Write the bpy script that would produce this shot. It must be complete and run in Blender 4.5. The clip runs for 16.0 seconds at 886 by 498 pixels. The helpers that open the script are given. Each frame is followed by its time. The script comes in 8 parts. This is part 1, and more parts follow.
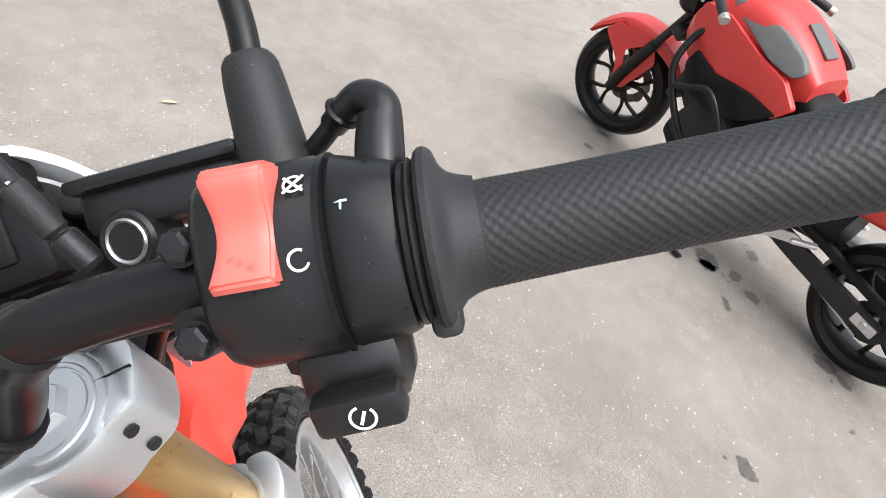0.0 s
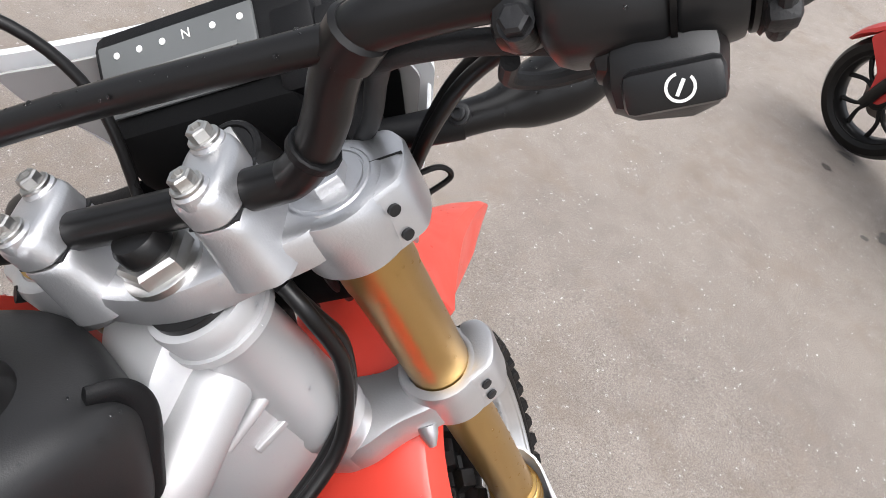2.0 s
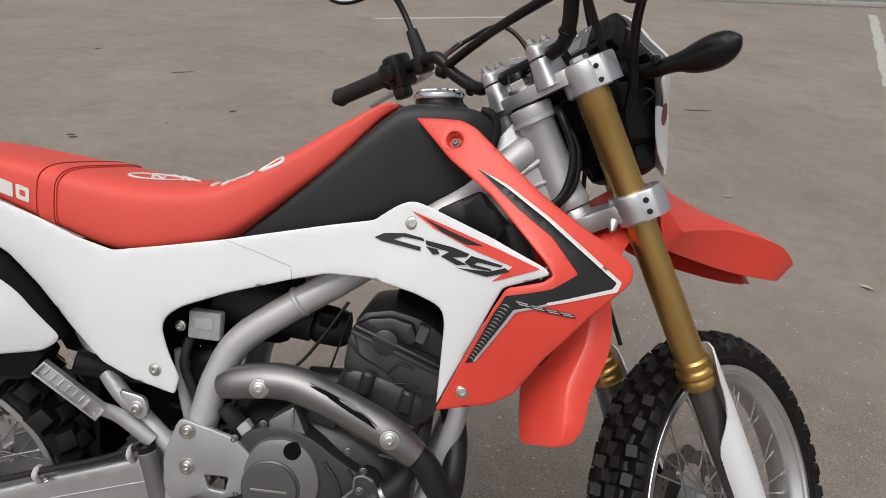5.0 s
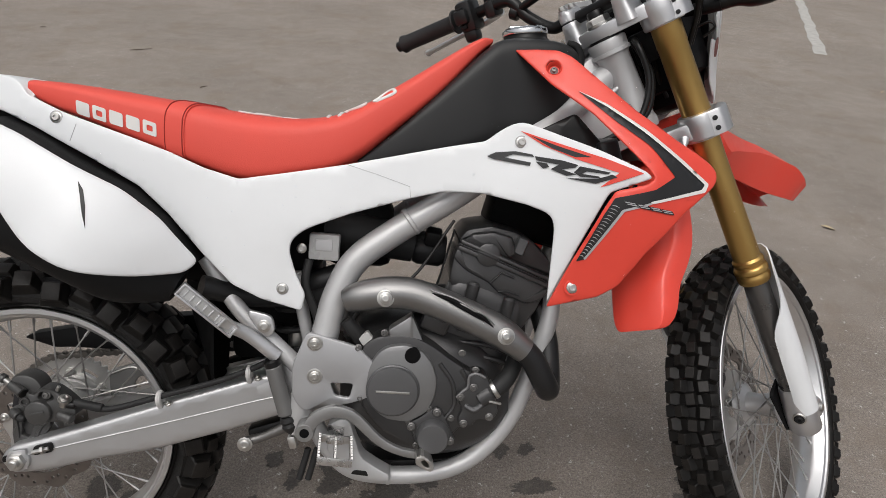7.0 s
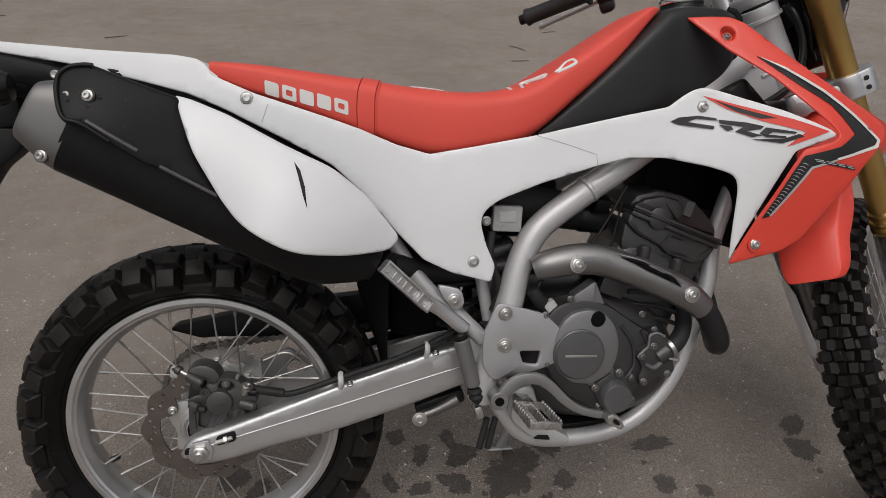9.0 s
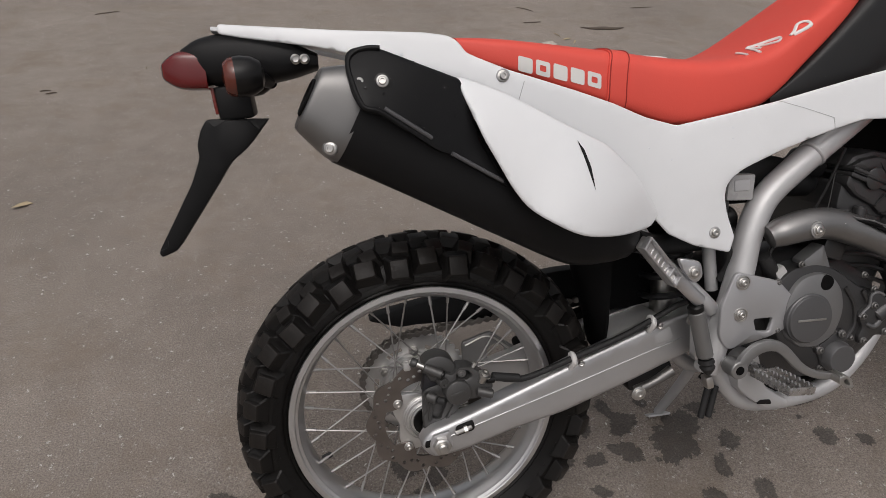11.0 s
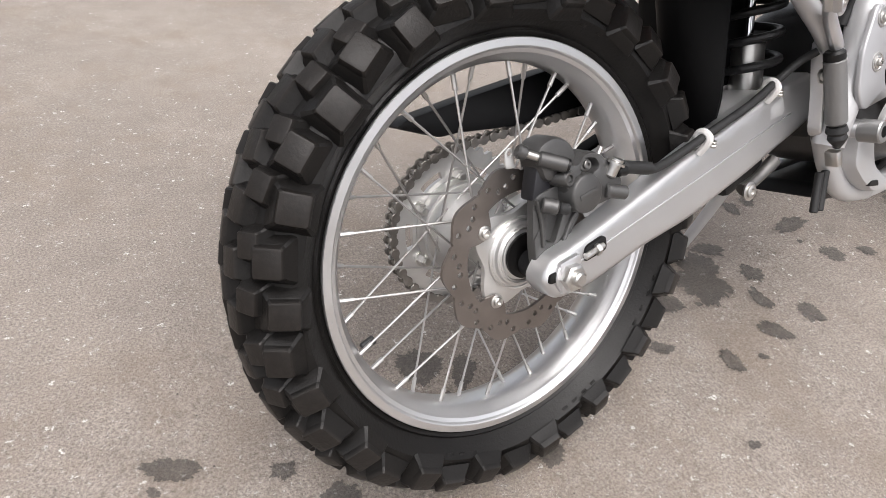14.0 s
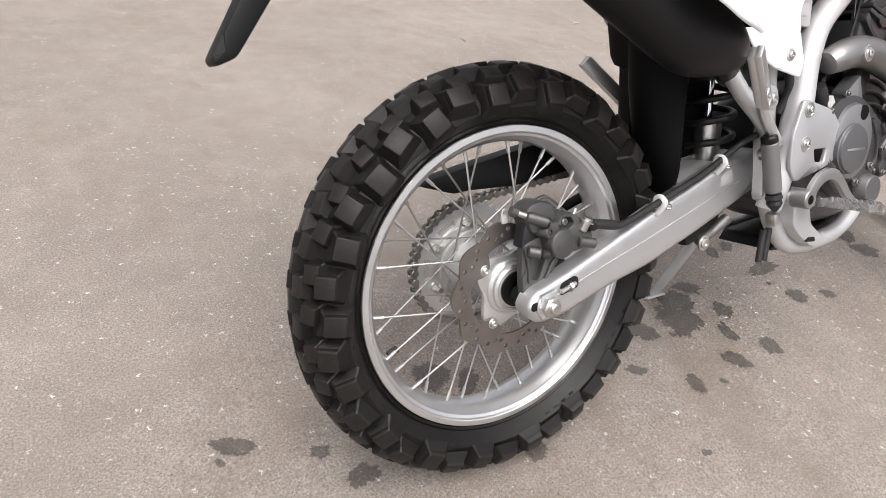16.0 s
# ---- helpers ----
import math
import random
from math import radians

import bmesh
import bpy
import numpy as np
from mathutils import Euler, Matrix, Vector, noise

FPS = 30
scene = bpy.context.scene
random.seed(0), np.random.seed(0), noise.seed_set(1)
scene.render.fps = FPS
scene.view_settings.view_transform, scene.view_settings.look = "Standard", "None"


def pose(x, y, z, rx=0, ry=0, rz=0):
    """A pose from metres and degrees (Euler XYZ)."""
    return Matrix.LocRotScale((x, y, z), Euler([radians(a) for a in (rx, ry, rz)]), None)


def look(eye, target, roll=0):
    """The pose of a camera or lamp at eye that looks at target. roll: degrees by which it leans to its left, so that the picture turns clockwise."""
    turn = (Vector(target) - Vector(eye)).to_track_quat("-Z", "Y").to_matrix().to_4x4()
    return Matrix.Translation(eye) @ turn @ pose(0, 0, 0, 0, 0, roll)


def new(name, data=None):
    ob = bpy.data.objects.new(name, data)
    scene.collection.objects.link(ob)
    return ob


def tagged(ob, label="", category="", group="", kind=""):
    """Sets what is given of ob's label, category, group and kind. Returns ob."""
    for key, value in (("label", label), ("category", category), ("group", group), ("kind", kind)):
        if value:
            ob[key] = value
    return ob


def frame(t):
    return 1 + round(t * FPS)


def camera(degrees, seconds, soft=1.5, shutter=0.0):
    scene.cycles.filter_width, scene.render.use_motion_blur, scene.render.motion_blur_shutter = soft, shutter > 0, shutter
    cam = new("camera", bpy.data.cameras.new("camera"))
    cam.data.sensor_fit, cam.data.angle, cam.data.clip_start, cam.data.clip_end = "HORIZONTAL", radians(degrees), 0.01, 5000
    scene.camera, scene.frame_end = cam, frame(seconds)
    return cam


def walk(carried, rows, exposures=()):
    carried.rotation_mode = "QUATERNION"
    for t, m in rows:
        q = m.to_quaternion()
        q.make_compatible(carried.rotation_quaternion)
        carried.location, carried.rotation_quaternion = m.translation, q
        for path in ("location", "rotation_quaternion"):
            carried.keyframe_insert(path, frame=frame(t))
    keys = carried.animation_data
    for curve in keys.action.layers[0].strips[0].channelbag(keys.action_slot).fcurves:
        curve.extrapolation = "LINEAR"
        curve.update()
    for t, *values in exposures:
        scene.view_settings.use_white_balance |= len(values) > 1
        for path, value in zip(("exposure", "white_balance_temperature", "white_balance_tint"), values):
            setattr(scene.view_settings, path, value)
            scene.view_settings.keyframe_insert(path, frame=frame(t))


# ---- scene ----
cam = camera(69.3, 16.0, 0.85)
PATH = [
    (0, (0.986, 0.058, 1.452), (2.519, 0.398, 0.214), 26.0),
    (0.5, (0.981, 0.05, 1.443), (2.499, 0.403, 0.189), 25.5),
    (1, (0.964, 0.05, 1.433), (2.41, 0.508, 0.129), 22.6),
    (1.5, (0.928, 0.056, 1.404), (2.29, 0.644, 0.062), 21.8),
    (2, (0.922, 0.023, 1.37), (2.127, 0.808, -0.02), 21.4),
    (2.5, (0.911, -0.05, 1.358), (1.863, 1.073, 0.005), 17.9),
    (3, (0.889, -0.18, 1.362), (1.631, 1.104, 0.02), 14.4),
    (3.5, (0.896, -0.348, 1.382), (1.434, 1.07, 0.079), 12.1),
    (4, (0.954, -0.497, 1.377), (1.173, 1.095, 0.186), 8.7),
    (4.5, (0.995, -0.613, 1.386), (0.943, 1.057, 0.288), 3.7),
    (4.7, (0.986, -0.677, 1.369), (0.888, 1.07, 0.401), 3.0),
    (6.8, (0.727, -0.911, 1.293), (0.832, 0.824, 0.304), 3.4),
    (7, (0.698, -0.92, 1.29), (0.802, 0.808, 0.287), 3.6),
    (7.5, (0.577, -0.963, 1.288), (0.754, 0.754, 0.279), 3.6),
    (8, (0.445, -0.992, 1.286), (0.709, 0.713, 0.274), 4.1),
    (8.5, (0.362, -0.982, 1.273), (0.639, 0.721, 0.262), 4.9),
    (9, (0.287, -0.917, 1.26), (0.557, 0.769, 0.22), 3.4),
    (9.5, (0.187, -0.847, 1.25), (0.426, 0.82, 0.171), 3.6),
    (10, (0.103, -0.835, 1.247), (0.379, 0.806, 0.137), 4.4),
    (10.2, (0.039, -0.843, 1.251), (0.348, 0.799, 0.152), 3.9),
    (12.3, (-0.393, -0.624, 1.106), (0.303, 0.829, -0.081), -0.3),
    (12.5, (-0.419, -0.598, 1.057), (0.401, 0.83, -0.078), 0.1),
    (13, (-0.436, -0.552, 0.882), (0.529, 0.798, -0.234), 5.6),
    (13.5, (-0.451, -0.501, 0.779), (0.527, 0.811, -0.371), 8.0),
    (14, (-0.461, -0.477, 0.765), (0.522, 0.833, -0.382), 8.3),
    (14.5, (-0.46, -0.478, 0.773), (0.538, 0.813, -0.384), 7.8),
    (15, (-0.466, -0.494, 0.791), (0.528, 0.82, -0.342), 7.8),
    (15.5, (-0.495, -0.531, 0.839), (0.493, 0.812, -0.266), 8.6),
    (16, (-0.564, -0.628, 0.909), (0.389, 0.751, -0.182), 9.2),
]
EXPOSURES = [(0.0, 1.40, 6100, 8), (1.5, 1.25, 6150, 9), (2.0, 1.12, 6250, 11), (2.5, 0.98, 6300, 10), (3.0, 0.85, 6300, 10), (3.5, 0.6, 6400, 10), (4.5, 0.10, 6500, 10), (7.0, 0.06, 6500, 10), (8.0, -0.10, 6500, 10), (8.5, -0.13, 6500, 10), (9.2, -0.37, 6600, 12), (10.2, -0.42, 6650, 13), (12.4, 0.68, 6470, 12), (13.5, 1.13, 6470, 12), (14.8, 1.17, 6470, 12), (15.5, 1.17, 6470, 12), (16.0, 1.14, 6470, 12)]
walk(cam, [(t, look(eye, target, roll)) for t, eye, target, roll in PATH], exposures=EXPOSURES)

# ---- light: an overcast sky with a wide, weak sun ----
world = bpy.data.worlds.new("overcast_sky")
scene.world = world
world.use_nodes = True
wn, wl = world.node_tree.nodes, world.node_tree.links
sky = wn.new("ShaderNodeTexSky")
sky.sky_type, sky.sun_disc = "NISHITA", False
sky.sun_elevation, sky.sun_rotation = radians(62), radians(200)
sky.air_density, sky.dust_density, sky.ozone_density = 1.0, 6.0, 0.3
grey = wn.new("ShaderNodeHueSaturation")
grey.inputs["Saturation"].default_value = 0.22
wl.new(sky.outputs[0], grey.inputs["Color"])
wl.new(grey.outputs[0], wn["Background"].inputs["Color"])
wn["Background"].inputs["Strength"].default_value = 0.11
sun = new("sun", bpy.data.lights.new("sun", "SUN"))
sun.data.energy, sun.data.angle, sun.data.color = 1.0, radians(80), (1.0, 0.97, 0.93)
sun.matrix_world = look((0, 0, 10), (1.2, 1.4, 0))


# ---- materials ----
def surface(name, colour, rough=0.5, metal=0.0, vary=0.08, vary_scale=18.0, bump=0.02, bump_scale=400.0, coat=0.0, rough_vary=0.12, spec=0.5):
    """A procedural material: broad stains, fine grain, uneven gloss and fine relief, in metres of the object."""
    m = bpy.data.materials.new(name)
    m.use_nodes = True
    n, l = m.node_tree.nodes, m.node_tree.links
    b = n["Principled BSDF"]
    tc = n.new("ShaderNodeTexCoord")
    big = n.new("ShaderNodeTexNoise")
    big.inputs["Scale"].default_value, big.inputs["Detail"].default_value = vary_scale, 6
    fine = n.new("ShaderNodeTexNoise")
    fine.inputs["Scale"].default_value, fine.inputs["Detail"].default_value = bump_scale, 3
    for t in (big, fine):
        l.new(tc.outputs["Object"], t.inputs["Vector"])
    mix = n.new("ShaderNodeMix")
    mix.data_type = "RGBA"
    mix.inputs["A"].default_value = (*[c * (1 - vary) for c in colour], 1)
    mix.inputs["B"].default_value = (*[min(1, c * (1 + vary)) for c in colour], 1)
    l.new(big.outputs["Fac"], mix.inputs["Factor"])
    l.new(mix.outputs["Result"], b.inputs["Base Color"])
    rr = n.new("ShaderNodeMapRange")
    rr.inputs["To Min"].default_value, rr.inputs["To Max"].default_value = max(0.02, rough - rough_vary), min(1, rough + rough_vary)
    l.new(big.outputs["Fac"], rr.inputs["Value"])
    l.new(rr.outputs["Result"], b.inputs["Roughness"])
    bp = n.new("ShaderNodeBump")
    bp.inputs["Strength"].default_value, bp.inputs["Distance"].default_value = min(1, bump * 10), 0.0006
    l.new(fine.outputs["Fac"], bp.inputs["Height"])
    l.new(bp.outputs["Normal"], b.inputs["Normal"])
    b.inputs["Metallic"].default_value, b.inputs["Coat Weight"].default_value = metal, coat
    b.inputs["Coat Roughness"].default_value = 0.12
    b.inputs["Specular IOR Level"].default_value = spec
    return m


RED = surface("red_plastic", (0.75, 0.064, 0.041), 0.36, vary=0.04, bump=0.006, coat=0.12)
WHITE = surface("white_plastic", (0.745, 0.76, 0.775), 0.34, vary=0.03, bump=0.006, coat=0.12)
BLACK = surface("black_plastic", (0.0055, 0.0055, 0.006), 0.48, vary=0.2, bump=0.03, bump_scale=900, spec=0.22)
# black plastic again, darkened to hold the shade of covered places and openings
SHADE_BLACK = surface("sheltered_black_plastic", (0.0035, 0.0035, 0.0037), 0.62, vary=0.3, bump=0.03, bump_scale=700, spec=0.10)
TANK = surface("black_tank_plastic", (0.017, 0.017, 0.0175), 0.42, vary=0.1, bump=0.02, bump_scale=1100, spec=0.36)
PAINT = surface("black_gloss_paint", (0.0065, 0.0062, 0.0062), 0.32, vary=0.15, bump=0.006, spec=0.30)
SEAT = surface("red_seat_vinyl", (0.73, 0.080, 0.056), 0.58, vary=0.06, vary_scale=12, bump=0.05, bump_scale=700)
RUBBER = surface("tyre_rubber", (0.0072, 0.0066, 0.0062), 0.42, vary=0.45, vary_scale=30, bump=0.07, bump_scale=260, spec=0.22)


def worn_tread():
    """Tyre rubber whose block tops are scuffed grey-brown; the tops lie a centimetre over each block's foot."""
    m = surface("worn_tread_rubber", (0.0072, 0.0066, 0.0062), 0.44, vary=0.45, vary_scale=30, bump=0.07, bump_scale=260, spec=0.22)
    n, l = m.node_tree.nodes, m.node_tree.links
    b = n["Principled BSDF"]
    rubber = b.inputs["Base Color"].links[0].from_socket
    tc, xyz, top = n.new("ShaderNodeTexCoord"), n.new("ShaderNodeSeparateXYZ"), n.new("ShaderNodeMapRange")
    l.new(tc.outputs["Object"], xyz.inputs[0])
    l.new(xyz.outputs["Z"], top.inputs["Value"])
    top.inputs["From Min"].default_value, top.inputs["From Max"].default_value = 0.0070, 0.0105
    patchy = n.new("ShaderNodeTexNoise")
    patchy.inputs["Scale"].default_value, patchy.inputs["Detail"].default_value = 120, 5
    l.new(tc.outputs["Object"], patchy.inputs["Vector"])
    amount = n.new("ShaderNodeMath")
    amount.operation = "MULTIPLY"
    l.new(top.outputs["Result"], amount.inputs[0])
    l.new(patchy.outputs["Fac"], amount.inputs[1])
    mix = n.new("ShaderNodeMix")
    mix.data_type = "RGBA"
    l.new(amount.outputs[0], mix.inputs["Factor"])
    l.new(rubber, mix.inputs["A"])
    mix.inputs["B"].default_value = (0.022, 0.019, 0.017, 1)
    l.new(mix.outputs["Result"], b.inputs["Base Color"])
    return m


TREAD = worn_tread()
GRIP = surface("grip_rubber", (0.020, 0.020, 0.0204), 0.54, vary=0.2, bump=0.04, bump_scale=800, spec=0.30)
ALU = surface("cast_aluminium", (0.60, 0.60, 0.61), 0.36, metal=0.85, vary=0.12, bump=0.03, bump_scale=600)
SILVER = surface("silver_paint", (0.50, 0.50, 0.505), 0.44, metal=0.42, vary=0.05, bump=0.012, bump_scale=900, coat=0.15)
RIM = surface("polished_rim_aluminium", (0.66, 0.66, 0.665), 0.34, metal=0.95, vary=0.08, bump=0.015, bump_scale=500)
STEEL = surface("zinc_steel", (0.55, 0.54, 0.52), 0.34, metal=1.0, vary=0.15, vary_scale=60, bump=0.02)
CHROME = surface("chrome", (0.75, 0.76, 0.78), 0.1, metal=1.0, vary=0.05, bump=0.004, rough_vary=0.04)
GOLD = surface("gold_anodised_aluminium", (0.50, 0.315, 0.105), 0.30, metal=0.9, vary=0.08, bump=0.01, rough_vary=0.06)
ENGINE = surface("grey_engine_paint", (0.068, 0.067, 0.068), 0.36, metal=0.6, vary=0.15, bump=0.05, bump_scale=500)
DARK = surface("dark_metal", (0.022, 0.022, 0.023), 0.42, metal=0.4, vary=0.25, bump=0.04, spec=0.4)
SPOKE = surface("dull_spoke_steel", (0.42, 0.41, 0.40), 0.46, metal=0.9, vary=0.2, vary_scale=60, bump=0.02)
DISC = surface("brake_disc_steel", (0.20, 0.178, 0.163), 0.34, metal=0.85, vary=0.2, vary_scale=40, bump=0.03)
DECAL = surface("black_decal", (0.014, 0.014, 0.015), 0.36, vary=0.1, bump=0.004)
PALE = surface("white_lettering", (0.74, 0.73, 0.71), 0.5, vary=0.05, bump=0.01)
GREYDECAL = surface("grey_decal", (0.42, 0.42, 0.43), 0.4, vary=0.05, bump=0.004)
HUB = surface("dull_cast_hub_aluminium", (0.58, 0.575, 0.565), 0.36, metal=0.8, vary=0.15, vary_scale=40, bump=0.05, bump_scale=500)
STAINLESS = surface("brushed_stainless_steel", (0.42, 0.41, 0.40), 0.4, metal=0.9, vary=0.15, bump=0.02)


# ---- building blocks ----
def part(name, bm, material, parent=None, label="", sharp=0.62, at=None):
    """One bmesh as one mesh object under a thing or a part."""
    bmesh.ops.remove_doubles(bm, verts=bm.verts, dist=1e-6)
    bmesh.ops.recalc_face_normals(bm, faces=bm.faces)
    for f in bm.faces:
        f.smooth = True
    for e in bm.edges:
        if len(e.link_faces) == 2 and e.calc_face_angle(0) > sharp:
            e.smooth = False
    me = bpy.data.meshes.new(name)
    bm.to_mesh(me)
    bm.free()
    me.materials.append(material)
    ob = new(name, me)
    ob.parent = parent
    if at is not None:
        ob.matrix_local = at
    if label:
        tagged(ob, label)
    return ob


def again(ob, m, parent=None):
    """The same mesh once more, as an object of its own."""
    twin = new(ob.name.split(".")[0], ob.data)
    twin.parent = parent or ob.parent
    twin.matrix_local = m
    if "label" in ob:
        tagged(twin, ob["label"])
    return twin


def empty(name, parent=None, m=None):
    ob = new(name)
    ob.empty_display_size = 0.05
    ob.parent = parent
    if m is not None:
        ob.matrix_local = m
    return ob


def spline(points, per=8, closed=False):
    """A Catmull-Rom line through the points; points may have any number of values."""
    p = [np.array(q, float) for q in points]
    n = len(p)
    if n < 3 and not closed:
        return [p[0] + (p[1] - p[0]) * k / per for k in range(per + 1)]
    out = []
    for i in range(n if closed else n - 1):
        if closed:
            a, b, c, d = p[i - 1], p[i], p[(i + 1) % n], p[(i + 2) % n]
        else:
            b, c = p[i], p[i + 1]
            a = p[i - 1] if i else 2 * b - c
            d = p[i + 2] if i + 2 < n else 2 * c - b
        for k in range(per):
            t = k / per
            out.append(0.5 * (2 * b + (c - a) * t + (2 * a - 5 * b + 4 * c - d) * t * t + (3 * b - a - 3 * c + d) * t ** 3))
    if not closed:
        out.append(p[-1])
    return out


def tube(points, r, n=14, per=8, bm=None, squash=1.0, closed=False, smooth=True):
    """A round bar along a smooth line. r: one radius, or one for each point. squash: width over height of the section."""
    bm = bm or bmesh.new()
    rs = [r] * len(points) if not hasattr(r, "__len__") else r
    rows = [np.r_[p, q] for p, q in zip(points, rs)]
    line = spline(rows, per, closed) if smooth else [np.array(q, float) for q in rows]
    path = [Vector(q[:3]) for q in line]
    side = None
    rings = []
    for i, q in enumerate(path):
        ahead = (path[(i + 1) % len(path)] - path[i - 1]) if closed or 0 < i < len(path) - 1 else (path[1] - path[0] if i == 0 else path[-1] - path[-2])
        ahead.normalize()
        if side is None:
            side = ahead.cross(Vector((0, 0, 1)) if abs(ahead.z) < 0.95 else Vector((0, 1, 0)))
        side = (side - ahead * side.dot(ahead)).normalized()
        up = side.cross(ahead)
        rad = float(line[i][3])
        rings.append([bm.verts.new(q + rad * (squash * math.cos(2 * math.pi * k / n) * side + math.sin(2 * math.pi * k / n) * up)) for k in range(n)])
    for i in range(len(rings) if closed else len(rings) - 1):
        a, b = rings[i], rings[(i + 1) % len(rings)]
        for k in range(n):
            bm.faces.new((a[k], a[(k + 1) % n], b[(k + 1) % n], b[k]))
    if not closed:
        bm.faces.new(rings[0])
        bm.faces.new(rings[-1][::-1])
    return bm


def turned(profile, start=(0, 0, 0), axis=(0, 1, 0), n=24, bm=None, ring=False):
    """A turned piece: rows of (radius, distance along the axis from start). ring: the profile closes on itself."""
    bm = bm or bmesh.new()
    turn = Vector(axis).normalized().to_track_quat("Z", "Y").to_matrix()
    rings = []
    for r, h in profile:
        rings.append([bm.verts.new(Vector(start) + turn @ Vector((r * math.cos(2 * math.pi * k / n), r * math.sin(2 * math.pi * k / n), h))) for k in range(n)] if r > 1e-6
                     else [bm.verts.new(Vector(start) + turn @ Vector((0, 0, h)))])
    for i in range(len(rings) if ring else len(rings) - 1):
        a, b = rings[i], rings[(i + 1) % len(rings)]
        for k in range(n):
            j = (k + 1) % n
            if len(a) > 1 and len(b) > 1:
                bm.faces.new((a[k], a[j], b[j], b[k]))
            elif len(a) > 1:
                bm.faces.new((a[k], a[j], b[0]))
            elif len(b) > 1:
                bm.faces.new((a[0], b[j], b[k]))
    if not ring:
        for end in (rings[0], rings[-1]):
            if len(end) > 2:
                bm.faces.new(end)
    return bm


def rod(a, b, r, n=14, edge=None, bm=None):
    """A straight round bar from a to b with bevelled ends."""
    d = Vector(b) - Vector(a)
    e = min(r * 0.25 if edge is None else edge, d.length * 0.4)
    return turned([(r - e, 0), (r, e), (r, d.length - e), (r - e, d.length)], a, d, n, bm)


def block(size, m=None, edge=0.004, bm=None, taper=(1, 1)):
    """A box with rounded edges at the pose m. taper: how much its top narrows in x and y."""
    own = bmesh.new()
    bmesh.ops.create_cube(own, size=1)
    for v in own.verts:
        k = taper if v.co.z > 0 else (1, 1)
        v.co = Vector((v.co.x * size[0] * k[0], v.co.y * size[1] * k[1], v.co.z * size[2]))
    if edge:
        bmesh.ops.bevel(own, geom=own.edges[:], offset=min(edge, 0.45 * min(size)), segments=2, affect="EDGES", profile=0.5)
    return add(bm, own, m)


def add(bm, own, m=None):
    """Joins the bmesh own, posed by m, to bm."""
    if m is not None:
        bmesh.ops.transform(own, matrix=m, verts=own.verts)
    if bm is None:
        return own
    me = bpy.data.meshes.new("joint")
    own.to_mesh(me)
    own.free()
    bm.from_mesh(me)
    bpy.data.meshes.remove(me)
    return bm


def inside(p, poly):
    x, z = p
    hit = False
    for (x0, z0), (x1, z1) in zip(poly, poly[1:] + poly[:1]):
        if (z0 > z) != (z1 > z) and x < (x1 - x0) * (z - z0) / (z1 - z0) + x0:
            hit = not hit
    return hit


def edge_distance(p, loops):
    best = 9.0
    for loop in loops:
        q = np.array(loop)
        d = np.roll(q, -1, 0) - q
        t = np.clip(((np.array(p) - q) * d).sum(1) / ((d * d).sum(1) + 1e-12), 0, 1)
        best = min(best, float(np.sqrt((((q + t[:, None] * d) - p) ** 2).sum(1).min())))
    return best


def rounded(corners, r, per=4):
    """A polygon with its corners rounded by about r; a corner (x, z, r) has its own radius."""
    out = []
    n = len(corners)
    for i, c in enumerate(corners):
        p, a, b = (np.array(q[:2], float) for q in (c, corners[i - 1], corners[(i + 1) % n]))
        k = c[2] if len(c) > 2 else r
        da, db = a - p, b - p
        la, lb = np.linalg.norm(da), np.linalg.norm(db)
        s, e = p + da / la * min(k, la * 0.45), p + db / lb * min(k, lb * 0.45)
        for j in range(per + 1):
            t = j / per
            out.append(tuple((1 - t) ** 2 * s + 2 * t * (1 - t) * p + t * t * e))
    return out


def circle(x, z, r, n=16):
    return [(x + r * math.cos(2 * math.pi * k / n), z + r * math.sin(2 * math.pi * k / n)) for k in range(n)]


from mathutils.geometry import delaunay_2d_cdt


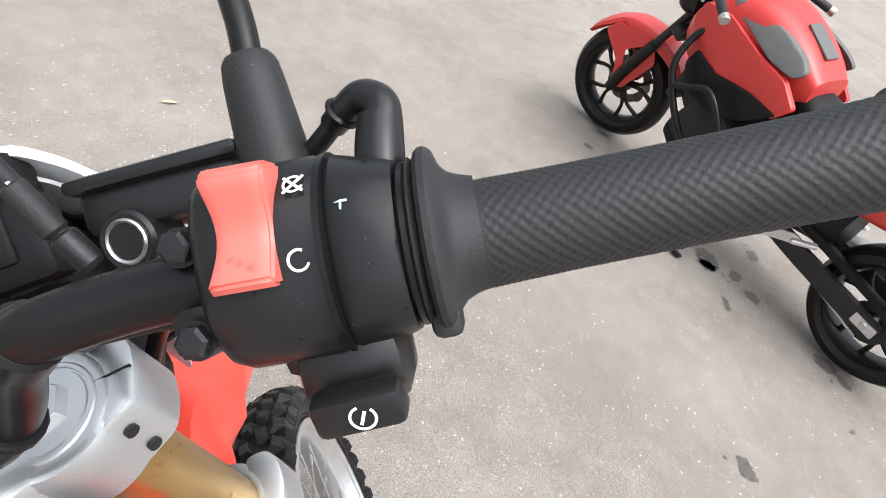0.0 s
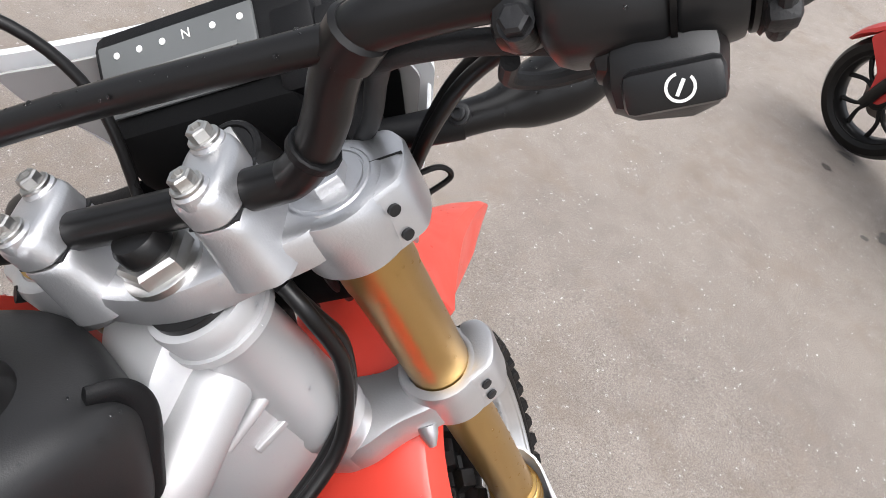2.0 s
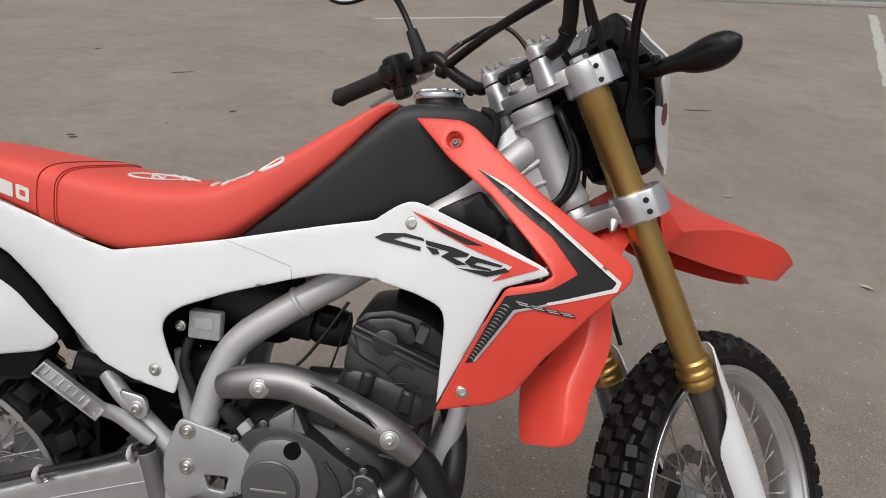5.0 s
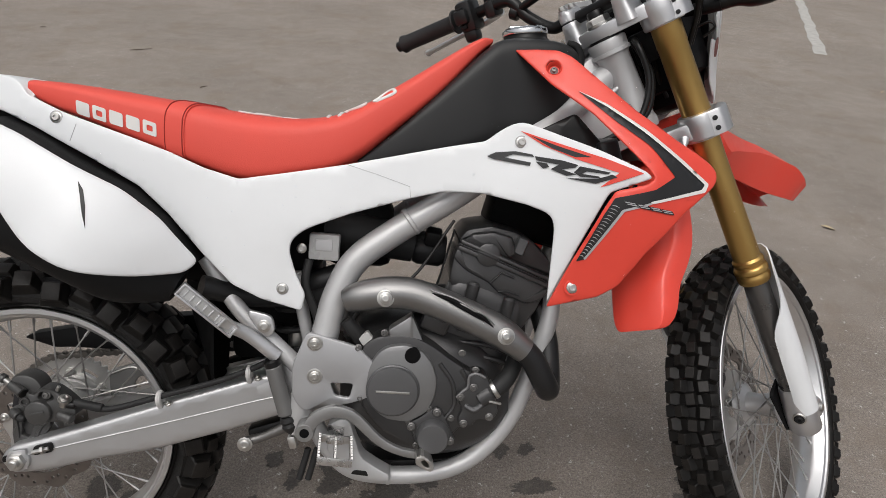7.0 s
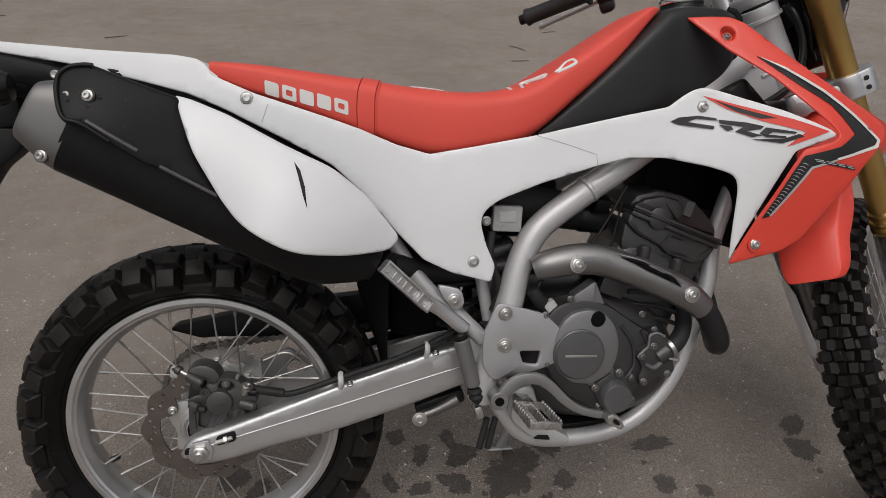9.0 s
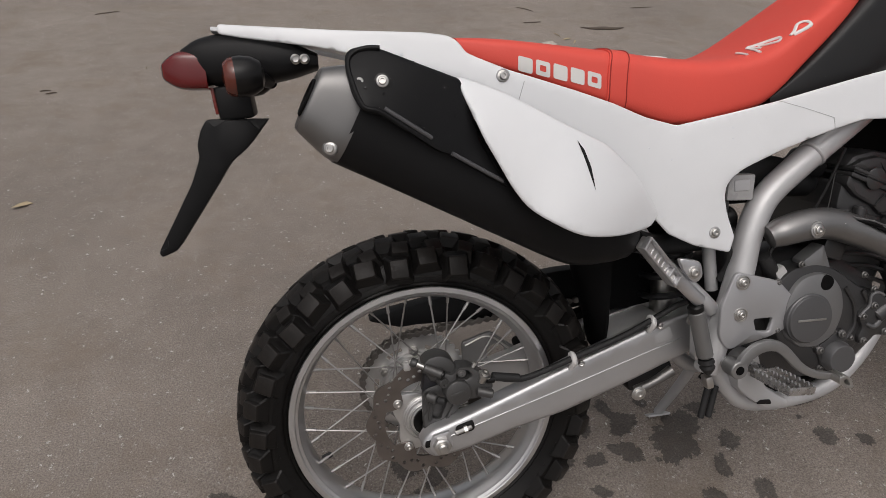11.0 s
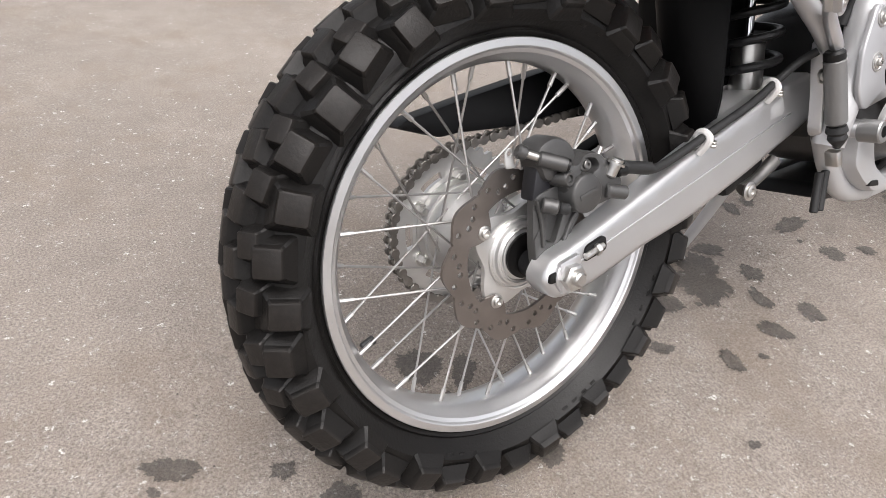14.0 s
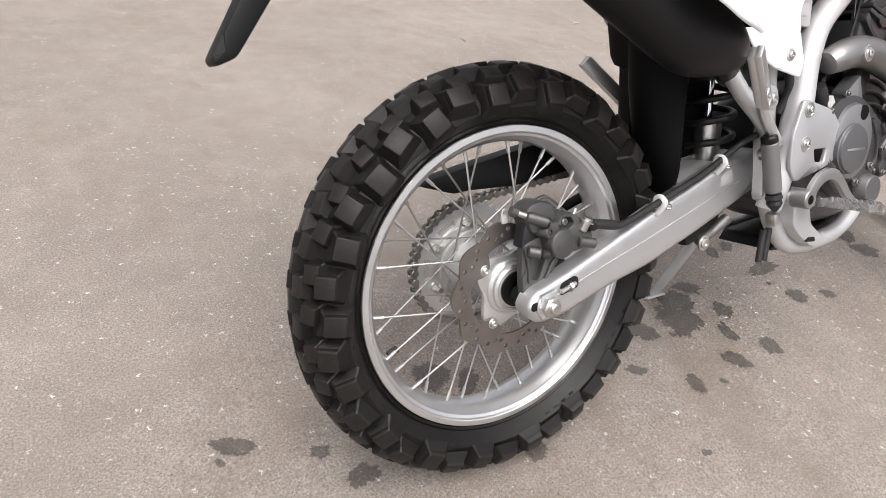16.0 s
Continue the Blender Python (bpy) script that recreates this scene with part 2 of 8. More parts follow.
def sheet(outline, depth, thick=0.003, soft=0.003, step=0.02, holes=(), bm=None):
    """A curved plate with its outline in the x-z plane. depth(x, z) gives y of its outer face; it is `thick` deep towards +y, its outer edge
    rounded by `soft`, with holes right through."""
    loops = []
    for ring in (outline, *holes):
        ring = [tuple(p) for p in ring]
        fine = []
        for p, q in zip(ring, ring[1:] + ring[:1]):
            n = max(1, math.ceil(math.hypot(q[0] - p[0], q[1] - p[1]) / step))
            fine += [(p[0] + (q[0] - p[0]) * k / n, p[1] + (q[1] - p[1]) * k / n) for k in range(n)]
        loops.append(fine)
    pts, edges, start = [], [], 0
    for loop in loops:
        n = len(loop)
        pts += [Vector(p) for p in loop]
        edges += [(start + i, start + (i + 1) % n) for i in range(n)]
        start += n
    rim = start
    own = np.array(loops[0])
    lo, hi = own.min(0), own.max(0)
    if soft > 0:
        for loop in loops:
            q = np.array(loop)
            d = np.roll(q, -1, 0) - np.roll(q, 1, 0)
            nrm = np.stack([-d[:, 1], d[:, 0]], 1) / (np.linalg.norm(d, axis=1)[:, None] + 1e-9)
            for a in (0.3, 1.0):
                for sgn in (1, -1):
                    for p in q + nrm * sgn * soft * a:
                        if inside(p, loops[0]) and not any(inside(p, h) for h in loops[1:]) and edge_distance(p, loops) > soft * a * 0.9:
                            pts.append(Vector(p))
    for x in np.arange(lo[0] + step / 2, hi[0], step):
        for z in np.arange(lo[1] + step / 2, hi[1], step):
            if inside((x, z), loops[0]) and not any(inside((x, z), h) for h in loops[1:]) and edge_distance((x, z), loops) > max(soft * 1.3, step * 0.3):
                pts.append(Vector((x, z)))
    vs, _, fs, *_ = delaunay_2d_cdt(pts, edges, [], 0, 1e-6)
    keep = []
    for f in fs:
        c = sum((vs[i] for i in f), Vector((0, 0))) / len(f)
        if inside(c, loops[0]) and not any(inside(c, h) for h in loops[1:]):
            keep.append(f)
    bm = bm or bmesh.new()
    front, back = {}, {}
    for i in {i for f in keep for i in f}:
        x, z = vs[i]
        y = depth(x, z)
        e = edge_distance((x, z), loops) if soft > 0 else 9
        drop = soft * (1 - math.sqrt(max(0, 1 - (1 - min(1, e / soft)) ** 2))) if soft > 0 else 0
        front[i] = bm.verts.new((x, y + min(drop, thick * 0.9), z))
        back[i] = bm.verts.new((x, y + thick, z))
    count = {}
    for f in keep:
        bm.faces.new([front[i] for i in f])
        bm.faces.new([back[i] for i in reversed(f)])
        for a, b in zip(f, f[1:] + f[:1]):
            count[frozenset((a, b))] = count.get(frozenset((a, b)), 0) + 1
    for pair, k in count.items():
        if k == 1:
            a, b = pair
            bm.faces.new((front[a], front[b], back[b], back[a]))
    return bm


def plate(outline, y0, y1, soft=0.002, holes=(), bm=None):
    """A flat plate between y0 (outer, rounded edge) and y1."""
    s = 1 if y1 > y0 else -1
    own = sheet(outline, lambda x, z: 0.0, abs(y1 - y0), soft, 9.0, holes)
    bmesh.ops.transform(own, matrix=Matrix.Translation((0, y0, 0)) @ Matrix.Diagonal((1, s, 1, 1)), verts=own.verts)
    return add(bm, own)


def bulge(points):
    """A smooth surface y(x, z) through a few given points (x, z, y): a thin-plate spline."""
    c = np.array(points, float)
    at, n = c[:, :2], len(c)

    def kernel(d):
        return np.where(d > 0, d * d * np.log(d + 1e-12), 0)

    p = np.c_[np.ones(n), at]
    k = kernel(np.linalg.norm(at[:, None] - at[None], axis=2)) + 1e-4 * np.eye(n)
    w = np.linalg.solve(np.block([[k, p], [p.T, np.zeros((3, 3))]]), np.r_[c[:, 2], 0, 0, 0])
    return lambda x, z: float((w[:n] * kernel(np.hypot(x - at[:, 0], z - at[:, 1]))).sum() + w[n] + w[n + 1] * x + w[n + 2] * z)


def loft(stations, n=20, per=6, bm=None, power=2.6):
    """A body along x: stations of (x, bottom z, top z, half width, centre y), rounded-box sections."""
    bm = bm or bmesh.new()
    rings = []
    for x, z0, z1, w, y in spline(stations, per):
        ring = []
        for k in range(n):
            a = 2 * math.pi * k / n
            c, s = math.cos(a), math.sin(a)
            ring.append(bm.verts.new((x, y + w * math.copysign(abs(c) ** (2 / power), c), (z0 + z1) / 2 + (z1 - z0) / 2 * math.copysign(abs(s) ** (2 / power), s))))
        rings.append(ring)
    for a, b in zip(rings, rings[1:]):
        for k in range(n):
            bm.faces.new((a[k], a[(k + 1) % n], b[(k + 1) % n], b[k]))
    bm.faces.new(rings[0])
    bm.faces.new(rings[-1])
    return bm


def mirrored(bm):
    own = bm.copy()
    bmesh.ops.transform(own, matrix=Matrix.Diagonal((1, -1, 1, 1)), verts=own.verts)
    bmesh.ops.reverse_faces(own, faces=own.faces)
    return own


def bolt(at, way=(0, -1, 0), r=0.006, bm=None):
    """A flanged bolt head with a socket, standing on `at`."""
    return turned([(r * 1.45, -0.002), (r * 1.45, 0.0008), (r * 1.3, 0.0014), (r, 0.0016), (r, 0.0046), (r * 0.8, 0.0056), (r * 0.5, 0.0056), (r * 0.5, 0.003), (0, 0.003)], at, way, 12, bm)


# ---- ground ----
def ground_height(x, y):
    """A yard of old asphalt, almost level, with a low rise under the front wheel."""
    return 0.0645 * math.exp(-((x - 1.5) ** 2 + y ** 2) / 0.25) - 0.018 * math.exp(-(x ** 2 + (y + 0.04) ** 2) / 0.09)


def asphalt(name="old_asphalt", shade=1.0, gloss=0.86):
    """Old asphalt; shade below 1 is the same ground soaked with water."""
    m = bpy.data.materials.new(name)
    m.use_nodes = True
    n, l = m.node_tree.nodes, m.node_tree.links
    b = n["Principled BSDF"]
    tc = n.new("ShaderNodeTexCoord")

    def noise_at(scale, detail=5, rough=0.6):
        t = n.new("ShaderNodeTexNoise")
        t.inputs["Scale"].default_value, t.inputs["Detail"].default_value, t.inputs["Roughness"].default_value = scale, detail, rough
        l.new(tc.outputs["Object"], t.inputs["Vector"])
        return t

    def ramp(src, stops):
        r = n.new("ShaderNodeValToRGB")
        e = r.color_ramp.elements
        for k, (p, c) in enumerate(stops):
            q = e[k] if k < 2 else e.new(p)
            q.position, q.color = p, (*c, 1) if hasattr(c, "__len__") else (c, c, c, 1)
        l.new(src, r.inputs["Fac"])
        return r

    def mixed(fac, a, c, blend="MIX"):
        x = n.new("ShaderNodeMix")
        x.data_type, x.blend_type = "RGBA", blend
        for socket, v in (("Factor", fac), ("A", a), ("B", c)):
            if hasattr(v, "is_output"):
                l.new(v, x.inputs[socket])
            else:
                x.inputs[socket].default_value = v
        return x.outputs["Result"]

    patch = ramp(noise_at(0.9, 8).outputs["Fac"], [(0.32, (0.222, 0.191, 0.166)), (0.68, (0.294, 0.254, 0.222))])
    mid = ramp(noise_at(9, 6, 0.7).outputs["Fac"], [(0.3, 0.87), (0.7, 1.11)])
    base = mixed(1.0, patch.outputs["Color"], mid.outputs["Color"], "MULTIPLY")
    grit = ramp(noise_at(240, 4, 0.75).outputs["Fac"], [(0.32, 0.50), (0.68, 1.48)])
    base = mixed(1.0, base, grit.outputs["Color"], "MULTIPLY")
    stones = n.new("ShaderNodeTexVoronoi")
    stones.inputs["Scale"].default_value, stones.inputs["Randomness"].default_value = 85, 1.0
    bent = n.new("ShaderNodeVectorMath")
    bent.operation = "MULTIPLY_ADD"
    wob = noise_at(150, 3, 0.6)
    l.new(wob.outputs["Color"], bent.inputs[0])
    bent.inputs[1].default_value = (0.026, 0.026, 0.026)
    l.new(tc.outputs["Object"], bent.inputs[2])
    l.new(bent.outputs["Vector"], stones.inputs["Vector"])
    near = ramp(stones.outputs["Distance"], [(0.15, 1.0), (0.22, 0.0)])
    some = ramp(stones.outputs["Color"], [(0.36, 0.0), (0.42, 1.0)])
    show = mixed(1.0, near.outputs["Color"], some.outputs["Color"], "MULTIPLY")
    base = mixed(show, base, (0.43, 0.405, 0.375, 1))
    chips = n.new("ShaderNodeTexVoronoi")
    chips.inputs["Scale"].default_value, chips.inputs["Randomness"].default_value = 46, 1.0
    l.new(bent.outputs["Vector"], chips.inputs["Vector"])
    chip = ramp(chips.outputs["Distance"], [(0.12, 1.0), (0.18, 0.0)])
    rare = ramp(chips.outputs["Color"], [(0.64, 0.0), (0.66, 1.0)])
    base = mixed(mixed(1.0, chip.outputs["Color"], rare.outputs["Color"], "MULTIPLY"), base, (0.60, 0.58, 0.55, 1))
    brown = ramp(noise_at(2.6, 7, 0.75).outputs["Fac"], [(0.50, 0.0), (0.66, 0.48)])
    base = mixed(brown.outputs["Color"], base, (0.20, 0.155, 0.115, 1))
    pits = n.new("ShaderNodeTexVoronoi")
    pits.inputs["Scale"].default_value = 42
    l.new(tc.outputs["Object"], pits.inputs["Vector"])
    hole = ramp(pits.outputs["Distance"], [(0.03, 1.0), (0.09, 0.0)])
    few = ramp(pits.outputs["Color"], [(0.78, 0.0), (0.82, 1.0)])
    base = mixed(mixed(1.0, hole.outputs["Color"], few.outputs["Color"], "MULTIPLY"), base, (0.045, 0.04, 0.036, 1))
    if shade < 1:
        soak = ramp(noise_at(22, 5, 0.7).outputs["Fac"], [(0.30, shade * 0.82), (0.72, shade * 1.30)])
        base = mixed(1.0, base, soak.outputs["Color"], "MULTIPLY")
    l.new(base, b.inputs["Base Color"])
    b.inputs["Roughness"].default_value = gloss
    bp = n.new("ShaderNodeBump")
    bp.inputs["Strength"].default_value, bp.inputs["Distance"].default_value = 0.7, 0.003
    l.new(grit.outputs["Color"], bp.inputs["Height"])
    l.new(bp.outputs["Normal"], b.inputs["Normal"])
    return m


ASPHALT = asphalt()
WET = asphalt("wet_asphalt", 0.36, 0.55)


def make_ground():
    bm = bmesh.new()
    rs = [0.0] + [0.08 * 1.085 ** k for k in range(108)]
    n = 72
    rings = []
    for r in rs:
        if r == 0:
            rings.append([bm.verts.new((1.0, 0, ground_height(1.0, 0)))])
        else:
            rings.append([bm.verts.new((1.0 + r * math.cos(2 * math.pi * k / n), r * math.sin(2 * math.pi * k / n), ground_height(1.0 + r * math.cos(2 * math.pi * k / n), r * math.sin(2 * math.pi * k / n)))) for k in range(n)])
    for a, c in zip(rings, rings[1:]):
        for k in range(n):
            j = (k + 1) % n
            if len(a) == 1:
                bm.faces.new((a[0], c[k], c[j]))
            else:
                bm.faces.new((a[k], a[j], c[j], c[k]))
    ob = part("ground", bm, ASPHALT)
    tagged(ob, "light grey-brown worn asphalt yard with pale grit", "ground", kind="structure")


make_ground()

# ---- the dirt bike ----
# Its own frame: x ahead, y to its left, z up, from the middle of the rear axle. It leans on its side stand.
bike = empty("motorcycle", None, pose(0.005, 0, 0.308, -20.5, 0, 0))
tagged(bike, "red and white dirt motorcycle leaning on its side stand", "motorcycle")
RAKE, STEER = 27.7, 42.5
HEAD = pose(1.0266, -0.016, 0.8265, 0, -RAKE, 0) @ pose(0, 0, 0, 0, 0, STEER)   # x ahead of the steering axis, z up along it


def knob(length, width, tall):
    """One rubber block of a tread, standing on z = 0."""
    bm = bmesh.new()
    levels = [(-.010, 1.60), (tall * .12, 1.24), (tall * .35, 1.10), (tall * .86, 1.0), (tall * .96, .95), (tall, .88)]
    rings = [[bm.verts.new((sx * length / 2 * f, sy * width / 2 * f, h)) for sx, sy in ((1, .86), (.88, 1), (-.88, 1), (-1, .86), (-1, -.86), (-.88, -1), (.88, -1), (1, -.86))] for h, f in levels]
    for p, q in zip(rings, rings[1:]):
        for i in range(8):
            bm.faces.new((p[i], p[(i + 1) % 8], q[(i + 1) % 8], q[i]))
    bm.faces.new(rings[-1])
    return bm


def tread(wheel, crown, rise, half, rows):
    """Blocks round a tyre: rows of (how many, angle from the crown, shift in pitches, length, width, height)."""
    for count, lean, shift, length, width, tall in rows:
        a = radians(lean)
        first = None
        for k in range(count):
            th = 2 * math.pi * (k + shift + random.uniform(-.02, .02)) / count
            y, r = half * math.sin(a), crown - rise + rise * math.cos(a)
            out = Vector((math.sin(th), 0, math.cos(th)))
            nrm = (out * math.cos(a) + Vector((0, 1, 0)) * math.sin(a)).normalized()
            ahead = Vector((math.cos(th), 0, -math.sin(th)))
            tw = random.uniform(-0.05, 0.05) + (.12 if lean > 0 else -.12) * (1 if k % 2 else -1)
            across = nrm.cross(ahead)
            al, ac = ahead * math.cos(tw) + across * math.sin(tw), across * math.cos(tw) - ahead * math.sin(tw)
            m = Matrix((al, ac, nrm)).transposed().to_4x4()
            m.translation = out * r + Vector((0, y, 0)) - nrm * 0.002
            m = m @ Matrix.Diagonal((random.uniform(.95, 1.04), random.uniform(.95, 1.04), random.uniform(.88, 1.0), 1))
            if first is None:
                first = part("tread_block", knob(length, width, tall), TREAD, wheel, sharp=.4)
                first.matrix_local = m
            else:
                twin = bpy.data.objects.new("tread_block", first.data)
                bpy.context.scene.collection.objects.link(twin)
                twin.parent = wheel
                twin.matrix_local = m


def make_wheel(name, m, rim, crown, half, rows, flanges, spokes, label):
    """A spoked wheel about y: rim radius, tyre crown radius and half width, and the hub's flanges as (y, radius)."""
    w = empty(name, bike, m)
    tagged(w, label)
    e = rim - 0.246
    half_ring = [(0.2470, -0.0335), (0.2472, -0.0372), (0.2462, -0.0384), (0.2375, -0.0388), (0.2362, -0.0378), (0.2345, -0.0350), (0.2300, -0.0325), (0.2275, -0.0270), (0.2225, -0.0205), (0.2198, -0.0130), (0.2190, -0.0085)]
    inner_side = [(0.226, -0.012), (0.233, -0.030)]
    ring = half_ring + [(r, -y) for r, y in reversed(half_ring)] + [(r, -y) for r, y in reversed(inner_side)] + inner_side
    part("rim", turned([(r + e, y) for r, y in ring], n=110, ring=True), RIM, w, "polished aluminium rim", sharp=.34)
    rise = (crown - rim) * 0.62
    wall, deep = half * 0.86, half * 0.06   # the carcass lies inside the blocks
    section = [(rim - 0.006, -0.028), (rim + 0.003, -0.034), (rim + 0.007, -0.0385), (rim + 0.010, -0.0365), (rim + 0.013, -0.040), (rim + (crown - rim) * 0.36, -wall), (crown - rise * 0.80, -wall * 0.97)]
    section += [(crown - deep - rise + rise * math.cos(radians(a)), wall * 0.98 * math.sin(radians(a))) for a in (-60, -40, -20, 0, 20, 40, 60)]
    section += [(r, -y) for r, y in reversed(section[:7])]
    tyre = turned(section, n=120)
    tyre.faces.ensure_lookup_table()
    for f in [f for f in tyre.faces if len(f.verts) > 4]:
        tyre.faces.remove(f)
    part("tyre", tyre, RUBBER, w, "black knobbly rubber tyre", sharp=0.9)
    tread(w, crown, rise, half, rows)
    for k in range(spokes):
        th = 2 * math.pi * (k + 0.5) / spokes
        y, fr = flanges[k % 2]
        swing = radians(62) * (1 if k % 4 < 2 else -1)
        a = Vector((fr * math.sin(th + swing), y, fr * math.cos(th + swing)))
        c = Vector(((rim - 0.026) * math.sin(th), y * 0.18, (rim - 0.026) * math.cos(th)))
        d = c - a
        turn = Matrix.Translation(a) @ d.to_track_quat("Z", "Y").to_matrix().to_4x4()
        bm = rod((0, 0, 0), (0, 0, d.length), 0.0016, 6)
        rod((0, 0, d.length - 0.020), (0, 0, d.length + 0.002), 0.0030, 6, bm=bm)
        bmesh.ops.transform(bm, matrix=turn, verts=bm.verts)
        part("spoke", bm, SPOKE, w)
    return w


SIDE = []
for t in (-1, 1):
    f = .25 * (1 + t)
    SIDE += [(36, t * 10, f, .033, .022, .0125), (36, t * 32, f + .42, .027, .024, .0120), (18, t * 53, f / 2 + .10, .033, .029, .0125), (18, t * 68, f / 2 + .60, .031, .032, .0115)]
rear_wheel = make_wheel("rear_wheel", pose(-.0062, .0290, .014, 3.5, 0, 0), 0.248, 0.3285, 0.066, SIDE, ((-0.032, 0.045), (0.045, 0.055)), 36, "spoked rear wheel with a knobbly tyre")
SIDE2 = [(47, -12, 0.0, 0.020, 0.016, 0.0105), (47, 12, 0.5, 0.020, 0.016, 0.0105), (47, -37, 0.5, 0.020, 0.018, 0.0105), (47, 37, 0.0, 0.020, 0.018, 0.0105), (47, -61, 0.0, 0.020, 0.019, 0.008), (47, 61, 0.5, 0.020, 0.019, 0.008)]
LEAN_IN = pose(0, 0, -.06, 2.0, 0, 0) @ pose(0, 0, .06)
AXLE = (0.055, -.003, -0.860)
front_wheel = make_wheel("front_wheel", HEAD @ LEAN_IN @ pose(*AXLE, 0, 0, 2), 0.279, 0.3365, 0.048, SIDE2, ((-0.03, 0.03), (0.03, 0.045)), 36, "spoked front wheel with a knobbly tyre")
# raised bars on the right wall of the rear tyre where its writing is worn
for k in range(16):
    th = radians((112, 117, 122, 127, 150, 154, 158, 162, 196, 200, 204, 262, 267, 272, 20, 26)[k])
    bar_m = Matrix.Translation((.276 * math.sin(th), -.0535, .276 * math.cos(th))) @ pose(0, 0, 0, 0, math.degrees(th), 0) @ pose(0, 0, 0, 24, 0, 0)
    part("wall_mark", block((.009, .0016, .012), bar_m, .0005), RUBBER, rear_wheel)

# bodywork surfaces on the right side; the left side mirrors them
SIDE_Y = bulge([(.869, .60, -.157), (.481, .34, -.139), (.118, .609, -.124), (.82, .576, -.15), (1.013, .554, -.223), (.95, .37, -.192), (.5, .45, -.145), (.3, .5, -.135), (.4, .52, -.13), (.7, .54, -.142), (1.065, .55, -.233), (-.25, .685, -.062), (-.1, .672, -.088), (-.1, .648, -.094), (.03, .655, -.104), (.03, .620, -.112), (.06, .60, -.118)])
SHROUD_Y = bulge([(.918, .724, -.127), (.857, .748, -.099), (1.062, .55, -.237), (1.029, .521, -.239), (.959, .37, -.199), (1.17, .56, -.2), (.925, .345, -.188), (1.03, .37, -.214), (1.12, .5, -.225), (1.0, .69, -.157), (1.1, .61, -.197)])
TAIL_Y = bulge([(0.03, .609, -.196), (.16, .565, -.204), (.235, .523, -.204), (.355, .384, -.176), (.222, .375, -.248), (.30, .37, -.209), (.106, .426, -.244), (.145, .412, -.256), (.18, .392, -.258), (.049, .544, -.228), (.2, .47, -.240), (.275, .486, -.202), (.302, .460, -.194), (.335, .418, -.184), (.29, .43, -.214)])


def both_sides(name, bm, material, label="", sharp=1.2):
    twin = mirrored(bm)
    part(name, bm, material, bike, label, sharp)
    part(name, twin, material, bike, label, sharp)


def smooth_outline(points, per=4):
    return [tuple(p) for p in spline(points, per, closed=True)]


side_panel = rounded([(.066, .645, .004), (.082, .637), (.129, .617), (.172, .603), (.242, .580), (.296, .561), (.351, .537), (.407, .521), (.491, .535), (.586, .552), (.744, .586), (.812, .599), (.842, .622, .02), (.867, .633, .015), (.894, .625), (.984, .593), (1.055, .562, .01), (1.064, .553, .006),
                      (1.003, .528), (.991, .501), (.954, .413), (.922, .340), (.926, .470, .02), (.917, .488, .015), (.880, .500), (.809, .514), (.746, .514), (.690, .500), (.595, .472), (.520, .444, .02), (.497, .425, .015), (.492, .405, .015), (.503, .367), (.519, .330), (.512, .302),
                      (.445, .320), (.396, .344), (.349, .394), (.294, .460), (.248, .504), (.169, .548), (.084, .591), (.026, .616), (-.055, .637), (-.155, .661), (-.255, .677), (-.290, .684), (-.290, .698), (-.245, .694), (-.116, .683), (.006, .676), (.043, .670, .012), (.056, .660)], 0.006, 3)
both_sides("side_panel", sheet(side_panel, SIDE_Y, 0.003, 0.0028, 0.013), WHITE, "glossy white plastic side panel with a black and red graphic")
shroud = rounded([(.858, .752), (.894, .753), (.928, .752), (.950, .742), (.995, .702), (1.048, .656), (1.109, .614), (1.160, .584, .02), (1.181, .566, .015), (1.178, .544, .015), (1.122, .499), (1.066, .437), (1.029, .378), (1.0, .357), (.921, .332), (.955, .418), (.992, .503), (1.007, .531), (1.055, .544), (1.067, .553, .005), (1.056, .568), (.978, .649), (.916, .694)], 0.006, 3)
both_sides("radiator_shroud", sheet(shroud, SHROUD_Y, 0.003, 0.003, 0.012, [circle(.920, .7225, .0116, 24)]), RED, "red plastic radiator shroud with a black and white chevron")
tail = rounded([(.028, .610, .004), (.048, .605), (.101, .583), (.179, .540), (.252, .504, .02), (.302, .460, .02), (.354, .389, .012), (.335, .372, .012), (.274, .371, .03), (.189, .383, .03), (.117, .424, .03), (.092, .460), (.055, .529), (.033, .590)], 0.012, 4)
part("exhaust_panel", sheet(tail, TAIL_Y, 0.004, 0.004, 0.014), WHITE, bike, "white plastic panel over the silencer", 1.2)
# black lining that closes the space between the silencer panel and the side panel
lining = bmesh.new()
rows = []
for x, z in ((.040, .604), (.101, .578), (.179, .535), (.252, .497), (.300, .452), (.330, .412), (.348, .386)):
    outer, inner = TAIL_Y(x, z) + .006, -.098
    rows.append([lining.verts.new((x - .004, y, z + dz)) for y, dz in ((outer, 0), (inner, .004), (inner, 0), (outer, -.004))])
for p, q in zip(rows, rows[1:]):
    for k in range(4):
        lining.faces.new((p[k], p[(k + 1) % 4], q[(k + 1) % 4], q[k]))
lining.faces.new(rows[0])
lining.faces.new(rows[-1][::-1])
part("panel_lining", lining, SHADE_BLACK, bike, "black lining behind the white panels")
SEAT_POWER = 4.8
SEAT_STATIONS = [(.057, .642, .670, .090), (.10, .620, .668, .104), (.16, .60, .662, .116), (.30, .546, .644, .126), (.41, .511, .629, .128), (.50, .519, .625, .126), (.58, .542, .640, .122), (.66, .605, .685, .11), (.74, .675, .736, .097), (.80, .742, .772, .08), (.825, .766, .775, .06)]
